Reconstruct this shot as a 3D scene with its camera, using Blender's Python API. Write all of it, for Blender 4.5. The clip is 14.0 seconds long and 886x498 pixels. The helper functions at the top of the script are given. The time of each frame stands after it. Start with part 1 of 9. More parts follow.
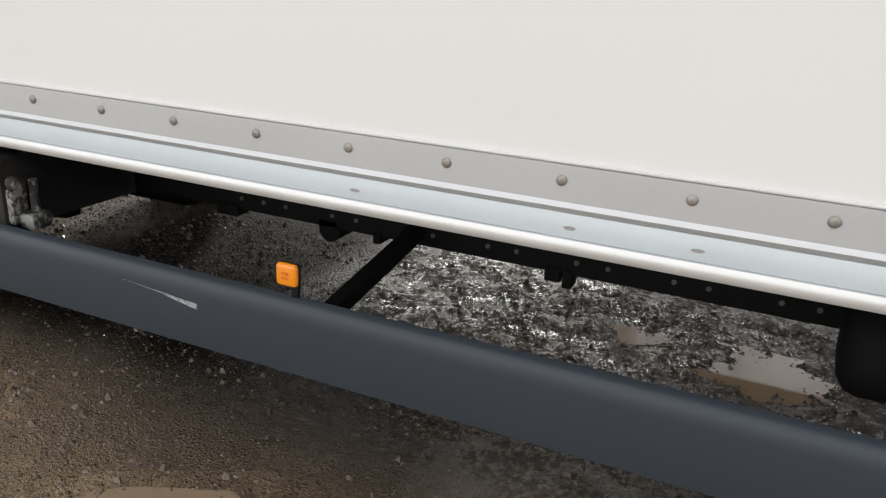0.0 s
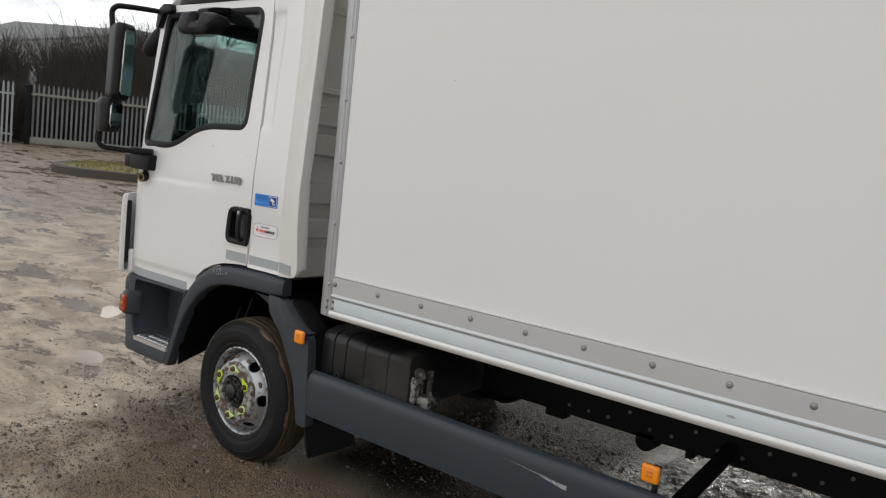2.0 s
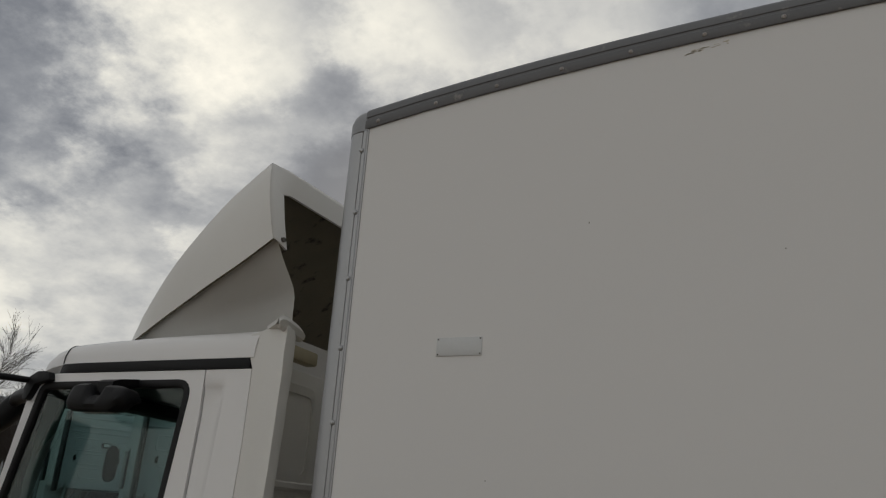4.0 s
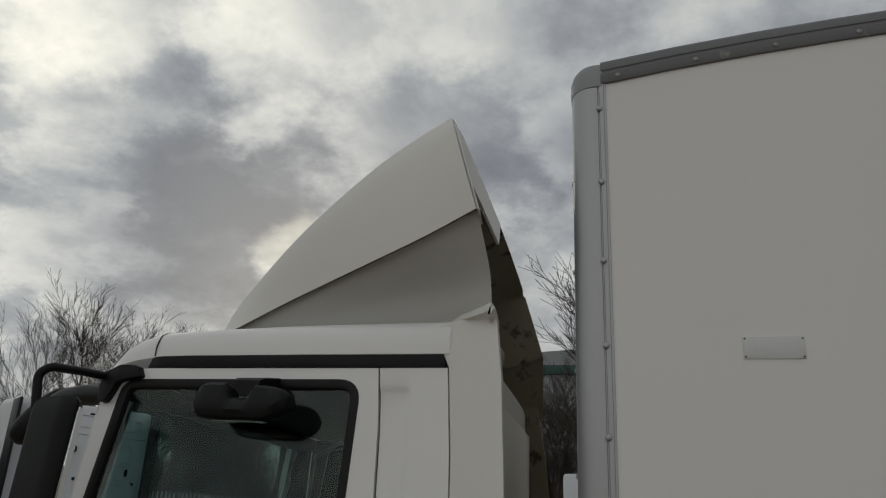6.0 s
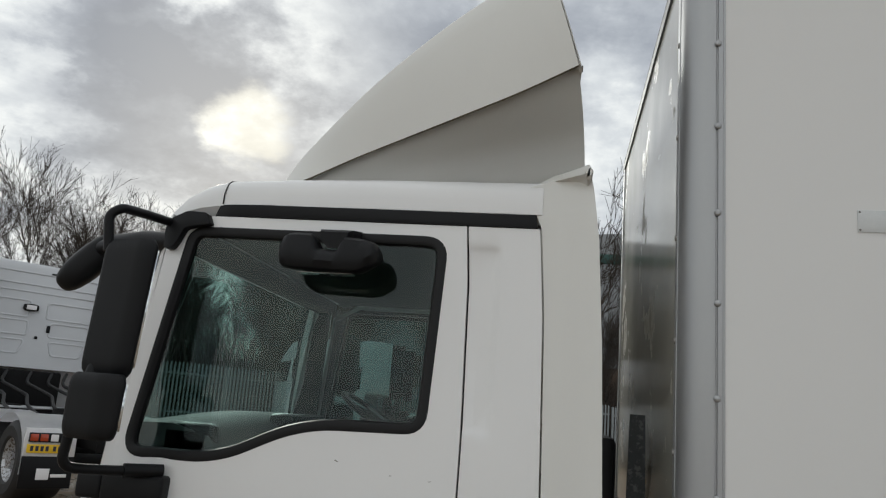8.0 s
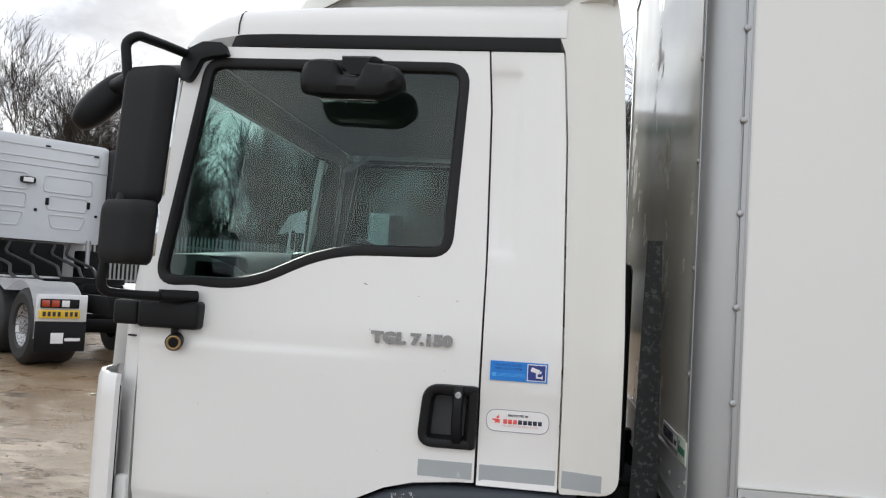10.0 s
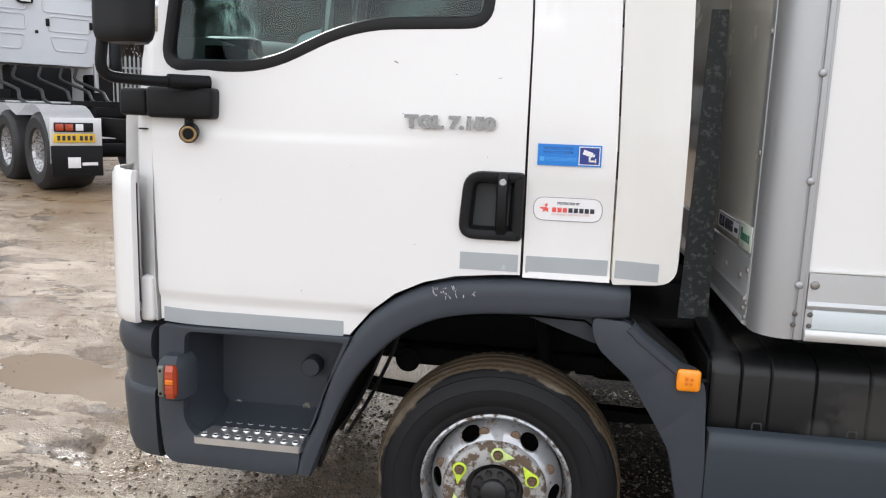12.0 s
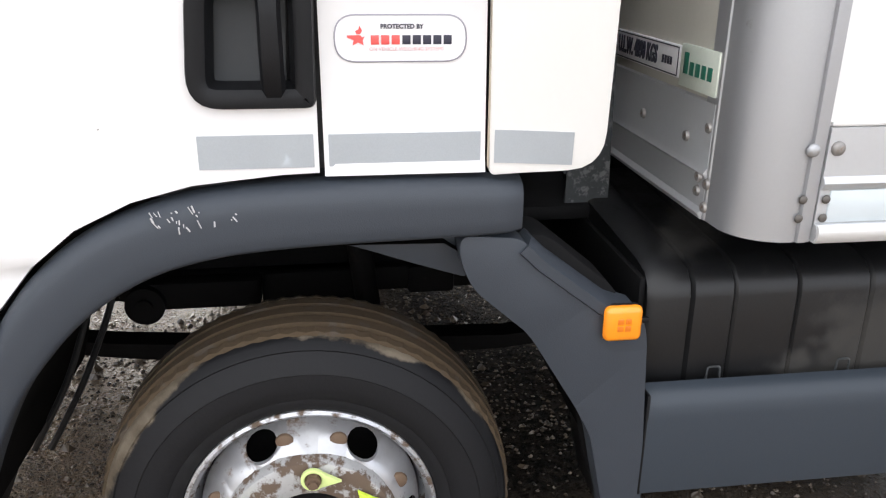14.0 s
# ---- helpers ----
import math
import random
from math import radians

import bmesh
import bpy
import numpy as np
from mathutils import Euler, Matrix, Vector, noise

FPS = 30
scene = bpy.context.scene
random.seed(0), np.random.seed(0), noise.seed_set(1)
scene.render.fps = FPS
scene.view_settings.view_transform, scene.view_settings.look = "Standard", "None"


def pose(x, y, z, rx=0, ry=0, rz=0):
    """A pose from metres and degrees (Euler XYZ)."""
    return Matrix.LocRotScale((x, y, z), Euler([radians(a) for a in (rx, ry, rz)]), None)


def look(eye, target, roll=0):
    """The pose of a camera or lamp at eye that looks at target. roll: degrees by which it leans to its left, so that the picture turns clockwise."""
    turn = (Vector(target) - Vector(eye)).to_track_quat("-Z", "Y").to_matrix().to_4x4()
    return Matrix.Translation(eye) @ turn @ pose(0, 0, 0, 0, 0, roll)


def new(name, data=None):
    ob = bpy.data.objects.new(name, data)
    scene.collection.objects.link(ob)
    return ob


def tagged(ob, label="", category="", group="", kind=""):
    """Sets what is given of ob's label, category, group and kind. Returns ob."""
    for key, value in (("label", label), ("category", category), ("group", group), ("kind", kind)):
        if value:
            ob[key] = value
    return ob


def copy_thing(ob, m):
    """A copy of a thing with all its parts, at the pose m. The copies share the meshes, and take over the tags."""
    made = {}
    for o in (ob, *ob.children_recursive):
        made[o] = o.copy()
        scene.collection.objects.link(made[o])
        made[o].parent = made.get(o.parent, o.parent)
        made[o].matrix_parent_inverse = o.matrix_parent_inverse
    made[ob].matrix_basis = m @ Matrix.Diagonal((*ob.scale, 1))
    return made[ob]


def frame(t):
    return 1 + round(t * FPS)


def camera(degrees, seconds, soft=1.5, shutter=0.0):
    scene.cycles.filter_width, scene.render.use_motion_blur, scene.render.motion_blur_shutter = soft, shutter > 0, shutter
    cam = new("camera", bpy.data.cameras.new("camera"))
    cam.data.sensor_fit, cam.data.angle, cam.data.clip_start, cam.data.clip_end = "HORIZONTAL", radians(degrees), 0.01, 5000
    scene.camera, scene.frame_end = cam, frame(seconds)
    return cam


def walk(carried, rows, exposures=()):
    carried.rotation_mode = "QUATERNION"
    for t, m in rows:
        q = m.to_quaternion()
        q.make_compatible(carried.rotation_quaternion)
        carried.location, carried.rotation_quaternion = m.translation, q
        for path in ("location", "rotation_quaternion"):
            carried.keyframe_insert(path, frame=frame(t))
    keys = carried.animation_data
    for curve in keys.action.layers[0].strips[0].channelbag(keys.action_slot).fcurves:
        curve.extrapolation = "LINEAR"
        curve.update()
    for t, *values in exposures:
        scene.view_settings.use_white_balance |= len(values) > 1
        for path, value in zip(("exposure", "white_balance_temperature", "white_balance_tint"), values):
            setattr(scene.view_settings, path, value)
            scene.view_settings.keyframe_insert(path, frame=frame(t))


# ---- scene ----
cam = camera(58.6, 14.0, soft=1.2)
EXPOSURES = [(0.0, 1.38, 6350, 10), (0.2, 1.0, 6350, 10), (0.5, 0.72, 6350, 9), (1.5, 0.9, 6350, 9), (2.1, 0.78, 6350, 9), (2.5, 0.49, 6350, 9), (3.0, 0.0, 6350, 8), (3.5, -0.22, 6350, 8), (4.0, -0.45, 6450, 8), (6.5, -0.4, 6300, 6), (7.5, 0.05, 6200, 6), (8.2, 0.38, 6200, 6), (10.3, 1.12, 6100, 9), (11.5, 1.42, 6100, 10), (12.5, 1.62, 6150, 12), (13.0, 1.92, 6150, 13), (13.5, 2.24, 6150, 12), (14.0, 1.95, 6150, 12)]
PATH = [
    (0, (-0.129, -0.036, 1.463), (-0.904, 1.679, 0.784), 2.6),
    (0.5, (-0.237, -0.333, 1.533), (-1.182, 1.305, 0.881), 3.3),
    (1, (-0.354, -0.603, 1.574), (-1.346, 1.044, 1.024), 3.5),
    (1.5, (-0.329, -0.808, 1.586), (-1.499, 0.76, 1.173), 4.8),
    (2, (-0.281, -0.964, 1.638), (-1.522, 0.59, 1.43), 6.0),
    (2.5, (-0.42, -1.125, 1.695), (-1.632, 0.465, 1.722), 5.9),
    (3, (-0.674, -1.183, 1.707), (-1.782, 0.467, 1.932), 6.0),
    (3.5, (-0.959, -1.095, 1.768), (-1.956, 0.584, 2.198), 5.6),
    (4, (-1.292, -1.008, 1.812), (-2.089, 0.7, 2.482), 3.8),
    (4.2, (-1.433, -0.998, 1.834), (-2.146, 0.723, 2.564), 3.2),
    (6.3, (-2.909, -0.881, 1.852), (-3.335, 0.95, 2.535), 2.7),
    (6.5, (-2.968, -0.857, 1.841), (-3.411, 0.974, 2.512), 3.0),
    (7, (-3.15, -0.853, 1.837), (-3.55, 1.014, 2.43), 3.1),
    (7.5, (-3.24, -0.875, 1.814), (-3.57, 1.033, 2.316), 3.8),
    (8, (-3.271, -0.891, 1.773), (-3.57, 1.043, 2.187), 4.4),
    (8.2, (-3.243, -0.895, 1.767), (-3.564, 1.044, 2.136), 4.7),
    (10.3, (-3.375, -0.899, 1.6), (-3.627, 1.084, 1.639), 3.3),
    (10.5, (-3.381, -0.894, 1.596), (-3.625, 1.091, 1.587), 3.3),
    (11, (-3.398, -0.879, 1.572), (-3.646, 1.102, 1.454), 3.0),
    (11.5, (-3.417, -0.839, 1.531), (-3.708, 1.126, 1.3), 2.3),
    (12, (-3.452, -0.684, 1.481), (-3.737, 1.266, 1.139), 2.0),
    (12.5, (-3.475, -0.485, 1.436), (-3.694, 1.437, 0.928), 1.4),
    (13, (-3.568, -0.266, 1.359), (-3.634, 1.613, 0.677), -0.0),
    (13.5, (-3.618, 0.024, 1.329), (-3.485, 1.866, 0.562), -0.0),
    (14, (-3.53, 0.378, 1.343), (-3.267, 2.229, 0.634), 0.6),
]
walk(cam, [(t, look(eye, target, roll)) for t, eye, target, roll in PATH], EXPOSURES)
# ---- world, sun and exposure ----
world = bpy.data.worlds.new("world")
scene.world = world
world.use_nodes = True


def build_world():
    nt = world.node_tree
    nt.nodes.clear()
    N, L = nt.nodes.new, nt.links.new
    out, bg = N("ShaderNodeOutputWorld"), N("ShaderNodeBackground")
    L(bg.outputs[0], out.inputs[0])
    tc = N("ShaderNodeTexCoord")
    sky = N("ShaderNodeTexSky")
    sky.sky_type, sky.sun_disc = "NISHITA", False
    sky.sun_elevation, sky.sun_rotation = radians(18.3), radians(-23.5)

    def vec(d):
        v = Vector(d).normalized()
        n = N("ShaderNodeCombineXYZ")
        n.inputs[0].default_value, n.inputs[1].default_value, n.inputs[2].default_value = v
        return n.outputs[0]

    def math_(op, a, b):
        n = N("ShaderNodeMath")
        n.operation = op
        for i, v in enumerate((a, b)):
            if hasattr(v, "node"):
                L(v, n.inputs[i])
            else:
                n.inputs[i].default_value = v
        return n.outputs[0]

    # clouds lie on a flat layer: the way of view divided by its height
    sep = N("ShaderNodeSeparateXYZ")
    L(tc.outputs["Generated"], sep.inputs[0])
    zz = math_("ADD", math_("MAXIMUM", sep.outputs[2], 0.0), 0.34)
    flat = N("ShaderNodeCombineXYZ")
    L(math_("DIVIDE", sep.outputs[0], zz), flat.inputs[0])
    L(math_("DIVIDE", sep.outputs[1], zz), flat.inputs[1])
    n1 = N("ShaderNodeTexNoise")
    n1.inputs["Scale"].default_value, n1.inputs["Detail"].default_value = 2.1, 8.0
    n1.inputs["Roughness"].default_value = 0.55
    n1.inputs["Distortion"].default_value = 0.35
    L(flat.outputs[0], n1.inputs["Vector"])
    n2 = N("ShaderNodeTexNoise")
    n2.inputs["Scale"].default_value, n2.inputs["Detail"].default_value = 6.5, 8.0
    n2.inputs["Roughness"].default_value = 0.6
    L(flat.outputs[0], n2.inputs["Vector"])
    # the way of view, ruffled, for the outlines of the larger clouds
    ruf = N("ShaderNodeVectorMath")
    ruf.operation = "MULTIPLY_ADD"
    L(n2.outputs["Color"], ruf.inputs[0])
    ruf.inputs[1].default_value = (0.30, 0.30, 0.30)
    off = N("ShaderNodeVectorMath")
    off.operation = "SUBTRACT"
    L(tc.outputs["Generated"], off.inputs[0])
    off.inputs[1].default_value = (0.15, 0.15, 0.15)
    L(off.outputs[0], ruf.inputs[2])
    nrm = N("ShaderNodeVectorMath")
    nrm.operation = "NORMALIZE"
    L(ruf.outputs[0], nrm.inputs[0])

    def lobe(d, width, amount, way=None):
        dot = N("ShaderNodeVectorMath")
        dot.operation = "DOT_PRODUCT"
        L(way or nrm.outputs[0], dot.inputs[0])
        L(vec(d), dot.inputs[1])
        mr = N("ShaderNodeMapRange")
        mr.interpolation_type = "SMOOTHERSTEP"
        mr.inputs["From Min"].default_value = math.cos(radians(width))
        mr.inputs["From Max"].default_value = 1.0
        mr.inputs["To Max"].default_value = amount
        L(dot.outputs["Value"], mr.inputs["Value"])
        return mr.outputs[0]

    total = math_("ADD", math_("MULTIPLY", n1.outputs["Fac"], 1.35), math_("MULTIPLY", n2.outputs["Fac"], 0.85))
    total = math_("ADD", total, -0.375)
    for d, width, amount in CLOUDS:
        total = math_("ADD", total, lobe(d, width, amount))
    total = math_("MULTIPLY", total, 0.6)
    ramp = N("ShaderNodeValToRGB")
    L(total, ramp.inputs[0])
    e = ramp.color_ramp.elements
    e[0].position, e[0].color = 0.14, (0.236, 0.244, 0.275, 1)
    e[1].position, e[1].color = 0.95, (1.75, 1.62, 1.38, 1)
    for p, c in ((0.25, (0.300, 0.308, 0.338, 1)), (0.35, (0.422, 0.427, 0.450, 1)), (0.45, (0.605, 0.602, 0.605, 1)), (0.56, (0.85, 0.828, 0.79, 1)), (0.70, (1.16, 1.11, 1.00, 1))):
        k = e.new(p)
        k.color = c
    mix = N("ShaderNodeMix")
    mix.data_type = "RGBA"
    mix.inputs["Factor"].default_value = 0.93
    sc = N("ShaderNodeVectorMath")
    sc.operation = "SCALE"
    sc.inputs["Scale"].default_value = 0.08
    L(sky.outputs[0], sc.inputs[0])
    L(sc.outputs[0], mix.inputs[6])
    L(ramp.outputs[0], mix.inputs[7])
    # the veiled sun itself
    small = N("ShaderNodeVectorMath")
    small.operation = "MULTIPLY_ADD"
    L(n2.outputs["Color"], small.inputs[0])
    small.inputs[1].default_value = (0.10, 0.10, 0.10)
    so = N("ShaderNodeVectorMath")
    so.operation = "SUBTRACT"
    L(tc.outputs["Generated"], so.inputs[0])
    so.inputs[1].default_value = (0.05, 0.05, 0.05)
    L(so.outputs[0], small.inputs[2])
    sn = N("ShaderNodeVectorMath")
    sn.operation = "NORMALIZE"
    L(small.outputs[0], sn.inputs[0])
    glow = math_("ADD", lobe((-0.382, 0.865, 0.326), 3.6, 0.36, sn.outputs[0]), lobe((-0.382, 0.865, 0.326), 15.0, 0.06, sn.outputs[0]))
    add = N("ShaderNodeMix")
    add.data_type, add.blend_type = "RGBA", "ADD"
    add.inputs["Factor"].default_value = 1.0
    tint = N("ShaderNodeVectorMath")
    tint.operation = "SCALE"
    tint.inputs[0].default_value = (1.0, 0.89, 0.64)
    L(glow, tint.inputs["Scale"])
    L(mix.outputs[2], add.inputs[6])
    L(tint.outputs[0], add.inputs[7])
    L(add.outputs[2], bg.inputs["Color"])
    bg.inputs["Strength"].default_value = 1.0


# way, width in degrees, lightening or darkening of the cloud cover there
CLOUDS = [
    ((-0.489, 0.776, 0.399), 14, -0.38),
    ((-0.127, 0.837, 0.500), 13, -0.08),
    ((-0.600, 0.650, 0.466), 13, 0.26),
    ((-0.800, 0.430, 0.420), 13, -0.30),
    ((-0.530, 0.640, 0.550), 13, 0.24),
    ((-0.724, 0.552, 0.400), 13, -0.14),
    ((-0.518, 0.730, 0.446), 7, -0.14),
    ((0.024, 0.907, 0.420), 10, 0.02),
    ((-0.330, 0.760, 0.560), 14, 0.20),
    ((-0.307, 0.860, 0.410), 5, 0.04),
    ((-0.650, 0.560, 0.520), 10, 0.14),
    ((-0.771, 0.565, 0.240), 11, 0.22),
    ((-0.511, 0.816, 0.250), 8, 0.05),
    ((-0.614, 0.727, 0.300), 6, 0.16),
    ((0.75, -0.55, 0.40), 50, -0.20),
    ((-0.42, 0.86, 0.29), 13, -0.20),
    ((0.0, -0.90, 0.42), 88, 0.18),
    ((0.0, 0.0, 1.0), 50, -0.04),
    ((-0.213, 0.867, 0.451), 9, -0.18),
    ((0.072, 0.884, 0.461), 8, -0.14),
    ((-0.605, 0.746, 0.279), 8, 0.14),
    ((-0.418, 0.719, 0.555), 8, 0.20),
    ((-0.221, 0.776, 0.590), 7, 0.16),
    ((-0.835, 0.510, 0.208), 7, 0.26),
    ((-0.589, 0.668, 0.455), 7, 0.12),
]
build_world()
sun = new("sun", bpy.data.lights.new("sun", "SUN"))
sun.data.energy, sun.data.angle, sun.data.color = 0.7, radians(10), (1.0, 0.95, 0.86)
sun.matrix_world = look((-38.5, 86.8, 31.4), (0, 0, 0))


# ---- materials ----
def mat(name, color, rough=0.5, metal=0.0, vary=0.12, scale=6.0, grain=0.05, gscale=120.0, bump=0.0, bscale=200.0, dirt=None, dirt_at=0.62, dirt_scale=4.0, coat=0.0, per_object=0.0, spec=0.5):
    """A procedural surface: colour that varies at two scales, dirt in patches of their own shape, fine relief."""
    m = bpy.data.materials.new(name)
    m.use_nodes = True
    nt = m.node_tree
    N, L = nt.nodes.new, nt.links.new
    b = nt.nodes["Principled BSDF"]
    b.inputs["Metallic"].default_value = metal
    b.inputs["Coat Weight"].default_value = coat
    b.inputs["Specular IOR Level"].default_value = spec
    b.inputs["Coat Roughness"].default_value = 0.08
    tc = N("ShaderNodeTexCoord")
    big, fine = N("ShaderNodeTexNoise"), N("ShaderNodeTexNoise")
    for n, s, d in ((big, scale, 5.0), (fine, gscale, 3.0)):
        n.inputs["Scale"].default_value, n.inputs["Detail"].default_value = s, d
        L(tc.outputs["Object"], n.inputs["Vector"])
    v = N("ShaderNodeMath")
    v.operation = "MULTIPLY_ADD"
    L(big.outputs["Fac"], v.inputs[0])
    v.inputs[1].default_value, v.inputs[2].default_value = 2 * vary, 1.0 - vary
    w = N("ShaderNodeMath")
    w.operation = "MULTIPLY_ADD"
    L(fine.outputs["Fac"], w.inputs[0])
    w.inputs[1].default_value, w.inputs[2].default_value = 2 * grain, -grain
    s = N("ShaderNodeMath")
    s.operation = "ADD"
    L(v.outputs[0], s.inputs[0])
    L(w.outputs[0], s.inputs[1])
    fac = s.outputs[0]
    if per_object:
        oi = N("ShaderNodeObjectInfo")
        q = N("ShaderNodeMath")
        q.operation = "MULTIPLY_ADD"
        L(oi.outputs["Random"], q.inputs[0])
        q.inputs[1].default_value, q.inputs[2].default_value = 2 * per_object, -per_object
        q2 = N("ShaderNodeMath")
        q2.operation = "ADD"
        L(q.outputs[0], q2.inputs[0])
        L(fac, q2.inputs[1])
        fac = q2.outputs[0]
    col = N("ShaderNodeVectorMath")
    col.operation = "SCALE"
    col.inputs[0].default_value = color
    L(fac, col.inputs["Scale"])
    colour = col.outputs[0]
    rr = N("ShaderNodeMath")
    rr.operation = "MULTIPLY_ADD"
    L(big.outputs["Fac"], rr.inputs[0])
    rr.inputs[1].default_value, rr.inputs[2].default_value = 0.16, rough - 0.08
    roughness = rr.outputs[0]
    if dirt:
        dn = N("ShaderNodeTexNoise")
        dn.inputs["Scale"].default_value, dn.inputs["Detail"].default_value, dn.inputs["Roughness"].default_value = dirt_scale, 8.0, 0.65
        L(tc.outputs["Object"], dn.inputs["Vector"])
        mr = N("ShaderNodeMapRange")
        mr.inputs["From Min"].default_value, mr.inputs["From Max"].default_value = dirt_at - 0.02, dirt_at + 0.06
        L(dn.outputs["Fac"], mr.inputs["Value"])
        mx = N("ShaderNodeMix")
        mx.data_type = "RGBA"
        L(mr.outputs[0], mx.inputs["Factor"])
        L(colour, mx.inputs[6])
        mx.inputs[7].default_value = (*dirt, 1)
        colour = mx.outputs[2]
        r2 = N("ShaderNodeMix")
        L(mr.outputs[0], r2.inputs["Factor"])
        L(roughness, r2.inputs[2])
        r2.inputs[3].default_value = 0.85
        roughness = r2.outputs[0]
        if metal:
            m2 = N("ShaderNodeMath")
            m2.operation = "MULTIPLY_ADD"
            L(mr.outputs[0], m2.inputs[0])
            m2.inputs[1].default_value, m2.inputs[2].default_value = -metal, metal
            L(m2.outputs[0], b.inputs["Metallic"])
    L(colour, b.inputs["Base Color"])
    L(roughness, b.inputs["Roughness"])
    if bump:
        bn = N("ShaderNodeTexNoise")
        bn.inputs["Scale"].default_value, bn.inputs["Detail"].default_value = bscale, 4.0
        L(tc.outputs["Object"], bn.inputs["Vector"])
        bp = N("ShaderNodeBump")
        bp.inputs["Strength"].default_value, bp.inputs["Distance"].default_value = bump, 0.002
        L(bn.outputs["Fac"], bp.inputs["Height"])
        L(bp.outputs[0], b.inputs["Normal"])
    return m


def glass_mat(name, tint, rough=0.0, sheen=0.034):
    m = bpy.data.materials.new(name)
    m.use_nodes = True
    nt = m.node_tree
    nt.nodes.remove(nt.nodes["Principled BSDF"])
    N, L = nt.nodes.new, nt.links.new
    tr, gl, mx, lw = N("ShaderNodeBsdfTransparent"), N("ShaderNodeBsdfGlossy"), N("ShaderNodeMixShader"), N("ShaderNodeLayerWeight")
    tr.inputs[0].default_value = (*tint, 1)
    gl.inputs["Roughness"].default_value = rough
    lw.inputs["Blend"].default_value = 0.5
    pw, ad = N("ShaderNodeMath"), N("ShaderNodeMath")
    pw.operation, ad.operation = "POWER", "MULTIPLY_ADD"
    L(lw.outputs["Facing"], pw.inputs[0])
    pw.inputs[1].default_value = 4.5
    L(pw.outputs[0], ad.inputs[0])
    ad.inputs[1].default_value, ad.inputs[2].default_value = 0.9, sheen
    L(ad.outputs[0], mx.inputs[0])
    L(tr.outputs[0], mx.inputs[1])
    L(gl.outputs[0], mx.inputs[2])
    L(mx.outputs[0], nt.nodes["Material Output"].inputs[0])
    return m


M_WHITE = mat("white_cab_paint", (0.782, 0.775, 0.772), 0.32, vary=0.02, scale=2.5, grain=0.006, coat=0.25, bump=0.02, bscale=12)
M_CREAM = mat("cream_moulded_plastic", (0.715, 0.705, 0.675), 0.45, vary=0.03, scale=4, grain=0.01, bump=0.05, bscale=60, dirt=(0.42, 0.40, 0.35), dirt_at=0.76, dirt_scale=2.2)
M_PANEL = mat("white_box_panel", (0.757, 0.752, 0.745), 0.33, spec=0.28, vary=0.015, scale=1.2, grain=0.008, gscale=300, bump=0.04, bscale=90)
M_FRONT = mat("glossy_grimy_front_panel", (0.62, 0.60, 0.53), 0.14, vary=0.12, scale=3, grain=0.03, dirt=(0.36, 0.33, 0.27), dirt_at=0.60, dirt_scale=2.4, coat=0.15)
M_ALU = mat("anodised_aluminium", (0.40, 0.405, 0.415), 0.42, 0.6, vary=0.05, scale=5, grain=0.03, gscale=260, bump=0.05, bscale=160, dirt=(0.26, 0.255, 0.245), dirt_at=0.72, dirt_scale=9)
M_RAIL = mat("dull_aluminium_rail", (0.54, 0.55, 0.56), 0.48, 0.5, vary=0.05, scale=4, grain=0.03, bump=0.05, bscale=180, dirt=(0.38, 0.375, 0.36), dirt_at=0.74, dirt_scale=7)
M_CANT = mat("weathered_cant_rail", (0.155, 0.158, 0.165), 0.55, 0.3, vary=0.18, scale=3, grain=0.08, bump=0.08, bscale=120, dirt=(0.27, 0.265, 0.25), dirt_at=0.64, dirt_scale=12)
M_CAP = mat("cast_corner_cap", (0.26, 0.265, 0.275), 0.45, 0.4, vary=0.12, scale=9, grain=0.06, bump=0.1, bscale=90)
M_FILM = mat("pale_blue_rail_film", (0.62, 0.68, 0.71), 0.42, 0.15, vary=0.05, scale=7, grain=0.02, dirt=(0.45, 0.48, 0.48), dirt_at=0.73, dirt_scale=11)
M_LIP = mat("pale_rail_lip", (0.68, 0.68, 0.67), 0.35, 0.3, vary=0.05, scale=6, grain=0.02, dirt=(0.40, 0.39, 0.36), dirt_at=0.76, dirt_scale=10)
M_RIVET = mat("weathered_rivet", (0.30, 0.285, 0.27), 0.45, 0.6, vary=0.15, scale=40, grain=0.1, dirt=(0.22, 0.14, 0.09), dirt_at=0.60, dirt_scale=60, per_object=0.12)
M_SCREW = mat("dark_screw", (0.12, 0.11, 0.10), 0.5, 0.5, vary=0.2, scale=50)
M_GREY = mat("blue_grey_moulded_plastic", (0.040, 0.047, 0.058), 0.48, vary=0.10, scale=3, grain=0.04, gscale=400, bump=0.22, bscale=500, dirt=(0.09, 0.087, 0.08), dirt_at=0.74, dirt_scale=5, spec=0.35)
M_GUARD = mat("blue_grey_guard_rail", (0.037, 0.046, 0.058), 0.42, vary=0.08, scale=2, grain=0.03, gscale=300, bump=0.10, bscale=300, dirt=(0.08, 0.08, 0.076), dirt_at=0.77, dirt_scale=6, spec=0.35)
M_BLACK = mat("black_plastic", (0.008, 0.0083, 0.0095), 0.42, vary=0.15, scale=6, grain=0.06, bump=0.15, bscale=400, dirt=(0.030, 0.028, 0.025), dirt_at=0.72, dirt_scale=5, spec=0.2)
M_MIRR = mat("black_mirror_housing", (0.0075, 0.0078, 0.009), 0.45, vary=0.10, scale=5, grain=0.04, bump=0.15, bscale=500, spec=0.2)
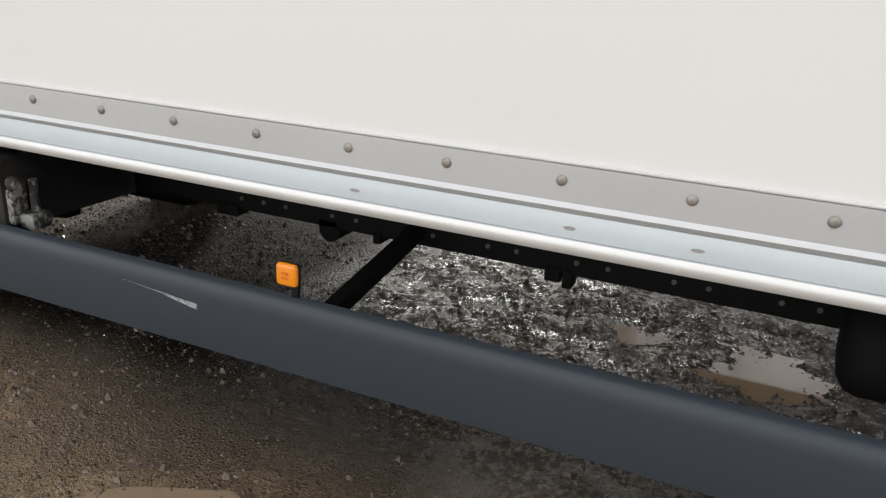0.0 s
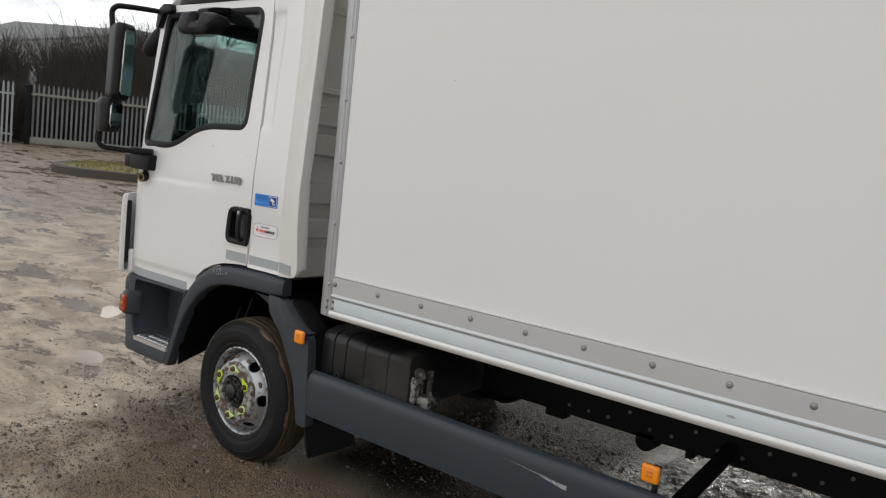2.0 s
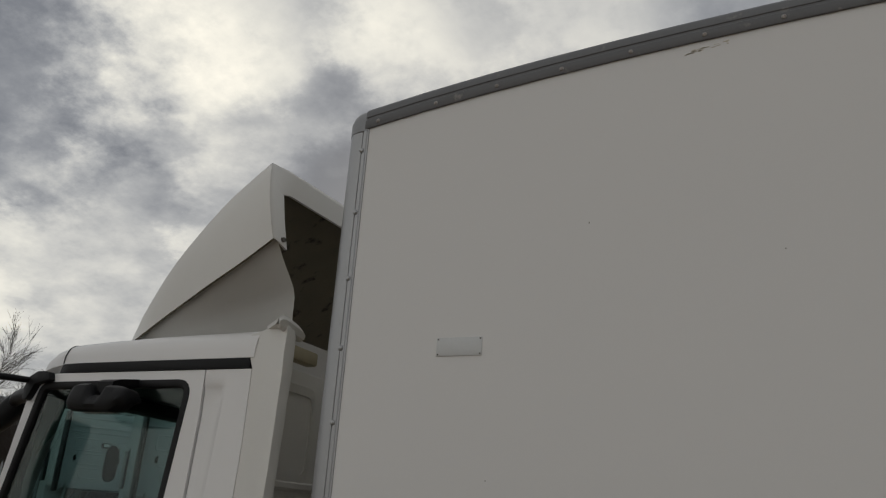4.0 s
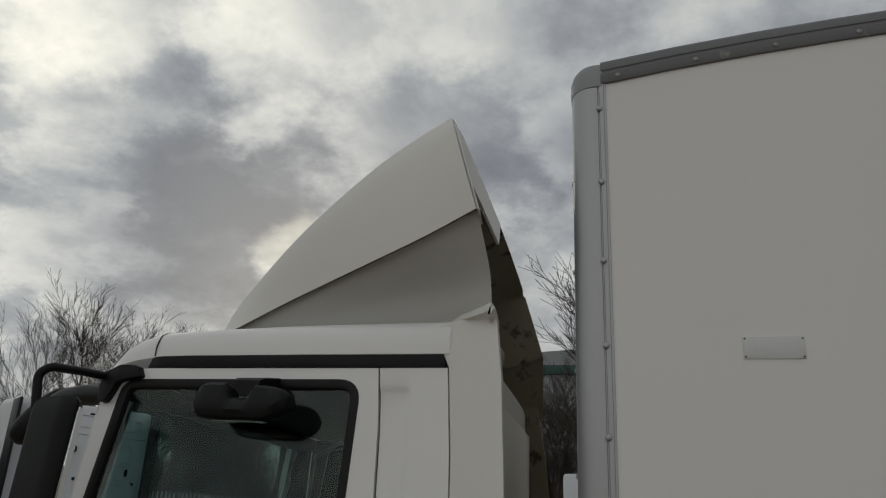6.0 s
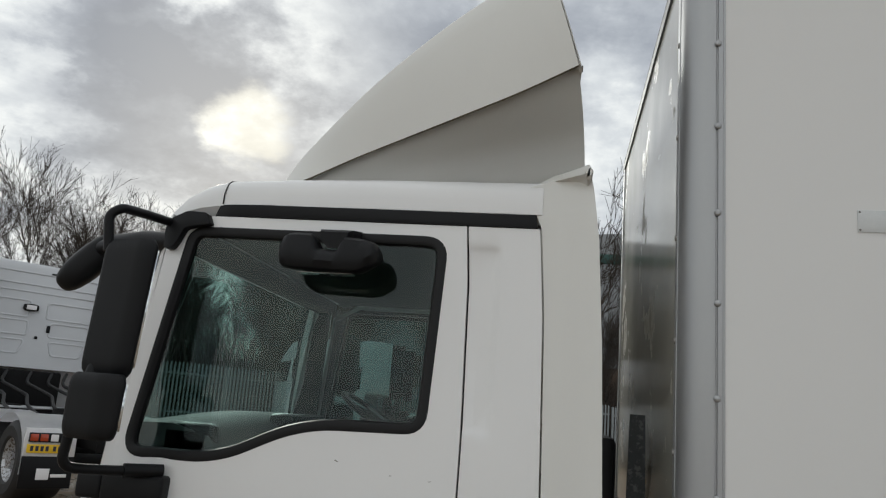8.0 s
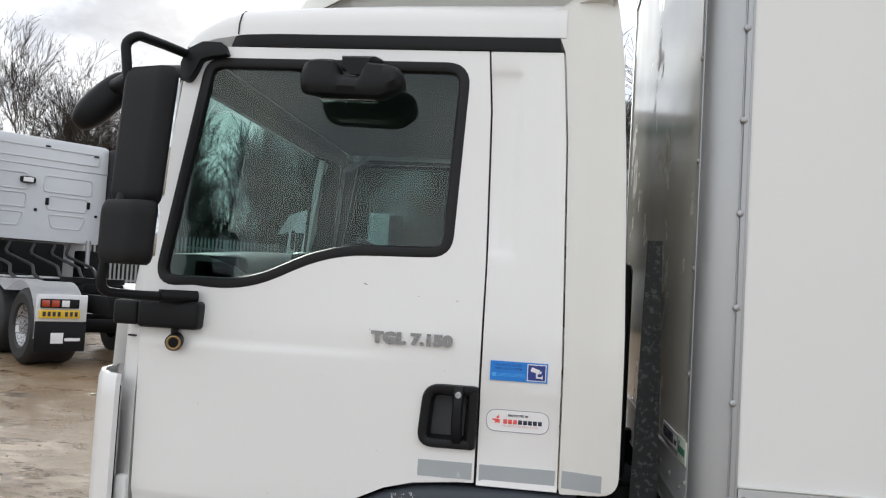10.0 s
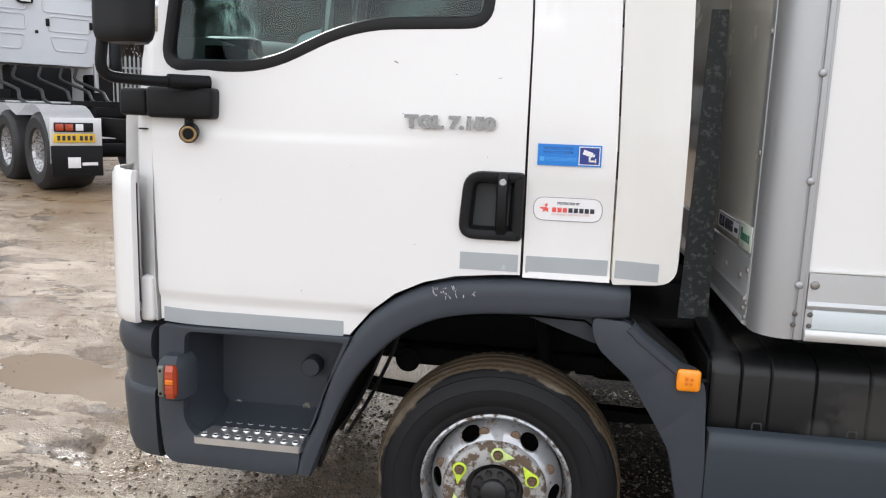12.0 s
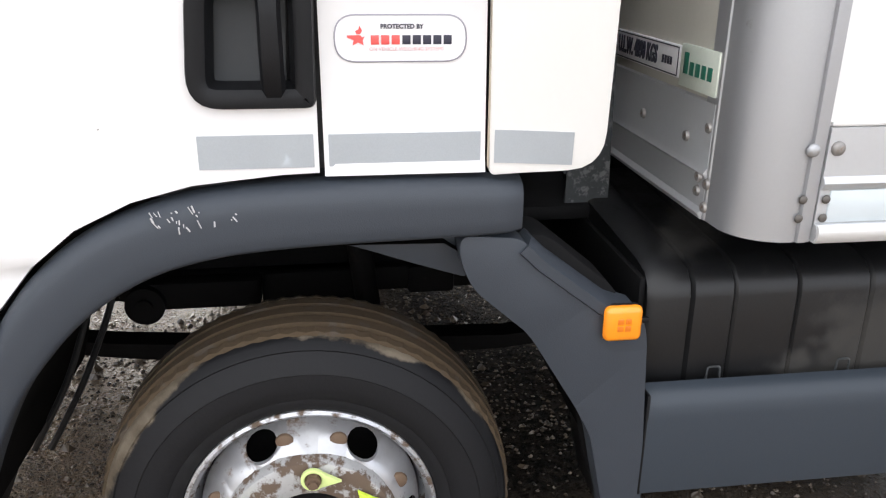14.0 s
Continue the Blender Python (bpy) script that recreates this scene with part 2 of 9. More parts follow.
M_CHASSIS = mat("black_chassis_paint", (0.008, 0.008, 0.0085), 0.75, vary=0.2, scale=6, grain=0.06, bump=0.2, bscale=90, dirt=(0.022, 0.019, 0.016), dirt_at=0.68, dirt_scale=7, spec=0.15)
M_COVER = mat("dusty_black_tank_cover", (0.009, 0.0092, 0.010), 0.42, vary=0.2, scale=4, grain=0.08, bump=0.12, bscale=160, dirt=(0.038, 0.036, 0.033), dirt_at=0.53, dirt_scale=4, spec=0.42)
M_SEAL = mat("black_rubber_seal", (0.010, 0.010, 0.011), 0.5, vary=0.1, scale=10, spec=0.25)
M_GRIME = mat("brown_seam_grime", (0.48, 0.42, 0.32), 0.8, vary=0.25, scale=14, grain=0.15)
M_CHIP = mat("dark_paint_chip", (0.22, 0.21, 0.19), 0.7, vary=0.3, scale=60)
M_GAP = mat("dark_gap", (0.02, 0.02, 0.02), 0.8)
M_TYRE = mat("worn_tyre_rubber", (0.016, 0.016, 0.0175), 0.6, vary=0.18, scale=7, grain=0.08, bump=0.25, bscale=150, dirt=(0.10, 0.088, 0.072), dirt_at=0.66, dirt_scale=6)
M_TREAD = mat("muddy_tyre_tread", (0.074, 0.050, 0.027), 0.9, vary=0.3, scale=14, grain=0.15, bump=0.5, bscale=120, dirt=(0.075, 0.058, 0.042), dirt_at=0.56, dirt_scale=16)
M_RIM = mat("flaking_silver_rim", (0.46, 0.47, 0.49), 0.30, 0.7, vary=0.16, scale=9, grain=0.10, bump=0.16, bscale=70, dirt=(0.10, 0.07, 0.048), dirt_at=0.525, dirt_scale=30)
M_DISC = mat("silver_wheel_disc", (0.47, 0.475, 0.49), 0.34, 0.65, vary=0.12, scale=8, grain=0.06, bump=0.15, bscale=70, dirt=(0.13, 0.085, 0.055), dirt_at=0.60, dirt_scale=16)
M_FLAKE = mat("flaking_rusty_plate", (0.46, 0.46, 0.46), 0.45, 0.4, vary=0.2, scale=14, grain=0.14, bump=0.5, bscale=60, dirt=(0.115, 0.080, 0.056), dirt_at=0.475, dirt_scale=30)
M_HUB = mat("greasy_black_hub", (0.026, 0.026, 0.027), 0.42, 0.2, vary=0.3, scale=20, grain=0.1, bump=0.3, bscale=90)
M_NUT = mat("rusty_wheel_nut", (0.15, 0.10, 0.065), 0.7, 0.3, vary=0.3, scale=40)
M_LIME = mat("fluorescent_yellow_plastic", (0.62, 0.80, 0.06), 0.45, vary=0.08, scale=30, dirt=(0.45, 0.45, 0.15), dirt_at=0.66, dirt_scale=40)
M_LIME2 = mat("sun_bleached_yellow_plastic", (0.66, 0.78, 0.30), 0.5, vary=0.10, scale=30, dirt=(0.45, 0.45, 0.22), dirt_at=0.64, dirt_scale=30)
M_AMBER = mat("amber_lens", (0.95, 0.30, 0.01), 0.22, vary=0.06, scale=40, coat=0.5)
M_AMBER2 = mat("amber_lens_core", (0.70, 0.17, 0.01), 0.3, vary=0.06, scale=60)
M_REDL = mat("orange_red_lens", (0.40, 0.050, 0.014), 0.22, vary=0.1, scale=60, coat=0.5)
M_CLEAR = mat("grimy_clear_lens", (0.13, 0.135, 0.115), 0.2, vary=0.15, scale=60, coat=0.5)
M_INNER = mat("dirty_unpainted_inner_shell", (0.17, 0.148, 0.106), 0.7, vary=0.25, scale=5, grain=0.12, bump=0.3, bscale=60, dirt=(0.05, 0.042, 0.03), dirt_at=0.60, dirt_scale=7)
M_TAPE = mat("grey_reflective_tape", (0.40, 0.43, 0.455), 0.38, 0.25, vary=0.05, scale=12, grain=0.07, gscale=500)
M_BLUE = mat("blue_sticker", (0.012, 0.19, 0.62), 0.35, vary=0.04)
M_NAVY = mat("navy_sticker", (0.015, 0.035, 0.22), 0.35, vary=0.04)
M_STICK = mat("white_sticker", (0.80, 0.79, 0.80), 0.35, vary=0.02)
M_RED = mat("red_print", (0.75, 0.10, 0.09), 0.4, vary=0.03)
M_INK = mat("dark_print", (0.025, 0.025, 0.045), 0.45, vary=0.05)
M_GREEN = mat("green_print", (0.015, 0.14, 0.09), 0.45, vary=0.05)
M_CHROME = mat("satin_chrome_letters", (0.27, 0.27, 0.275), 0.28, 0.8, vary=0.08, scale=30)
M_BRASS = mat("dull_brass", (0.30, 0.20, 0.09), 0.4, 0.8, vary=0.15, scale=60)
M_STEP = mat("pierced_aluminium_tread", (0.68, 0.68, 0.68), 0.30, 0.85, vary=0.10, scale=14, grain=0.08, dirt=(0.30, 0.23, 0.165), dirt_at=0.66, dirt_scale=9)
M_GALV = mat("rusting_galvanised_steel", (0.042, 0.047, 0.050), 0.6, 0.2, vary=0.3, scale=12, grain=0.2, bump=0.3, bscale=60, dirt=(0.135, 0.14, 0.14), dirt_at=0.55, dirt_scale=55)
M_CABIN = mat("grey_cabin_trim", (0.055, 0.058, 0.061), 0.8, vary=0.1, scale=8, grain=0.05)
M_LINER = mat("grey_headliner", (0.13, 0.137, 0.134), 0.9, vary=0.06, scale=8, grain=0.04)
M_DASH = mat("grey_dashboard", (0.17, 0.167, 0.162), 0.7, vary=0.08, scale=8, grain=0.04)
M_GLASS = glass_mat("tinted_cab_glass", (0.60, 0.71, 0.695))
M_SCREEN = glass_mat("clear_tinted_screen", (0.60, 0.71, 0.695), sheen=0.004)
M_MGLASS = mat("mirror_glass", (0.62, 0.64, 0.65), 0.06, 1.0, vary=0.01)
M_WIRE = mat("black_hose", (0.015, 0.015, 0.016), 0.5, vary=0.1)


def tyre_mat(cx, cz, r_mud):
    """Rubber whose shoulder is caked with pale mud in a ragged band round the wheel's centre."""
    m = mat("muddy_shouldered_tyre", (0.0100, 0.0102, 0.0116), 0.62, vary=0.16, scale=7, grain=0.08, bump=0.22, bscale=150, dirt=(0.022, 0.022, 0.022), dirt_at=0.60, dirt_scale=5, spec=0.25)
    nt = m.node_tree
    N, L = nt.nodes.new, nt.links.new
    b = nt.nodes["Principled BSDF"]
    tc, sub, ln = N("ShaderNodeTexCoord"), N("ShaderNodeVectorMath"), N("ShaderNodeVectorMath")
    sub.operation, ln.operation = "SUBTRACT", "LENGTH"
    L(tc.outputs["Object"], sub.inputs[0])
    sub.inputs[1].default_value = (cx, 0, cz)
    flat = N("ShaderNodeVectorMath")
    flat.operation = "MULTIPLY"
    L(sub.outputs[0], flat.inputs[0])
    flat.inputs[1].default_value = (1, 0, 1)
    L(flat.outputs[0], ln.inputs[0])
    nz, nb = N("ShaderNodeTexNoise"), N("ShaderNodeTexNoise")
    nz.inputs["Scale"].default_value, nz.inputs["Detail"].default_value, nz.inputs["Roughness"].default_value = 11, 8, 0.65
    nb.inputs["Scale"].default_value, nb.inputs["Detail"].default_value = 3.2, 2
    L(tc.outputs["Object"], nz.inputs["Vector"])
    L(tc.outputs["Object"], nb.inputs["Vector"])
    a, c = N("ShaderNodeMath"), N("ShaderNodeMath")
    a.operation = c.operation = "MULTIPLY_ADD"
    L(nz.outputs["Fac"], a.inputs[0])
    a.inputs[1].default_value = 0.040
    L(ln.outputs["Value"], a.inputs[2])
    L(nb.outputs["Fac"], c.inputs[0])
    c.inputs[1].default_value = 0.140
    L(a.outputs[0], c.inputs[2])
    mr = N("ShaderNodeMapRange")
    mr.inputs["From Min"].default_value, mr.inputs["From Max"].default_value = r_mud + 0.101, r_mud + 0.107
    L(c.outputs[0], mr.inputs["Value"])
    old = b.inputs["Base Color"].links[0].from_socket
    mx, mud = N("ShaderNodeMix"), N("ShaderNodeValToRGB")
    mx.data_type = "RGBA"
    L(nz.outputs["Fac"], mud.inputs[0])
    e = mud.color_ramp.elements
    e[0].position, e[0].color = 0.38, (0.060, 0.046, 0.031, 1)
    e[1].position, e[1].color = 0.62, (0.17, 0.142, 0.105, 1)
    L(mr.outputs[0], mx.inputs["Factor"])
    L(old, mx.inputs[6])
    L(mud.outputs[0], mx.inputs[7])
    L(mx.outputs[2], b.inputs["Base Color"])
    return m


M_TYREF = tyre_mat(-3.598, 0.347, 0.367)


# ---- mesh helpers ----
def link(name, bm, material, parent=None, label="", smooth=38.0, at=None):
    me = bpy.data.meshes.new(name)
    bmesh.ops.recalc_face_normals(bm, faces=bm.faces)
    lim = radians(smooth)
    for f in bm.faces:
        f.smooth = True
    for ed in bm.edges:
        if len(ed.link_faces) == 2 and ed.calc_face_angle(0.0) > lim:
            ed.smooth = False
    bm.to_mesh(me)
    bm.free()
    for m in (material if isinstance(material, (list, tuple)) else [material]):
        me.materials.append(m)
    ob = new(name, me)
    if at is not None:
        ob.location = at
    if parent is not None:
        ob.parent = parent
        if parent.type == "EMPTY":
            ob.matrix_parent_inverse = parent.matrix_basis.inverted()
    if label:
        ob["label"] = label
    return ob


part = link


def again(ob, at, parent=None, rot=None):
    """One more object on the same mesh."""
    o = bpy.data.objects.new(ob.name.split(".")[0], ob.data)
    scene.collection.objects.link(o)
    o.location = at
    if rot is not None:
        o.rotation_euler = rot
    o.parent = parent if parent is not None else ob.parent
    o.matrix_parent_inverse = ob.matrix_parent_inverse
    return o


def thing(name, at, label, category, group=""):
    e = new(name)
    e.empty_display_size = 0.2
    e.matrix_basis = Matrix.Translation(at)
    return tagged(e, label, category, group)


def add_box(bm, lo, hi, bevel=0.0, seg=2, m=None):
    r = bmesh.ops.create_cube(bm, size=1.0)
    vs = r["verts"]
    lo, hi = Vector(lo), Vector(hi)
    for v in vs:
        v.co = Vector([(lo[i] + hi[i]) / 2 + v.co[i] * (hi[i] - lo[i]) for i in range(3)])
    if bevel:
        es = list({e for v in vs for e in v.link_edges})
        r = bmesh.ops.bevel(bm, geom=es, offset=bevel, segments=seg, profile=0.5, affect="EDGES", clamp_overlap=True)
        vs = list({v for f in r["faces"] for v in f.verts} | {v for v in vs if v.is_valid})
    if m is not None:
        for v in vs:
            v.co = m @ v.co
    return vs


def add_cyl(bm, a, b, r0, r1=None, n=16, cap=True):
    r1 = r0 if r1 is None else r1
    a, b = Vector(a), Vector(b)
    q = (b - a).to_track_quat("Z", "Y").to_matrix()
    rings = []
    for p, r in ((a, r0), (b, r1)):
        rings.append([bm.verts.new(p + q @ Vector((r * math.cos(2 * math.pi * i / n), r * math.sin(2 * math.pi * i / n), 0))) for i in range(n)])
    for i in range(n):
        j = (i + 1) % n
        bm.faces.new((rings[0][i], rings[0][j], rings[1][j], rings[1][i]))
    if cap:
        bm.faces.new(rings[0][::-1])
        bm.faces.new(rings[1])


def add_tube(bm, pts, r, n=10):
    """A round bar along points, with rounded corners between them."""
    pts = [Vector(p) for p in pts]
    rings, up = [], None
    for i, p in enumerate(pts):
        d = (pts[min(i + 1, len(pts) - 1)] - pts[max(i - 1, 0)]).normalized()
        if up is None:
            up = d.orthogonal().normalized()
        up = (up - d * up.dot(d)).normalized()
        s = d.cross(up)
        rr = r[i] if isinstance(r, (list, tuple)) else r
        rings.append([bm.verts.new(p + (up * math.cos(2 * math.pi * k / n) + s * math.sin(2 * math.pi * k / n)) * rr) for k in range(n)])
    for a, b in zip(rings, rings[1:]):
        for k in range(n):
            j = (k + 1) % n
            bm.faces.new((a[k], a[j], b[j], b[k]))
    bm.faces.new(rings[0][::-1])
    bm.faces.new(rings[-1])


def curve_pts(pts, rad=0.05, seg=4, closed=False):
    """The points with their corners rounded."""
    pts = [Vector(p) for p in pts]
    out, n = [], len(pts)
    for i, p in enumerate(pts):
        if not closed and i in (0, n - 1):
            out.append(p)
            continue
        a, b = pts[i - 1], pts[(i + 1) % n]
        r = rad[i] if isinstance(rad, (list, tuple)) else rad
        da, db = (a - p), (b - p)
        k = min(r, da.length * 0.48, db.length * 0.48)
        s, e = p + da.normalized() * k, p + db.normalized() * k
        for j in range(seg + 1):
            t = j / seg
            out.append(s * (1 - t) ** 2 + p * 2 * t * (1 - t) + e * t * t)
    return out


def loft(bm, rings, closed=True, caps=True):
    """A skin over rings of points with the same count."""
    rows = [[bm.verts.new(p) for p in r] for r in rings]
    n = len(rows[0])
    for a, b in zip(rows, rows[1:]):
        for k in range(n if closed else n - 1):
            j = (k + 1) % n
            bm.faces.new((a[k], a[j], b[j], b[k]))
    if caps and closed:
        bm.faces.new(rows[0][::-1])
        bm.faces.new(rows[-1])
    return rows


def spin(bm, profile, centre, n=48, m=None):
    """A body turned about the y axis through centre; profile: (radius, y)."""
    rows = []
    for k in range(n):
        a = 2 * math.pi * k / n
        rows.append([bm.verts.new((centre[0] + r * math.cos(a), centre[1] + y, centre[2] + r * math.sin(a))) for r, y in profile])
    for k in range(n):
        a, b = rows[k], rows[(k + 1) % n]
        for i in range(len(profile) - 1):
            if profile[i][0] < 1e-6 and profile[i + 1][0] < 1e-6:
                continue
            bm.faces.new((a[i], a[i + 1], b[i + 1], b[i]))
    bmesh.ops.remove_doubles(bm, verts=bm.verts, dist=1e-5)


def panel(bm, outline, holes, depth, yfun, cuts_z=(), cuts_x=(), bevel=0.0):
    """A sheet of some depth cut to an outline in x and z, with holes, laid on the surface y = yfun(x, z); it goes inwards (+y)."""
    loops = [outline] + list(holes)
    es = []
    for lp in loops:
        vs = [bm.verts.new((p[0], 0, p[1])) for p in lp]
        es += [bm.edges.new((vs[i], vs[(i + 1) % len(vs)])) for i in range(len(vs))]
    bmesh.ops.triangle_fill(bm, edges=es, use_beauty=True, normal=(0, -1, 0))
    for z in cuts_z:
        bmesh.ops.bisect_plane(bm, geom=bm.verts[:] + bm.edges[:] + bm.faces[:], plane_co=(0, 0, z), plane_no=(0, 0, 1))
    for x in cuts_x:
        bmesh.ops.bisect_plane(bm, geom=bm.verts[:] + bm.edges[:] + bm.faces[:], plane_co=(x, 0, 0), plane_no=(1, 0, 0))
    bmesh.ops.dissolve_limit(bm, angle_limit=0.001, verts=[], edges=[])
    rim = [e for e in bm.edges if e.is_boundary]
    front = bm.faces[:]
    r = bmesh.ops.duplicate(bm, geom=bm.verts[:] + bm.edges[:] + front)
    vm = r["vert_map"]
    new_v = [g for g in r["geom"] if isinstance(g, bmesh.types.BMVert)]
    back = set(new_v)
    for e in rim:
        a, b = e.verts
        bm.faces.new((a, b, vm[b], vm[a]))
    for v in bm.verts:
        v.co.y = yfun(v.co.x, v.co.z) + (depth if v in back else 0.0)
    if bevel:
        rim = [e for e in rim if e.is_valid]
        bmesh.ops.recalc_face_normals(bm, faces=bm.faces)
        bmesh.ops.bevel(bm, geom=rim, offset=bevel, segments=2, profile=0.5, affect="EDGES", clamp_overlap=True)


def round_poly(pts, rad, seg=5):
    q = curve_pts([(p[0], 0, p[1]) for p in pts], rad, seg, closed=True)
    return [(p.x, p.z) for p in q]


def sweep_ring(bm, loop, prof, yfun):
    """A closed strip round a loop in x and z; prof: (outwards in the plane, y) pairs."""
    n = len(loop)
    cx = sum(p[0] for p in loop) / n
    cz = sum(p[1] for p in loop) / n
    area = sum(loop[i][0] * loop[(i + 1) % n][1] - loop[(i + 1) % n][0] * loop[i][1] for i in range(n))
    sgn = 1.0 if area > 0 else -1.0
    rows = []
    for i in range(n):
        a, b = loop[i - 1], loop[(i + 1) % n]
        t = Vector((b[0] - a[0], b[1] - a[1])).normalized()
        nx, nz = t.y * sgn, -t.x * sgn
        p = loop[i]
        rows.append([bm.verts.new((p[0] + nx * o, yfun(p[0], p[1]) + y, p[1] + nz * o)) for o, y in prof])
    m = len(prof)
    for i in range(n):
        a, b = rows[i], rows[(i + 1) % n]
        for k in range(m):
            j = (k + 1) % m
            bm.faces.new((a[k], a[j], b[j], b[k]))


def smooth01(t):
    t = max(0.0, min(1.0, t))
    return t * t * (3 - 2 * t)


def write(name, text, size, m, material, parent, depth=0.001, bold=0.0, squeeze=1.0, label=""):
    """Letters as a mesh, from the built-in font; m places them (x along the line, y up, z out)."""
    cu = bpy.data.curves.new(name, "FONT")
    cu.body, cu.size, cu.extrude, cu.offset = text, size, depth, bold
    cu.align_x, cu.align_y = "CENTER", "CENTER"
    cu.resolution_u = 3
    tmp = bpy.data.objects.new("tmp", cu)
    scene.collection.objects.link(tmp)
    dg = bpy.context.evaluated_depsgraph_get()
    me = bpy.data.meshes.new_from_object(tmp.evaluated_get(dg))
    bpy.data.objects.remove(tmp)
    bpy.data.curves.remove(cu)
    me.transform(m @ Matrix.Diagonal((squeeze, 1, 1, 1)))
    me.materials.clear()
    me.materials.append(material)
    ob = new(name, me)
    ob.parent = parent
    if parent is not None and parent.type == "EMPTY":
        ob.matrix_parent_inverse = parent.matrix_basis.inverted()
    if label:
        ob["label"] = label
    return ob


def facing(x, y, z, lean=0.0):
    """The pose of a flat thing that faces the -y side: x to the right, y up."""
    return Matrix.Translation((x, y, z)) @ Matrix.Rotation(radians(90 + lean), 4, "X")


# ---- ground ----
# puddles: place, half-widths, turn in degrees
PUDDLES = [(-6.10, 3.05, 0.55, 0.24, -25), (-5.74, 1.87, 0.20, 0.10, -20), (-7.95, 2.86, 0.46, 0.15, -25), (-6.93, 2.68, 0.26, 0.08, -30), (-8.3, 3.9, 0.45, 0.14, -25), (-0.10, 3.06, 0.24, 0.20, 10), (-9.8, 4.7, 0.6, 0.18, -20), (-0.62, 3.14, 0.13, 0.09, 0), (-1.62, 1.37, 0.25, 0.06, 30)]


def plain_z(x, y):
    s = -(x + 3.5) * 0.78 + (y - 1.5) * 0.62
    rise = 0.033 * (math.log(1 + math.exp((min(s, 60) - 2) * 0.8)) / 0.8)
    n = noise.noise(Vector((x * 0.45, y * 0.45, 3.1))) * 0.018 + noise.noise(Vector((x * 1.7, y * 1.7, 7.7))) * 0.007
    near = math.exp(-((x + 3) ** 2 + (y - 1) ** 2) / 600)
    if near > 0.01:
        n += noise.noise(Vector((x * 6.0, y * 6.0, 2.2))) * 0.004 + noise.noise(Vector((x * 14.0, y * 14.0, 4.4))) * 0.003
    # churned mud under and beyond the body
    churn = smooth01((y - 1.9) / 0.6) * smooth01((x + 2.4) / 0.8) * smooth01((5.2 - y) / 0.8) * smooth01((2.5 - x) / 0.5)
    if churn > 0:
        n += churn * (noise.noise(Vector((x * 5.0, y * 7.0, 12.2))) * 0.020 + noise.noise(Vector((x * 15.0, y * 15.0, 14.4))) * 0.010)
    # worn wheel tracks that bend away past the front of the lorry
    if -16 < x < -3.95:
        for way in (1.54 + 0.27 * (x + 4.13), 1.64 - 0.20 * (x + 4.03) + 0.16 * (x + 4.03) ** 2, 3.1 + 0.06 * min(0.0, x + 5) ** 2):
            c = y - way
            if abs(c) < 1:
                tooth = 0.5 + 0.5 * math.sin(x * 40 + 3 * math.sin(y * 40))
                n -= (0.016 + 0.011 * tooth) * math.exp(-(c / 0.13) ** 2)
                n += 0.011 * math.exp(-((abs(c) - 0.24) / 0.08) ** 2)
    return rise + n * (0.35 + 0.65 * near) - 0.020


LEVELS = [plain_z(p[0], p[1]) - 0.006 for p in PUDDLES]


def ground_z(x, y):
    z = plain_z(x, y)
    for (px, py, rx, ry, turn), level in zip(PUDDLES, LEVELS):
        if abs(x - px) < 2.2 and abs(y - py) < 2.2:
            ca, sa = math.cos(radians(turn)), math.sin(radians(turn))
            dx, dy = x - px, y - py
            d = math.hypot((dx * ca + dy * sa) / rx, (-dx * sa + dy * ca) / ry)
            d += 0.55 * noise.noise(Vector((x * 3.0, y * 5.0, 1.0))) + 0.16 * noise.noise(Vector((x * 11, y * 11, 5.0)))
            k = smooth01((2.7 - d) / 0.9)
            z = z * (1 - k) + (level - 0.014 + 0.014 * d + (0.0015 if px < -3 or py < 2 else 0.010) * noise.noise(Vector((x * 13, y * 13, 9)))) * k
    return z


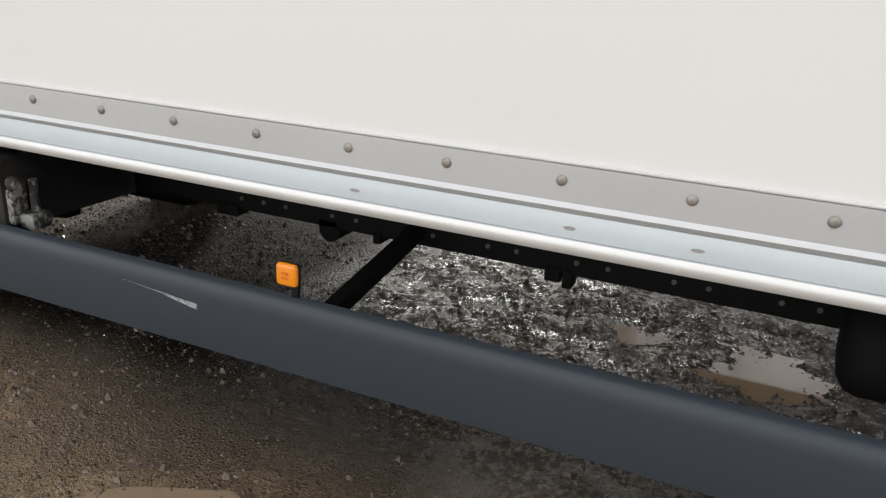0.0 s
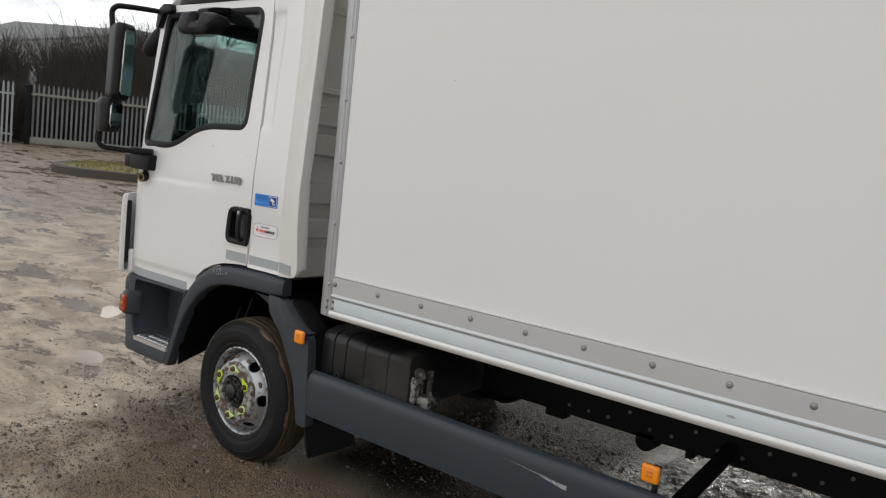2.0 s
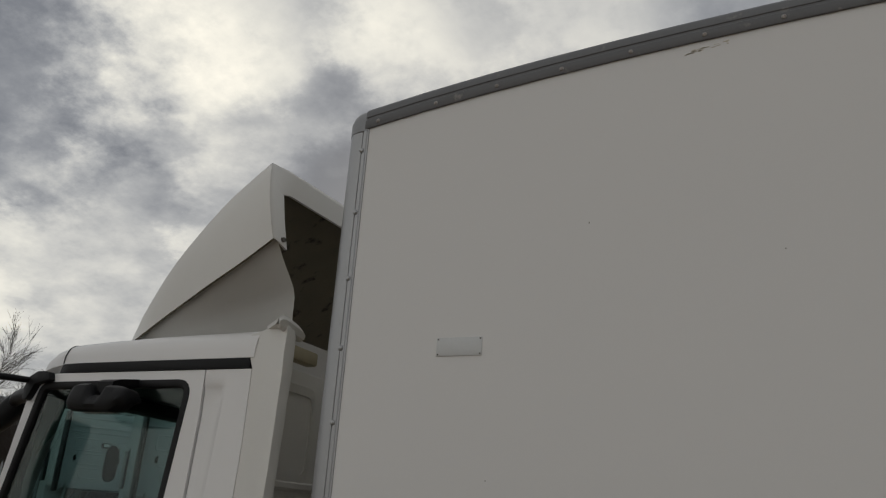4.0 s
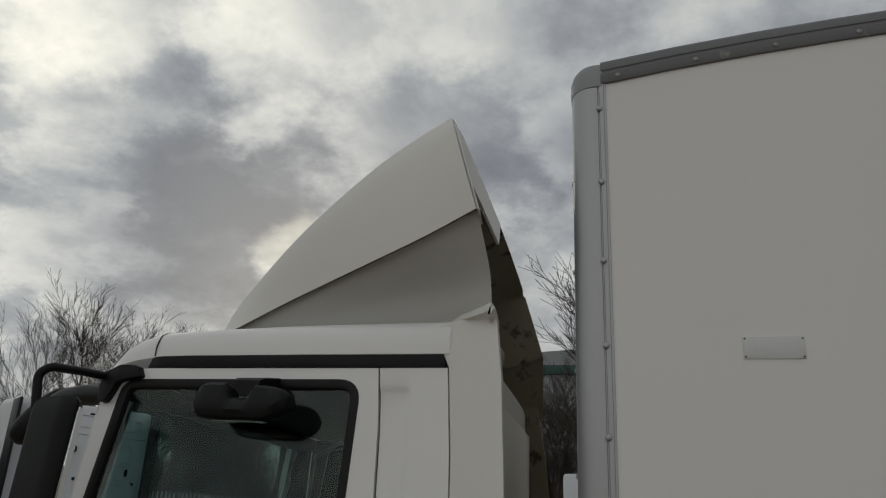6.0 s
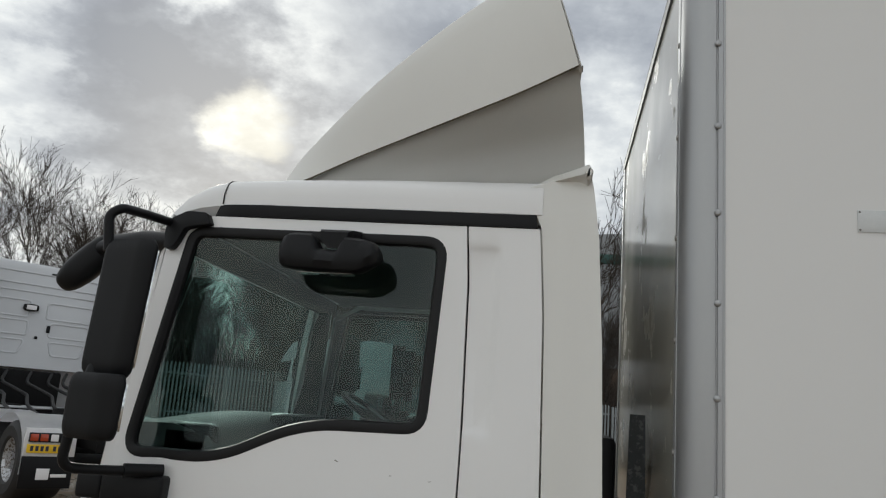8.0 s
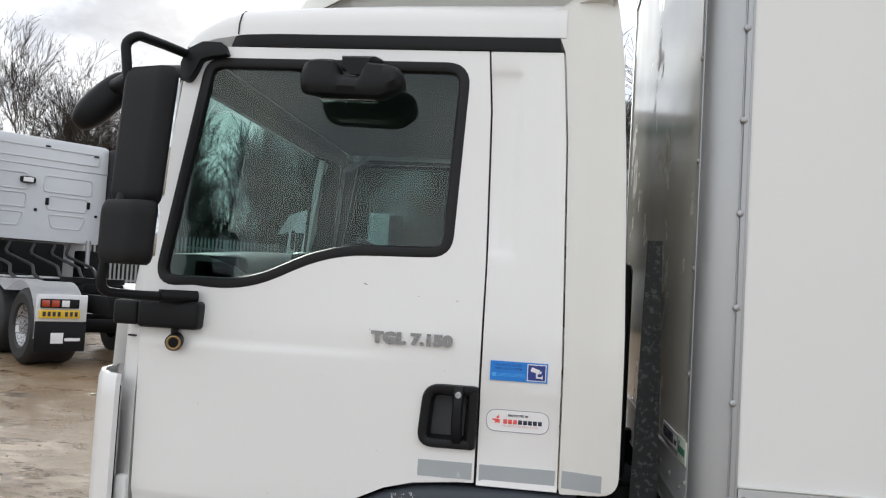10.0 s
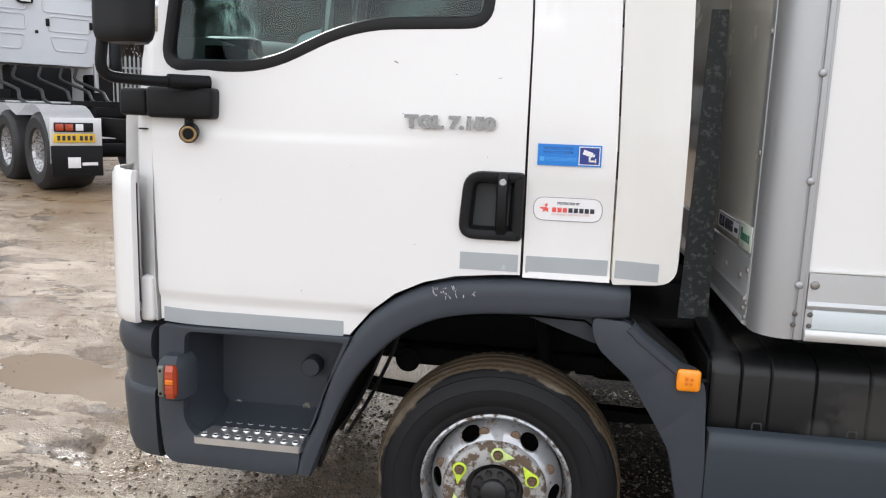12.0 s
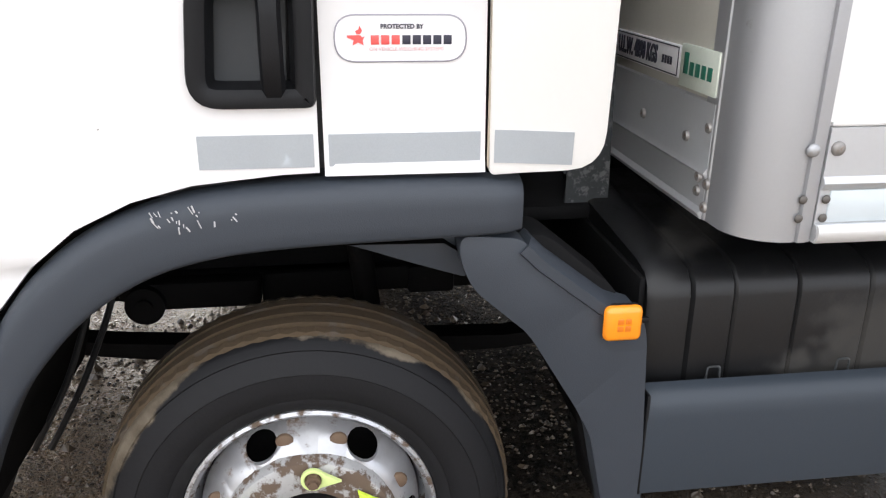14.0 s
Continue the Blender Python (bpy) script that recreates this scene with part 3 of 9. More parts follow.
def ground_material():
    m = bpy.data.materials.new("wet_gravelly_mud")
    m.use_nodes = True
    nt = m.node_tree
    N, L = nt.nodes.new, nt.links.new
    b = nt.nodes["Principled BSDF"]
    tc = N("ShaderNodeTexCoord")

    def tex(scale, detail=6.0, rough=0.6, dist=0.0):
        n = N("ShaderNodeTexNoise")
        n.inputs["Scale"].default_value, n.inputs["Detail"].default_value, n.inputs["Roughness"].default_value = scale, detail, rough
        n.inputs["Distortion"].default_value = dist
        L(tc.outputs["Object"], n.inputs["Vector"])
        return n.outputs["Fac"]

    def band(v, lo, hi, a=0.0, z=1.0):
        r = N("ShaderNodeMapRange")
        r.interpolation_type = "SMOOTHSTEP"
        r.inputs["From Min"].default_value, r.inputs["From Max"].default_value = lo, hi
        r.inputs["To Min"].default_value, r.inputs["To Max"].default_value = a, z
        L(v, r.inputs["Value"])
        return r.outputs[0]

    def mixc(f, a, c):
        n = N("ShaderNodeMix")
        n.data_type = "RGBA"
        L(f, n.inputs["Factor"])
        for k, s in ((6, a), (7, c)):
            if isinstance(s, tuple):
                n.inputs[k].default_value = (*s, 1)
            else:
                L(s, n.inputs[k])
        return n.outputs[2]

    large, mid, stones, grit = tex(0.35, 4), tex(2.2, 7, 0.62, 0.6), tex(30, 6, 0.7), tex(120, 4, 0.7)
    vor = N("ShaderNodeTexVoronoi")
    vor.inputs["Scale"].default_value = 58
    L(tc.outputs["Object"], vor.inputs["Vector"])
    peb = band(vor.outputs["Distance"], 0.05, 0.45, 1, 0)
    # drier and paler out in the yard, past the front of the lorry
    sp = N("ShaderNodeSeparateXYZ")
    L(tc.outputs["Object"], sp.inputs[0])
    out = N("ShaderNodeMath")
    out.operation = "MULTIPLY_ADD"
    L(sp.outputs[0], out.inputs[0])
    out.inputs[1].default_value = -0.5
    side = N("ShaderNodeMath")
    side.operation = "MULTIPLY_ADD"
    L(sp.outputs[1], side.inputs[0])
    side.inputs[1].default_value = -0.42
    rag = N("ShaderNodeMath")
    rag.operation = "MULTIPLY_ADD"
    L(mid, rag.inputs[0])
    rag.inputs[1].default_value, rag.inputs[2].default_value = 1.5, -2.27
    L(rag.outputs[0], side.inputs[2])
    L(side.outputs[0], out.inputs[2])
    dry = band(out.outputs[0], -0.25, 0.30)
    # the wet mud under the body; this mask also carries its painted shade
    wet_shade_mix = N("ShaderNodeMath")
    wet_shade_mix.operation = "MULTIPLY"
    L(band(sp.outputs[1], 1.65, 2.12), wet_shade_mix.inputs[0])
    L(band(sp.outputs[0], -3.75, -3.2), wet_shade_mix.inputs[1])
    wet_shade = wet_shade_mix.outputs[0]
    base = mixc(band(large, 0.38, 0.62), (0.25, 0.160, 0.083), (0.285, 0.197, 0.115))
    base = mixc(band(mid, 0.46, 0.66), base, (0.32, 0.236, 0.150))
    # a strip of paler silt along the side of the lorry
    silty = N("ShaderNodeMath")
    silty.operation = "MULTIPLY"
    L(band(sp.outputs[1], 1.6, 0.85, 0.0, 0.85), silty.inputs[0])
    L(band(sp.outputs[0], -3.7, -2.9), silty.inputs[1])
    base = mixc(silty.outputs[0], base, (0.55, 0.38, 0.225))
    # long streaks where wheels have dragged the mud about
    mp = N("ShaderNodeMapping")
    mp.inputs["Rotation"].default_value = (0, 0, radians(-24))
    mp.inputs["Scale"].default_value = (0.8, 1.5, 1.0)
    L(tc.outputs["Object"], mp.inputs["Vector"])
    sk = N("ShaderNodeTexNoise")
    sk.inputs["Scale"].default_value, sk.inputs["Detail"].default_value, sk.inputs["Roughness"].default_value = 2.3, 9, 0.70
    sk.inputs["Distortion"].default_value = 0.5
    L(mp.outputs[0], sk.inputs["Vector"])
    streak = band(sk.outputs["Fac"], 0.40, 0.62)
    yard = mixc(streak, (0.27, 0.203, 0.142), (0.52, 0.425, 0.318))
    span = N("ShaderNodeVectorMath")
    span.operation = "LENGTH"
    L(tc.outputs["Object"], span.inputs[0])
    # browner, trodden earth out by the fence
    yard = mixc(band(span.outputs["Value"], 9.0, 17.0), yard, mixc(streak, (0.15, 0.110, 0.075), (0.28, 0.222, 0.162)))
    # sheets of thin wet slurry over the yard
    mq = N("ShaderNodeMapping")
    mq.inputs["Rotation"].default_value = (0, 0, radians(-30))
    mq.inputs["Scale"].default_value = (0.6, 1.25, 1.0)
    L(tc.outputs["Object"], mq.inputs["Vector"])
    sl = N("ShaderNodeTexNoise")
    sl.inputs["Scale"].default_value, sl.inputs["Detail"].default_value, sl.inputs["Roughness"].default_value = 1.5, 9, 0.66
    L(mq.outputs[0], sl.inputs["Vector"])
    lie = N("ShaderNodeMath")
    lie.operation = "MULTIPLY"
    L(band(sl.outputs["Fac"], 0.535, 0.575), lie.inputs[0])
    L(band(sp.outputs[0], -4.0, -4.8), lie.inputs[1])
    slurry = lie.outputs[0]
    yard = mixc(slurry, yard, (0.125, 0.092, 0.064))
    base = mixc(dry, base, mixc(band(mid, 0.30, 0.52), (0.25, 0.185, 0.128), yard))
    def less(f, by):
        n, q = N("ShaderNodeMath"), N("ShaderNodeMath")
        n.operation, q.operation = "MULTIPLY_ADD", "MULTIPLY"
        L(dry, n.inputs[0])
        n.inputs[1].default_value, n.inputs[2].default_value = -by, 1.0
        L(f, q.inputs[0])
        L(n.outputs[0], q.inputs[1])
        return q.outputs[0]
    base = mixc(less(band(mid, 0.42, 0.28), 0.5), base, (0.070, 0.044, 0.026))
    base = mixc(band(stones, 0.55, 0.72, 0, 0.7), base, (0.23, 0.182, 0.132))
    base = mixc(less(band(grit, 0.52, 0.36, 0, 0.60), 0.65), base, (0.045, 0.033, 0.023))
    # damp brown mud along the foot of the guard, body's shade painted in
    damp_shade = N("ShaderNodeMath")
    damp_shade.operation = "MULTIPLY"
    L(band(sp.outputs[1], 1.05, 1.75, 0.0, 0.72), damp_shade.inputs[0])
    L(band(sp.outputs[0], -2.7, -1.7), damp_shade.inputs[1])
    base = mixc(damp_shade.outputs[0], base, (0.095, 0.064, 0.038))
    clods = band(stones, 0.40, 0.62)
    # dark colours paint the shade under the body, deepest towards the cab
    less_shade = band(sp.outputs[0], -2.2, -1.2)
    base = mixc(wet_shade, base, mixc(less_shade, mixc(clods, (0.012, 0.010, 0.008), (0.045, 0.036, 0.027)), mixc(clods, (0.030, 0.024, 0.018), (0.125, 0.10, 0.076))))
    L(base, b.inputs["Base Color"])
    wet = N("ShaderNodeMath")
    wet.operation = "MULTIPLY_ADD"
    L(grit, wet.inputs[0])
    wet.inputs[1].default_value = 0.30
    gl = N("ShaderNodeMath")
    gl.operation = "MINIMUM"
    L(band(mid, 0.36, 0.62, 0.10, 0.40), gl.inputs[0])
    L(band(sk.outputs["Fac"], 0.40, 0.66, 0.40, 0.12), gl.inputs[1])
    L(gl.outputs[0], wet.inputs[2])
    slick = N("ShaderNodeMix")
    L(wet_shade, slick.inputs["Factor"])
    L(wet.outputs[0], slick.inputs[2])
    # dull clods between the wet glints
    pool = N("ShaderNodeMath")
    pool.operation = "MAXIMUM"
    L(band(stones, 0.40, 0.66, 0.10, 0.34), pool.inputs[0])
    L(band(tex(5.5, 7, 0.65, 0.4), 0.50, 0.60, 0.10, 0.55), pool.inputs[1])
    rougher = N("ShaderNodeMath")
    rougher.operation = "MAXIMUM"
    L(pool.outputs[0], rougher.inputs[0])
    L(band(sp.outputs[0], -1.7, -2.4, 0.0, 0.62), rougher.inputs[1])
    L(rougher.outputs[0], slick.inputs[3])
    sheet = N("ShaderNodeMath")
    sheet.operation = "MULTIPLY"
    L(slurry, sheet.inputs[0])
    L(dry, sheet.inputs[1])
    film = N("ShaderNodeMix")
    L(sheet.outputs[0], film.inputs["Factor"])
    L(slick.outputs[0], film.inputs[2])
    film.inputs[3].default_value = 0.13
    L(film.outputs[0], b.inputs["Roughness"])
    # gloss is cut under the cab end to deepen the shade painted there
    dull = N("ShaderNodeMath")
    dull.operation = "MULTIPLY"
    L(wet_shade, dull.inputs[0])
    L(band(sp.outputs[0], -1.6, -2.4), dull.inputs[1])
    L(band(dull.outputs[0], 0.0, 1.0, 0.46, 0.05), b.inputs["Specular IOR Level"])
    h = N("ShaderNodeMath")
    h.operation = "MULTIPLY_ADD"
    L(stones, h.inputs[0])
    h.inputs[1].default_value = 1.8
    L(peb, h.inputs[2])
    h2 = N("ShaderNodeMath")
    h2.operation = "MULTIPLY_ADD"
    L(grit, h2.inputs[0])
    h2.inputs[1].default_value = 0.6
    L(h.outputs[0], h2.inputs[2])
    # smooth silt lies between the stony patches
    silt = N("ShaderNodeMath")
    silt.operation = "MULTIPLY"
    L(h2.outputs[0], silt.inputs[0])
    L(band(mid, 0.36, 0.50, 0.25, 1.0), silt.inputs[1])
    still = N("ShaderNodeMath")
    still.operation = "MULTIPLY_ADD"
    L(sheet.outputs[0], still.inputs[0])
    still.inputs[1].default_value, still.inputs[2].default_value = -0.75, 1.0
    calm = N("ShaderNodeMath")
    calm.operation = "MULTIPLY"
    L(silt.outputs[0], calm.inputs[0])
    L(still.outputs[0], calm.inputs[1])
    ln = N("ShaderNodeVectorMath")
    ln.operation = "LENGTH"
    L(tc.outputs["Object"], ln.inputs[0])
    bp = N("ShaderNodeBump")
    L(less(band(ln.outputs["Value"], 4.5, 16.0, 1.0, 0.15), 0.40), bp.inputs["Strength"])
    bp.inputs["Distance"].default_value = 0.026
    L(calm.outputs[0], bp.inputs["Height"])
    L(bp.outputs[0], b.inputs["Normal"])
    return m


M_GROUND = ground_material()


def build_ground():
    def line(lo, hi, step):
        mid = [lo + step * i for i in range(int((hi - lo) / step) + 1)]
        out, d, w = [], 0.0, step
        while d < 3800:
            w *= 1.13
            d += w
            out.append(d)
        return [lo - d for d in out[::-1]] + mid + [mid[-1] + d for d in out]
    xs, ys = line(-11.5, 1.2, 0.035), line(-1.2, 5.6, 0.035)
    n, rows = len(xs), len(ys)
    verts = [(x, y, ground_z(x, y)) for y in ys for x in xs]
    faces = [(j * n + i, j * n + i + 1, (j + 1) * n + i + 1, (j + 1) * n + i) for j in range(rows - 1) for i in range(n - 1)]
    me = bpy.data.meshes.new("ground")
    me.from_pydata(verts, [], faces)
    me.polygons.foreach_set("use_smooth", [True] * len(faces))
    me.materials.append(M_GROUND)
    return tagged(new("ground", me), "wet brown gravelly mud yard with ruts", "ground", kind="structure")


build_ground()

M_WATER = bpy.data.materials.new("muddy_water")
M_WATER.use_nodes = True
M_WATER.node_tree.nodes["Principled BSDF"].inputs["Base Color"].default_value = (0.25, 0.182, 0.118, 1)
M_WATER.node_tree.nodes["Principled BSDF"].inputs["Roughness"].default_value = 0.05
M_WATER.node_tree.nodes["Principled BSDF"].inputs["Specular IOR Level"].default_value = 0.33


def puddle(x, y, rx, ry, turn, level):
    """A sheet of water that lies in its hollow and ends where the mud rises out of it."""
    bm = bmesh.new()
    n = 40
    ca, sa = math.cos(radians(turn)), math.sin(radians(turn))
    rim = []
    for i in range(n):
        a = 2 * math.pi * i / n
        dx, dy = 1.45 * rx * math.cos(a), 1.45 * ry * math.sin(a)
        rim.append(Vector((x + dx * ca - dy * sa, y + dx * sa + dy * ca, level)))
    loft(bm, [rim, [p - Vector((0, 0, 0.05)) for p in rim]])
    return tagged(link("puddle", bm, M_WATER), "shallow puddle of brown muddy water", "puddle", "puddles in the yard")


for args, level in zip(PUDDLES, LEVELS):
    puddle(*args, level)

# ---- the box lorry ----
truck = thing("box_lorry", (-3.6, 2.69, 0.0), "white box lorry with grey aluminium trims, parked on wet mud", "lorry")
MID = 2.69
BOX_Y, BOX_X0, BOX_X1 = 1.445, -2.918, 3.30
FAR_Y = 2 * MID - BOX_Y
BOX_Z0 = 0.925


def camber(x):
    """The roof edge rises from the front corner towards the middle of the box."""
    return 0.215 * (1 - math.exp(-max(0.0, x + 2.85) / 1.25))


def build_cargo_box():
    XS = [BOX_X0 + 0.1 + (BOX_X1 - BOX_X0 - 0.1) * k / 24 for k in range(25)]
    T = 0.03
    # side panels, set back from the trims
    for name, y0, y1 in (("side_panel", BOX_Y + 0.004, BOX_Y + 0.034), ("side_panel", FAR_Y - 0.034, FAR_Y - 0.004)):
        bm = bmesh.new()
        loft(bm, [[Vector((x, y, z)) for y, z in ((y0, 1.10), (y1, 1.10), (y1, 3.33 + camber(x)), (y0, 3.33 + camber(x)))] for x in [BOX_X0 + 0.09] + XS[1:]])
        part(name, bm, M_PANEL, truck, "smooth white laminate side panel")
    bm = bmesh.new()
    add_box(bm, (BOX_X0 + 0.004, BOX_Y + 0.10, 1.085), (BOX_X0 + 0.034, FAR_Y - 0.10, 3.33))
    part("front_panel", bm, M_FRONT, truck, "glossy grimy white front bulkhead")
    bm = bmesh.new()
    loft(bm, [[Vector((x, y, z + camber(x))) for y, z in ((BOX_Y + 0.05, 3.36), (FAR_Y - 0.05, 3.36), (FAR_Y - 0.05, 3.40), (BOX_Y + 0.05, 3.40))] for x in [BOX_X0 + 0.05] + XS[1:]])
    part("roof_panel", bm, M_PANEL, truck)
    bm = bmesh.new()
    add_box(bm, (BOX_X1 - 0.05, BOX_Y + 0.02, BOX_Z0), (BOX_X1, FAR_Y - 0.02, 3.58), 0.01)
    part("rear_door", bm, M_PANEL, truck)
    bm = bmesh.new()
    add_box(bm, (BOX_X0 + 0.06, BOX_Y + 0.06, 0.985), (BOX_X1 - 0.06, FAR_Y - 0.06, 1.05))
    part("load_floor", bm, M_CHASSIS, truck)

    # bottom rails: flat face, round bead, film-covered channel, lip
    def bottom_rail(y, s):
        prof = [(0.000, 1.104), (-0.004, 1.102), (-0.004, 1.028), (-0.008, 1.024), (-0.011, 1.018), (-0.008, 1.010), (-0.002, 1.006), (-0.002, 0.953), (-0.008, 0.950), (-0.013, 0.943), (-0.013, 0.934), (-0.008, 0.926), (0.0, 0.924), (0.05, 0.924), (0.05, 1.104)]
        bm = bmesh.new()
        loft(bm, [[Vector((x, y + s * a, z)) for a, z in prof] for x in (BOX_X0 + 0.118, BOX_X1)])
        return part("bottom_rail", bm, M_RAIL, truck, "grey aluminium bottom rail with bead")

    rail = bottom_rail(BOX_Y, 1)
    bottom_rail(FAR_Y, -1)
    bm = bmesh.new()
    add_box(bm, (BOX_X0 + 0.135, BOX_Y - 0.0045, 0.9545), (BOX_X1 - 0.02, BOX_Y - 0.0005, 1.0055), 0.0015)
    part("rail_film", bm, M_FILM, rail, "pale blue film strip on the rail")
    bm = bmesh.new()
    prof = [(-0.012, 0.953), (-0.0165, 0.948), (-0.018, 0.940), (-0.0165, 0.930), (-0.010, 0.9225), (0.02, 0.9225), (0.02, 0.93)]
    loft(bm, [[Vector((x, BOX_Y + a, z)) for a, z in prof] for x in (BOX_X0 + 0.1185, BOX_X1 - 0.001)])
    part("rail_lip", bm, M_LIP, rail, "pale rounded lower lip")
    bm = bmesh.new()
    add_box(bm, (BOX_X0 + 0.119, BOX_Y - 0.0035, 1.1045), (BOX_X1 - 0.06, BOX_Y + 0.003, 1.1105), 0.001)
    part("sealing_bead", bm, M_LIP, rail, "thin white sealant line")

    # corner posts: quarter-round nose with a fluted flange on each face
    def corner_post(far):
        R, n = 0.082, 10
        cx, cy = BOX_X0 + R, BOX_Y + R
        pts = []
        pts += [(BOX_X0 + 0.006, BOX_Y + 0.16), (BOX_X0 - 0.003, BOX_Y + 0.158), (BOX_X0 - 0.003, BOX_Y + 0.118), (BOX_X0 - 0.0005, BOX_Y + 0.116), (BOX_X0, cy)]
        for k in range(1, n):
            a = math.pi + (math.pi / 2) * k / n
            pts.append((cx + R * math.cos(a), cy + R * math.sin(a)))
        y = BOX_Y
        pts += [(cx, y), (cx + 0.006, y), (cx + 0.008, y + 0.003), (cx + 0.011, y + 0.003), (cx + 0.013, y - 0.003), (cx + 0.026, y - 0.003), (cx + 0.028, y), (cx + 0.034, y), (cx + 0.0355, y + 0.006)]
        pts += [(cx + 0.0355, y + 0.045), (cx, y + 0.05), (BOX_X0 + 0.05, BOX_Y + 0.16)]
        if far:
            pts = [(x, 2 * MID - yy) for x, yy in pts]
        bm = bmesh.new()
        loft(bm, [[Vector((x, yy, z)) for x, yy in pts] for z in (0.922, 3.335)])
        return part("corner_post", bm, M_ALU, truck, "rounded grey aluminium corner post")

    post = corner_post(False)
    corner_post(True)

    # top rails and the rounded corner cap
    def top_rail(y, s):
        prof = [(-0.004, 3.315), (-0.006, 3.318), (-0.006, 3.352), (-0.001, 3.356), (-0.001, 3.364), (-0.004, 3.367), (-0.002, 3.392), (0.010, 3.408), (0.03, 3.416), (0.07, 3.417), (0.07, 3.335), (0.03, 3.315)]
        bm = bmesh.new()
        loft(bm, [[Vector((x, y + s * a, z + 0.003 + camber(x))) for a, z in prof] for x in XS])
        return part("top_rail", bm, M_CANT, truck, "dark weathered aluminium cant rail")

    trail = top_rail(BOX_Y, 1)
    top_rail(FAR_Y, -1)
    bm = bmesh.new()
    prof = [(-0.004, 3.315), (-0.006, 3.352), (-0.001, 3.356), (-0.001, 3.364), (-0.004, 3.367), (0.010, 3.408), (0.05, 3.417), (0.05, 3.315)]
    loft(bm, [[Vector((BOX_X0 + a, y, z)) for a, z in prof] for y in (BOX_Y + 0.1, FAR_Y - 0.1)])
    part("front_top_rail", bm, M_CANT, truck)
    for far in (False, True):
        bm = bmesh.new()
        rings, R, n = [], 0.088, 9
        for z, sc in ((3.312, 0.0), (3.316, 0.004), (3.37, 0.004), (3.395, -0.004), (3.412, -0.016), (3.424, -0.045), (3.427, -0.075)):
            ring = [(BOX_X0 - sc, BOX_Y + 0.118)]
            for k in range(n + 1):
                a = math.pi + (math.pi / 2) * k / n
                r = R + sc
                ring.append((BOX_X0 + R + r * math.cos(a), BOX_Y + R + r * math.sin(a)))
            ring += [(BOX_X0 + 0.105, BOX_Y - sc), (BOX_X0 + 0.105, BOX_Y + 0.11)]
            rings.append([Vector((x, 2 * MID - y if far else y, z)) for x, y in ring])
        loft(bm, rings)
        part("corner_cap", bm, M_CAP, truck, "rounded cast corner cap")
    bm = bmesh.new()
    loft(bm, [[Vector((BOX_X0 + a, y, z)) for a, z in [(0.002, 1.116), (-0.004, 1.114), (-0.004, 1.01), (-0.011, 1.0), (-0.004, 0.992), (-0.004, 0.94), (-0.012, 0.932), (-0.006, 0.922), (0.04, 0.922), (0.04, 1.116)]] for y in (BOX_Y + 0.125, FAR_Y - 0.125)])
    frail = part("front_bottom_rail", bm, M_RAIL, truck, "grey aluminium front sill rail")

    # rivets
    def dome(r, h):
        bm = bmesh.new()
        prof = [(r, 0.0), (r * 0.98, -h * 0.35), (r * 0.8, -h * 0.75), (r * 0.45, -h), (0.0, -h)]
        spin(bm, prof, (0, 0, 0), 14)
        return bm

    first = part("rivet", dome(0.0115, 0.007), M_RIVET, rail, at=(-2.785, BOX_Y - 0.004, 1.0712))
    for i in range(1, 25):
        again(first, (-2.776 + 0.2478 * i + 0.004 * math.sin(2.1 * i), BOX_Y - 0.004, 1.0712))
    fp = part("rivet", dome(0.0105, 0.007), M_ALU, post, at=(-2.824, BOX_Y - 0.003, 1.069))
    for i in range(1, 9):
        again(fp, (-2.824, BOX_Y - 0.003, 1.069 + 0.2700 * i))
    ft = part("rivet", dome(0.009, 0.005), M_RIVET, trail, at=(-2.76, BOX_Y - 0.006, 3.336 + camber(-2.76)))
    for i in range(1, 24):
        again(ft, (-2.76 + 0.2535 * i, BOX_Y - 0.006, 3.336 + camber(-2.76 + 0.2535 * i)))
    sc = part("screw", dome(0.007, 0.004), M_SCREW, rail, at=(-2.789, BOX_Y - 0.004, 0.992))
    again(sc, (-2.789, BOX_Y - 0.004, 0.962))
    s2 = part("screw", dome(0.007, 0.004), M_SCREW, post, at=(-2.826, BOX_Y - 0.003, 0.992))
    again(s2, (-2.828, BOX_Y - 0.003, 0.962))
    # fixings on the front face of the post and sill
    bm = bmesh.new()
    spin(bm, [(0.010, 0.0), (0.008, -0.005), (0.0, -0.006)], (0, 0, 0), 12)
    fr = part("rivet", bm, M_RIVET, post, at=(BOX_X0 - 0.003, BOX_Y + 0.137, 1.075))
    fr.rotation_euler = (0, 0, radians(-90))
    for z in (1.40, 1.72, 2.05, 2.37, 2.70, 3.02):
        again(fr, (BOX_X0 - 0.003, BOX_Y + 0.137, z), rot=(0, 0, radians(-90)))
    for dy, z in ((0.118, 0.985), (0.150, 0.965), (0.118, 0.945), (0.150, 0.99)):
        again(fr, (BOX_X0 - 0.004, BOX_Y + dy, z), rot=(0, 0, radians(-90)))
    for y in (1.66, 1.86, 2.06, 2.3, 2.6, 2.9):
        again(fr, (BOX_X0 - 0.004, y, 1.045), parent=frail, rot=(0, 0, radians(-90)))
    # maker's plate, blank
    bm = bmesh.new()
    add_box(bm, (-2.437, BOX_Y + 0.0005, 2.378), (-2.268, BOX_Y + 0.004, 2.443), 0.001)
    pl = part("data_plate", bm, mat("pale_plate", (0.62, 0.635, 0.64), 0.35, vary=0.03), truck, "blank pale riveted plate on the box side")
    ps = part("rivet", dome(0.003, 0.002), M_SCREW, pl, at=(-2.431, BOX_Y + 0.0005, 2.437))
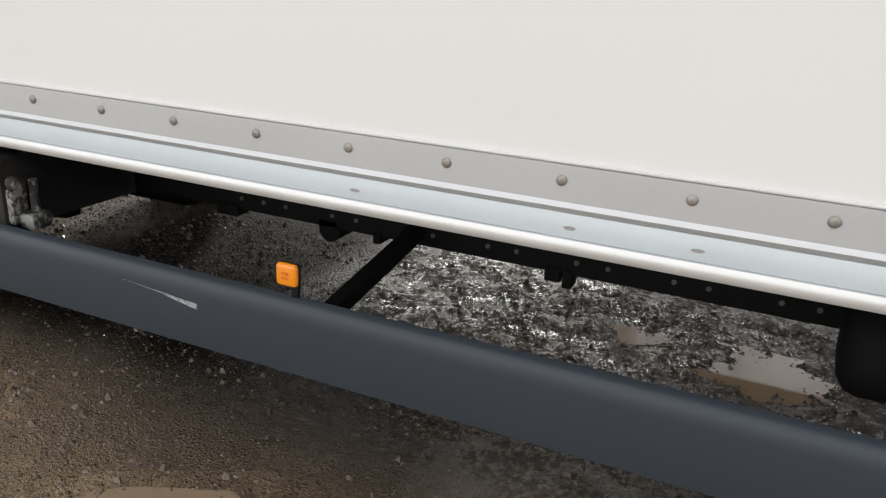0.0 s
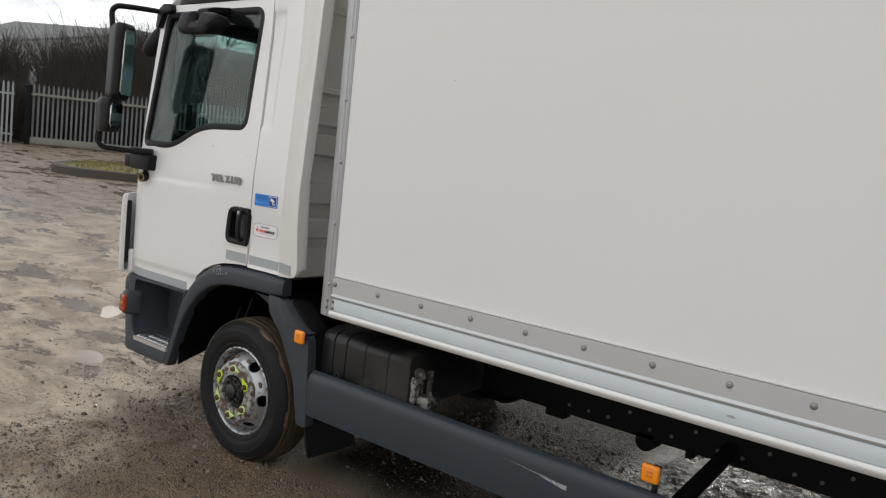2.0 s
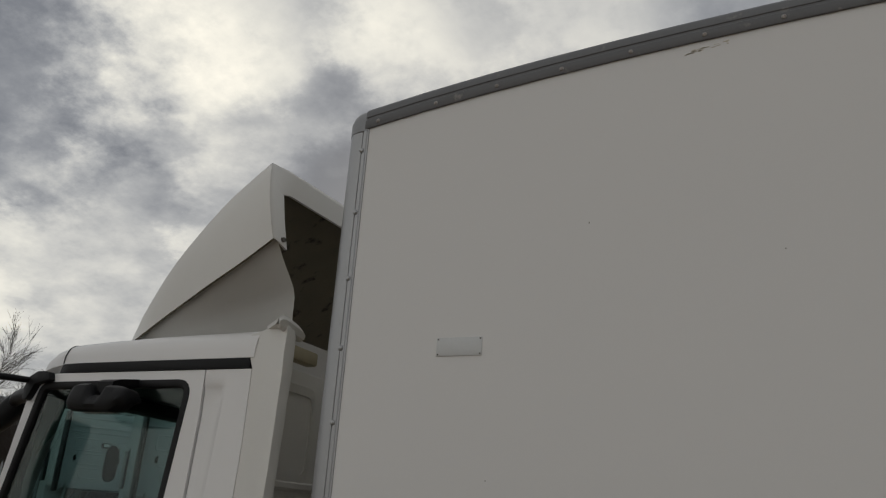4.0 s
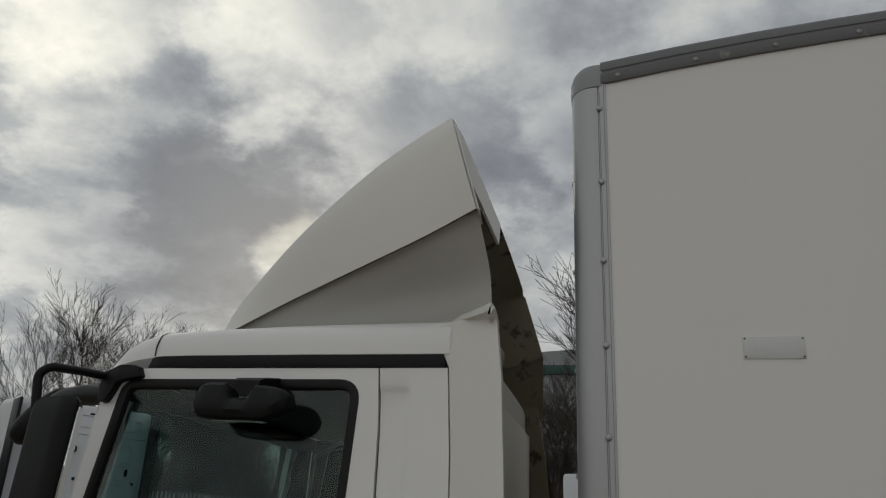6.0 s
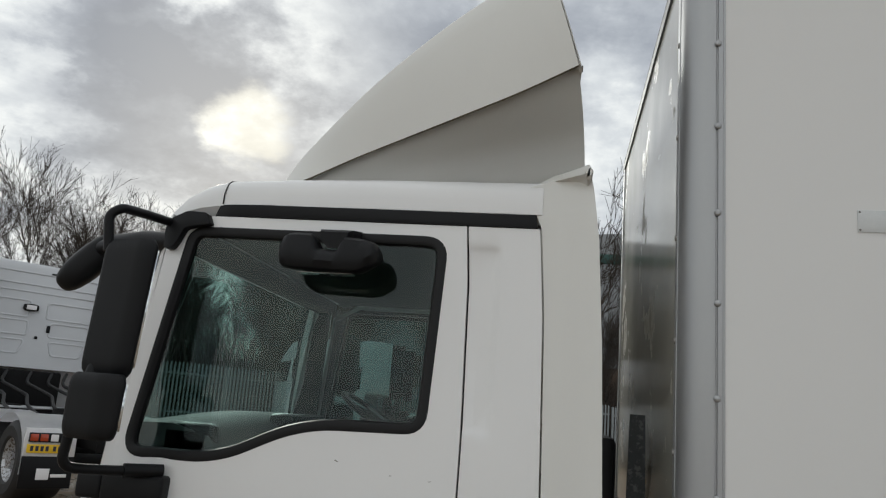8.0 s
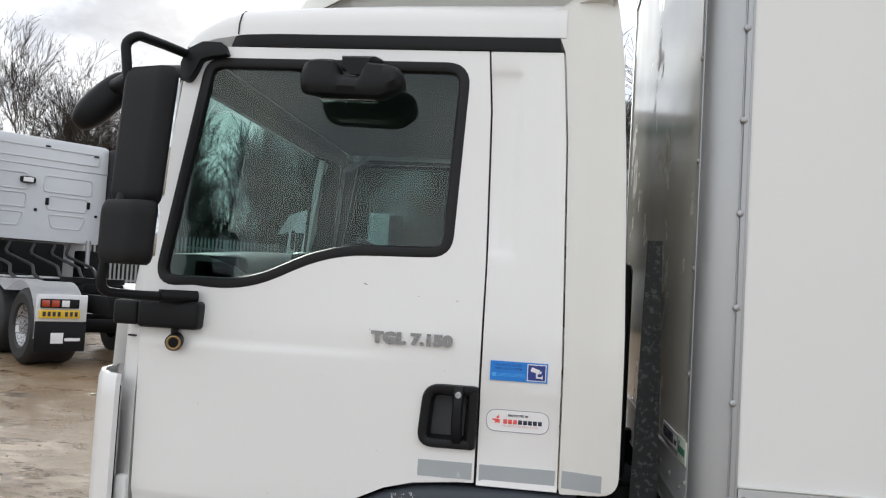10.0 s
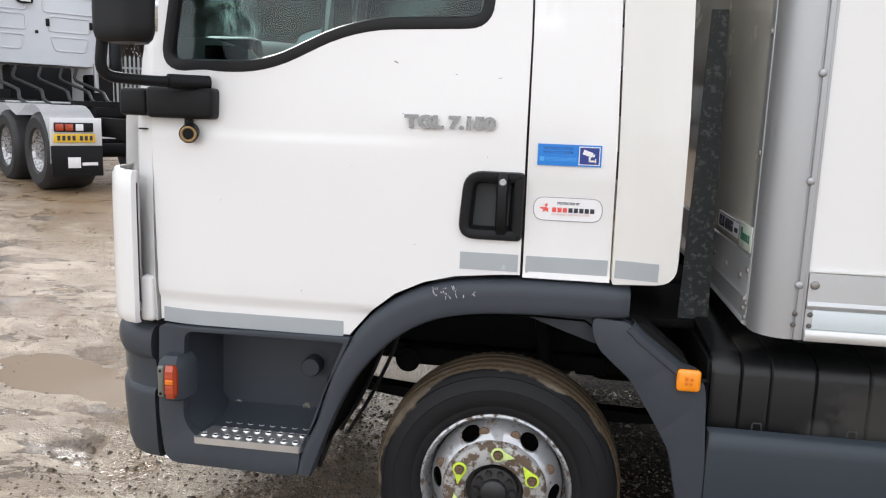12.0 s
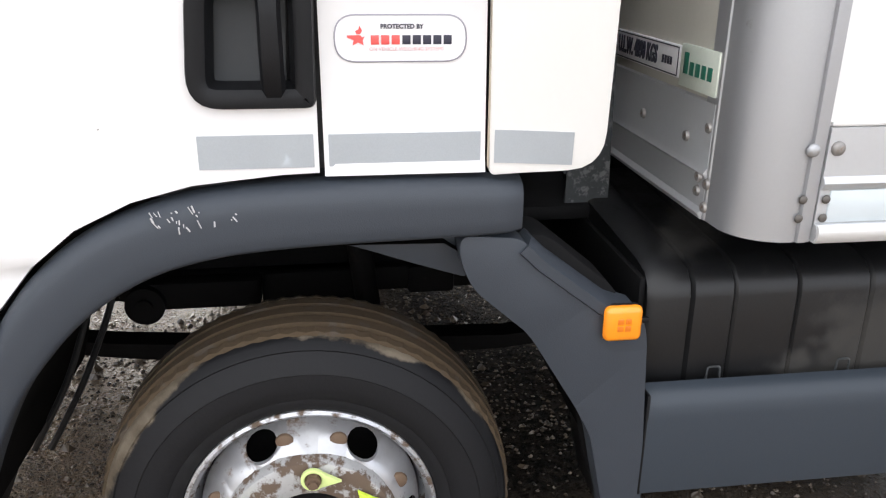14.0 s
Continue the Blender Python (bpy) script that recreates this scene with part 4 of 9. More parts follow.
    for x, z in ((-2.274, 2.437), (-2.431, 2.384), (-2.274, 2.384)):
        again(ps, (x, BOX_Y + 0.0005, z))
    # rubbed brown smear near the roof edge, and specks
    rnd = random.Random(31)
    bm = bmesh.new()
    for k in range(26):
        t = rnd.random()
        x, z = -1.56 + 0.14 * t, 3.415 + 0.018 * t + 0.012 * rnd.random()
        w, h = 0.006 + 0.016 * rnd.random(), 0.0012 + 0.003 * rnd.random()
        add_box(bm, (-w / 2, -0.0004, -h / 2), (w / 2, 0.001, h / 2), m=Matrix.Translation((x, BOX_Y + 0.0037, z)) @ Matrix.Rotation(radians(rnd.uniform(-14, 4)), 4, "Y"))
    tagged(part("smear", bm, mat("rubbed_smear", (0.56, 0.52, 0.44), 0.5, vary=0.1), truck, "faint brown rubbed smear near the roof edge"), kind="stuff")
    bm = bmesh.new()
    for k in range(8):
        x, z, r = rnd.uniform(-2.7, 0.6), rnd.uniform(1.15, 3.3), 0.0010 + 0.0010 * rnd.random()
        add_box(bm, (x - r, BOX_Y + 0.0034, z - 1.6 * r), (x + r, BOX_Y + 0.005, z + 1.6 * r))
    tagged(part("speck", bm, M_CHIP, truck, "tiny dark specks on the panel"), kind="stuff")
    # oval drain marks in the film channel, small scuffs
    for x in (-1.02, -0.52, -0.27):
        bm = bmesh.new()
        bmesh.ops.create_cone(bm, cap_ends=True, segments=14, radius1=0.013, radius2=0.013, depth=0.003, matrix=Matrix.Translation((x, BOX_Y - 0.0045, 0.976)) @ Matrix.Rotation(radians(90), 4, "X") @ Matrix.Diagonal((1, 0.32, 1, 1)))
        part("drain_slot", bm, M_ALU, rail)
    return rail, post, frail


build_cargo_box()


def weight_plates():
    """The two stickers low on the front of the box: facing the cab (-x)."""
    def on_front(y, z):
        return Matrix.Translation((BOX_X0 + 0.0005, y, z)) @ Matrix.Rotation(radians(-90), 4, "Z") @ Matrix.Rotation(radians(90), 4, "X")
    bm = bmesh.new()
    add_box(bm, (BOX_X0 - 0.004, 1.724, 1.134), (BOX_X0 + 0.003, 2.06, 1.190), 0.001)
    a = part("weight_plate", bm, M_STICK, truck, "white unladen-weight sticker with black print")
    bm = bmesh.new()
    add_box(bm, (BOX_X0 - 0.0052, 1.728, 1.1365), (BOX_X0 - 0.0042, 2.056, 1.1385))
    add_box(bm, (BOX_X0 - 0.0052, 1.728, 1.1855), (BOX_X0 - 0.0042, 2.056, 1.1875))
    add_box(bm, (BOX_X0 - 0.0052, 1.728, 1.1385), (BOX_X0 - 0.0042, 1.730, 1.1855))
    part("print_border", bm, M_INK, a)
    flip = Matrix.Translation((-0.006, 0, 0))
    write("print", "U.L.W. 4890 KGS", 0.046, flip @ on_front(1.925, 1.162), M_INK, a, squeeze=0.62, bold=0.0012)
    bm = bmesh.new()
    for i in range(4):
        add_box(bm, (BOX_X0 - 0.0056, 1.790 - 0.012 * i, 1.153), (BOX_X0 - 0.0046, 1.798 - 0.012 * i, 1.167))
    part("maker_bar", bm, M_INK, a)
    bm = bmesh.new()
    add_box(bm, (BOX_X0 - 0.006, 1.573, 1.124), (BOX_X0 + 0.003, 1.716, 1.196), 0.002)
    b = part("builder_plate", bm, mat("pale_green_plate", (0.66, 0.71, 0.62), 0.4, vary=0.04), truck, "pale builder's sticker with a green emblem")
    bm = bmesh.new()
    for i, (w, h) in enumerate(((0.017, 0.036), (0.015, 0.022), (0.015, 0.022), (0.015, 0.022), (0.015, 0.022))):
        y = 1.690 - i * 0.023
        add_box(bm, (BOX_X0 - 0.0075, y - w / 2, 1.147), (BOX_X0 - 0.006, y + w / 2, 1.147 + h), 0.0005)
    part("emblem", bm, M_GREEN, b)


weight_plates()


# ---- cab ----
def ycab(x, z):
    y = 1.541 + 0.075 * max(0.0, z - 1.45)
    if x < -4.50:
        y += 0.9 * (-4.50 - x) ** 2
    # the door is slightly fuller below the swage line, and tucks in at its foot
    y -= 0.006 * smooth01((1.412 - z) / 0.035) * smooth01((-3.62 - x) / 0.6)
    y += 0.010 * smooth01((0.905 - z) / 0.02)
    return y


WIN = [(-4.640, 1.585), (-4.315, 1.585), (-4.055, 1.712), (-3.672, 1.722), (-3.650, 2.338), (-4.532, 2.338)]
WIN_R = [0.07, 0.10, 0.12, 0.06, 0.07, 0.05]
ARCH = [(-4.053, 0.812), (-3.985, 0.893), (-3.915, 0.950), (-3.83, 0.990), (-3.741, 1.013), (-3.609, 1.026), (-3.553, 1.028)]
CZ = (0.87, 0.885, 0.90, 0.915, 0.95, 1.05, 1.2, 1.30, 1.375, 1.385, 1.395, 1.405, 1.415, 1.45, 1.55, 1.7, 1.9, 2.1, 2.25)


def build_cab():
    # door skin with the window opening
    loop = round_poly(WIN, WIN_R, 6)
    door_out = [(-4.668, 0.812)] + ARCH + [(-3.554, 1.7), (-3.568, 2.19), (-3.584, 2.388), (-4.470, 2.388), (-4.62, 2.30), (-4.676, 1.72), (-4.682, 1.40)]
    bm = bmesh.new()
    panel(bm, door_out, [loop, round_poly([(-3.728, 1.134), (-3.562, 1.134), (-3.560, 1.312), (-3.714, 1.312)], [0.045, 0.008, 0.008, 0.045], 5)], 0.035, ycab, CZ, (-4.64, -4.6, -4.55, -4.5, -4.3, -4.1, -3.95, -3.9, -3.85, -3.8, -3.75, -3.7, -3.65, -3.6), 0.004)
    door = part("door", bm, M_WHITE, truck, "white cab door with a swage line")
    # window rubber, glass
    bm = bmesh.new()
    sweep_ring(bm, loop, [(0.010, -0.002), (0.013, 0.004), (0.008, 0.03), (-0.020, 0.03), (-0.025, 0.012), (-0.020, -0.001), (-0.007, -0.006)], ycab)
    part("window_seal", bm, M_SEAL, door, "black rubber window surround")
    bm = bmesh.new()
    panel(bm, round_poly([(x + (0.014 if x < -4.3 else -0.014 if x > -3.7 else 0), z + (0.014 if z < 2 else -0.014)) for x, z in WIN], WIN_R, 6), [], 0.004, lambda x, z: ycab(x, z) + 0.014, (1.75, 1.95, 2.15))
    pane = part("window_pane", bm, M_GLASS, door, "tinted side window glass")
    pane.visible_shadow = False
    # handle: recessed pan, grip bar, lock
    bm = bmesh.new()
    hp = round_poly([(-3.735, 1.128), (-3.556, 1.128), (-3.553, 1.318), (-3.720, 1.318)], [0.05, 0.012, 0.012, 0.05], 6)
    sweep_ring(bm, hp, [(0.003, 0.0), (0.0, -0.012), (-0.014, -0.014), (-0.026, -0.008), (-0.034, 0.025), (0.0, 0.03)], ycab)
    h = part("door_handle", bm, M_BLACK, door, "black recessed door handle")
    bm = bmesh.new()
    panel(bm, round_poly([(-3.722, 1.148), (-3.568, 1.148), (-3.565, 1.308), (-3.710, 1.308)], 0.04, 5), [], 0.004, lambda x, z: 1.585)
    part("handle_recess", bm, M_MIRR, h)
    bm = bmesh.new()
    rings = []
    for z, y, w in ((1.140, 1.530, 0.030), (1.160, 1.515, 0.034), (1.20, 1.508, 0.034), (1.26, 1.508, 0.033), (1.30, 1.514, 0.036), (1.318, 1.528, 0.036)):
        c = -3.612
        rings.append([Vector((c - w / 2, y + 0.012, z)), Vector((c - w / 2 + 0.005, y, z)), Vector((c + w / 2 - 0.005, y, z)), Vector((c + w / 2, y + 0.012, z)), Vector((c, y + 0.02, z))])
    loft(bm, rings)
    part("grip", bm, M_BLACK, h)
    bm = bmesh.new()
    spin(bm, [(0.010, 0.01), (0.010, -0.002), (0.007, -0.004), (0.0, -0.003)], (-3.611, 1.512, 1.293), 16)
    part("lock", bm, M_ALU, h, "small round lock barrel")

    # front corner: hinge pillar, A pillar
    bm = bmesh.new()
    rings = []
    for z in (0.80, 0.95, 1.2, 1.41, 1.6, 1.9, 2.1, 2.30, 2.40):
        s = max(0.0, (z - 1.5)) * 0.085
        xf = -4.686 + s * 0.7
        y = ycab(-4.686, z)
        rings.append([Vector((xf, y + 0.004, z)), Vector((xf - 0.055 + s * 0.4, y + 0.035, z)), Vector((xf - 0.105 + s * 0.9, y + 0.11, z)), Vector((xf - 0.15 + s * 1.2, y + 0.24, z)), Vector((xf - 0.10 + s, y + 0.25, z)), Vector((xf - 0.06, y + 0.12, z)), Vector((xf, y + 0.07, z))])
    loft(bm, rings)
    part("front_pillar", bm, M_WHITE, truck, "white rounded front corner pillar")
    # the far side, nearly alike
    def far(bm):
        for v in bm.verts:
            v.co.y = 2 * MID - v.co.y
    bm = bmesh.new()
    loft(bm, [[Vector((p.x, p.y, p.z)) for p in r] for r in rings])
    far(bm)
    part("front_pillar", bm, M_WHITE, truck)
    bm = bmesh.new()
    panel(bm, door_out, [loop], 0.035, ycab, (1.2, 1.6, 2.0), (-4.6, -4.5, -4.3), 0)
    far(bm)
    door2 = part("door", bm, M_WHITE, truck)
    bm = bmesh.new()
    sweep_ring(bm, loop, [(0.012, -0.003), (0.010, 0.03), (-0.022, 0.03), (-0.024, -0.002)], ycab)
    far(bm)
    part("window_seal", bm, M_SEAL, door2)
    bm = bmesh.new()
    panel(bm, loop, [], 0.004, lambda x, z: ycab(x, z) + 0.014, (1.75, 1.95, 2.15))
    far(bm)
    pane = part("window_pane", bm, M_SCREEN, door2)
    pane.visible_shadow = False
    # front panel, windscreen
    bm = bmesh.new()
    rows = []
    for z, x in ((0.75, -4.93), (1.1, -4.97), (1.42, -4.96), (1.50, -4.95)):
        rows.append([Vector((x + 0.10 * abs((y - MID) / 0.95) ** 3, y, z)) for y in np.linspace(1.72, 3.66, 15)])
    vs = loft(bm, rows, closed=False, caps=False)
    bmesh.ops.solidify(bm, geom=bm.faces[:], thickness=0.03)
    part("front_grille_panel", bm, M_WHITE, truck)
    bm = bmesh.new()
    rows = []
    for z, x in ((1.50, -4.945), (1.75, -4.90), (2.0, -4.83), (2.2, -4.76), (2.36, -4.70)):
        rows.append([Vector((x + 0.13 * abs((y - MID) / 0.95) ** 3, y, z)) for y in np.linspace(1.80, 3.58, 15)])
    loft(bm, rows, closed=False, caps=False)
    bmesh.ops.solidify(bm, geom=bm.faces[:], thickness=0.005)
    ws = part("windscreen", bm, M_SCREEN, truck)
    ws.visible_shadow = False

    # rear quarter panel with its shallow pressed recess
    def yq(x, z):
        y = ycab(x, z)
        inside = smooth01((-3.462 - x) / 0.014) * smooth01((z - 1.72) / 0.03) * smooth01((2.33 - z) / 0.03)
        y += 0.011 * inside
        # the lower third steps in a little below the sticker
        y += 0.006 * smooth01((1.30 - z) / 0.02) * smooth01((z - 1.02) / 0.02)
        return y
    q_out = [(-3.545, 1.022), (-3.300, 1.022), (-3.304, 1.4), (-3.312, 1.7), (-3.324, 2.1), (-3.345, 2.388), (-3.578, 2.388), (-3.562, 2.19), (-3.548, 1.7)]
    bm = bmesh.new()
    panel(bm, q_out, [], 0.03, yq, (1.05, 1.1, 1.28, 1.30, 1.5, 1.70, 1.72, 1.735, 1.75, 2.0, 2.2, 2.30, 2.315, 2.33), (-3.535, -3.525, -3.515, -3.49, -3.478, -3.466, -3.455, -3.35), 0.003)
    quarter = part("rear_quarter_panel", bm, M_WHITE, truck, "white panel behind the door")
    bm = bmesh.new()
    panel(bm, [(-3.56, 1.03), (-3.54, 1.03), (-3.545, 1.7), (-3.558, 2.19), (-3.574, 2.385), (-3.592, 2.385), (-3.577, 2.19), (-3.562, 1.7)], [], 0.01, lambda x, z: ycab(x, z) + 0.022, (1.5, 1.9, 2.1))
    part("door_gap_seal", bm, M_GAP, truck)
    bm = bmesh.new()
    panel(bm, q_out, [], 0.03, ycab, (1.5, 2.0), (), 0)
    far(bm)
    part("rear_quarter_panel", bm, M_WHITE, truck)

    # roof: rounded front and cant, black gutter strip
    def roof_ring(x, z_edge, z_top, y_in):
        h = z_top - z_edge
        half = [(0.0, 0.0), (0.003, 0.30), (0.010, 0.52), (0.022, 0.68), (0.042, 0.79), (0.075, 0.86), (0.14, 0.91), (0.30, 0.96), (0.60, 0.99)]
        pts = [Vector((x, y_in + o, z_edge + h * f)) for o, f in half]
        pts.append(Vector((x, MID, z_top)))
        pts += [Vector((p.x, 2 * MID - p.y, p.z)) for p in pts[-2::-1]]
        pts += [Vector((x, 2 * MID - y_in - 0.03, z_edge - 0.03)), Vector((x, y_in + 0.03, z_edge - 0.03))]
        return pts
    bm = bmesh.new()
    loft(bm, [roof_ring(-4.735, 2.355, 2.370, 1.84), roof_ring(-4.71, 2.375, 2.405, 1.76), roof_ring(-4.665, 2.395, 2.450, 1.705), roof_ring(-4.60, 2.412, 2.498, 1.662), roof_ring(-4.53, 2.424, 2.532, 1.640), roof_ring(-4.44, 2.432, 2.556, 1.624), roof_ring(-4.2, 2.435, 2.568, 1.614), roof_ring(-3.9, 2.436, 2.578, 1.610), roof_ring(-3.34, 2.436, 2.585, 1.608)])
    roof = part("roof", bm, M_WHITE, truck, "white cab roof with rounded front")
    bm = bmesh.new()
    panel(bm, [(-4.472, 2.390), (-3.352, 2.390), (-3.358, 2.434), (-4.452, 2.434)], [], 0.03, lambda x, z: 1.606 + (0.9 * (-4.30 - x) ** 2 if x < -4.3 else 0), (), (-4.4, -4.3, -4, -3.7), 0.004)
    part("gutter_strip", bm, M_BLACK, roof, "black rubber gutter strip")
    bm = bmesh.new()
    add_tube(bm, [(-4.442, 1.6225, 2.436), (-4.442, 1.6235, 2.47), (-4.44, 1.632, 2.496), (-4.44, 1.6435, 2.515), (-4.438, 1.664, 2.529), (-4.437, 1.70, 2.5385), (-4.436, 1.765, 2.545), (-4.436, 1.92, 2.551)], 0.0025, 6)
    part("roof_seam", bm, M_GAP, roof)

    # cab back wall with pressed ribs
    bm = bmesh.new()
    add_box(bm, (-3.345, 1.62, 1.0), (-3.315, 2 * MID - 1.62, 2.44), 0.01)
    back = part("cab_back_wall", bm, M_CREAM, truck, "cream ribbed rear wall of the cab")
    for z, h in ((1.085, 0.075), (1.255, 0.045), (1.437, 0.050), (1.680, 0.050), (1.825, 0.045), (1.950, 0.012)):
        bm = bmesh.new()
        rings = [[Vector((-3.316, y, z - h - 0.012)), Vector((-3.284, y, z - h)), Vector((-3.284, y, z + h - 0.004)), Vector((-3.316, y, z + h + 0.006))] for y in (1.64, 1.68, 2.6)]
        rings[0] = [Vector((v.x * 0.6 + -3.316 * 0.4, v.y, v.z)) for v in rings[0]]
        loft(bm, rings)
        part("rib", bm, M_CREAM, back)
    bm = bmesh.new()
    panel(bm, round_poly([(1.66, 1.965), (2.05, 1.965), (2.05, 2.375), (1.66, 2.375)], 0.05, 5), [round_poly([(1.70, 2.0), (2.03, 2.0), (2.03, 2.335), (1.70, 2.335)], 0.04, 5)], 0.012, lambda x, z: 0.0)
    for v in bm.verts:
        v.co = Vector((-3.316 + (0.012 - v.co.y) - 0.012 + 0.0, v.co.x, v.co.z)) + Vector((0.008, 0, 0))
    part("pressed_frame", bm, M_CREAM, back)
    # ceiling liner, floor, far trim, dashboard, wheel, seats
    bm = bmesh.new()
    add_box(bm, (-4.62, 1.66, 2.385), (-3.36, 2 * MID - 1.66, 2.40))
    part("headliner", bm, M_LINER, truck, "grey headliner")
    # dark linings of doors, pillars and header
    inner = [(-4.64, 1.02), (-3.60, 1.05), (-3.575, 1.7), (-3.60, 2.36), (-4.46, 2.36), (-4.60, 2.28), (-4.65, 1.72)]
    for side in (False, True):
        bm = bmesh.new()
        panel(bm, inner, [loop], 0.012, lambda x, z: ycab(x, z) + 0.037, (1.5, 1.9, 2.1), (), 0)
        if side:
            far(bm)
        part("door_lining", bm, M_CABIN, door2 if side else door)
        bm = bmesh.new()
        loft(bm, [[Vector((xf + a + 0.012, y + b, z)) for a, b in ((0.0, 0.055), (0.0, 0.075), (-0.060, 0.125), (-0.10, 0.25), (-0.115, 0.25), (-0.075, 0.125))] for z, xf, y in ((zz, -4.686 + max(0.0, zz - 1.5) * 0.06, ycab(-4.686, zz)) for zz in (1.35, 1.6, 1.9, 2.1, 2.3, 2.39))])
        if side:
            far(bm)
        part("pillar_trim", bm, M_CABIN, truck)
    bm = bmesh.new()
    add_box(bm, (-4.70, 1.72, 2.31), (-4.58, 2 * MID - 1.72, 2.384), 0.02)
    part("header_trim", bm, M_CABIN, truck)
    bm = bmesh.new()
    add_box(bm, (-4.70, 1.60, 0.98), (-3.36, 2 * MID - 1.60, 1.0))
    part("cab_floor", bm, M_CABIN, truck)
    bm = bmesh.new()
    add_box(bm, (-3.375, 1.63, 1.0), (-3.352, 2 * MID - 1.63, 2.385))
    part("back_lining", bm, M_LINER, truck)
    bm = bmesh.new()
    rings = []
    for y in np.linspace(1.70, 2 * MID - 1.70, 12):
        b = 0.03 * math.cos((y - MID) * 2.4)
        rings.append([Vector((-4.76, y, 1.1)), Vector((-4.77, y, 1.66 + b)), Vector((-4.70, y, 1.70 + b)), Vector((-4.55, y, 1.705 + b)), Vector((-4.42, y, 1.67 + b)), Vector((-4.36, y, 1.60 + b)), Vector((-4.35, y, 1.45)), Vector((-4.45, y, 1.1))])
    loft(bm, rings)
    dash = part("dashboard", bm, M_DASH, truck, "grey moulded dashboard")
    bm = bmesh.new()
    add_box(bm, (-4.60, 1.70, 1.55), (-4.40, 1.78, 1.69), 0.03)
    part("vent_pod", bm, M_BLACK, dash)
    bm = bmesh.new()
    add_box(bm, (-4.46, 2.35, 1.60), (-4.34, 2.85, 1.735), 0.03)
    part("vent_pod", bm, M_BLACK, dash)
    # steering wheel is on the right-hand (far) side in this market
    wy = 2 * MID - 2.12
    bm = bmesh.new()
    tilt = Matrix.Translation((-4.20, wy, 1.74)) @ Matrix.Rotation(radians(-58), 4, "Y")
    ring = [tilt @ Vector((0, 0.21 * math.cos(a), 0.21 * math.sin(a))) for a in np.linspace(0, 2 * math.pi, 33)]
    add_tube(bm, ring, 0.014, 8)
    for a in (0.5, 2.6, 4.7):
        add_tube(bm, [tilt @ Vector((0, 0, 0)), tilt @ Vector((0, 0.2 * math.cos(a), 0.2 * math.sin(a)))], 0.014, 6)
    add_cyl(bm, tilt @ Vector((0.02, 0, 0)), tilt @ Vector((-0.05, 0, 0)), 0.06, 0.07, 16)
    part("steering_wheel", bm, M_BLACK, truck, "black three-spoke steering wheel")
    for y0, name in ((1.86, "passenger_seat"), (wy - 0.24, "driver_seat")):
        bm = bmesh.new()
        add_box(bm, (-4.10, y0, 1.15), (-3.62, y0 + 0.48, 1.36), 0.05, 3)
        s = part(name, bm, M_CABIN, truck, "dark grey cloth cab seat")
        bm = bmesh.new()
        add_box(bm, (-0.07, 0, 0), (0.07, 0.46, 0.62), 0.05, 3, Matrix.Translation((-3.62, y0 + 0.01, 1.30)) @ Matrix.Rotation(radians(12), 4, "Y"))
        part("backrest", bm, M_CABIN, s)
        bm = bmesh.new()
        add_box(bm, (-0.05, 0, 0), (0.05, 0.26, 0.20), 0.04, 3, Matrix.Translation((-3.50, y0 + 0.11, 1.95)) @ Matrix.Rotation(radians(10), 4, "Y"))
        part("headrest", bm, M_CABIN, s)
    return door, quarter, back


DOOR, QUARTER = build_cab()[:2]


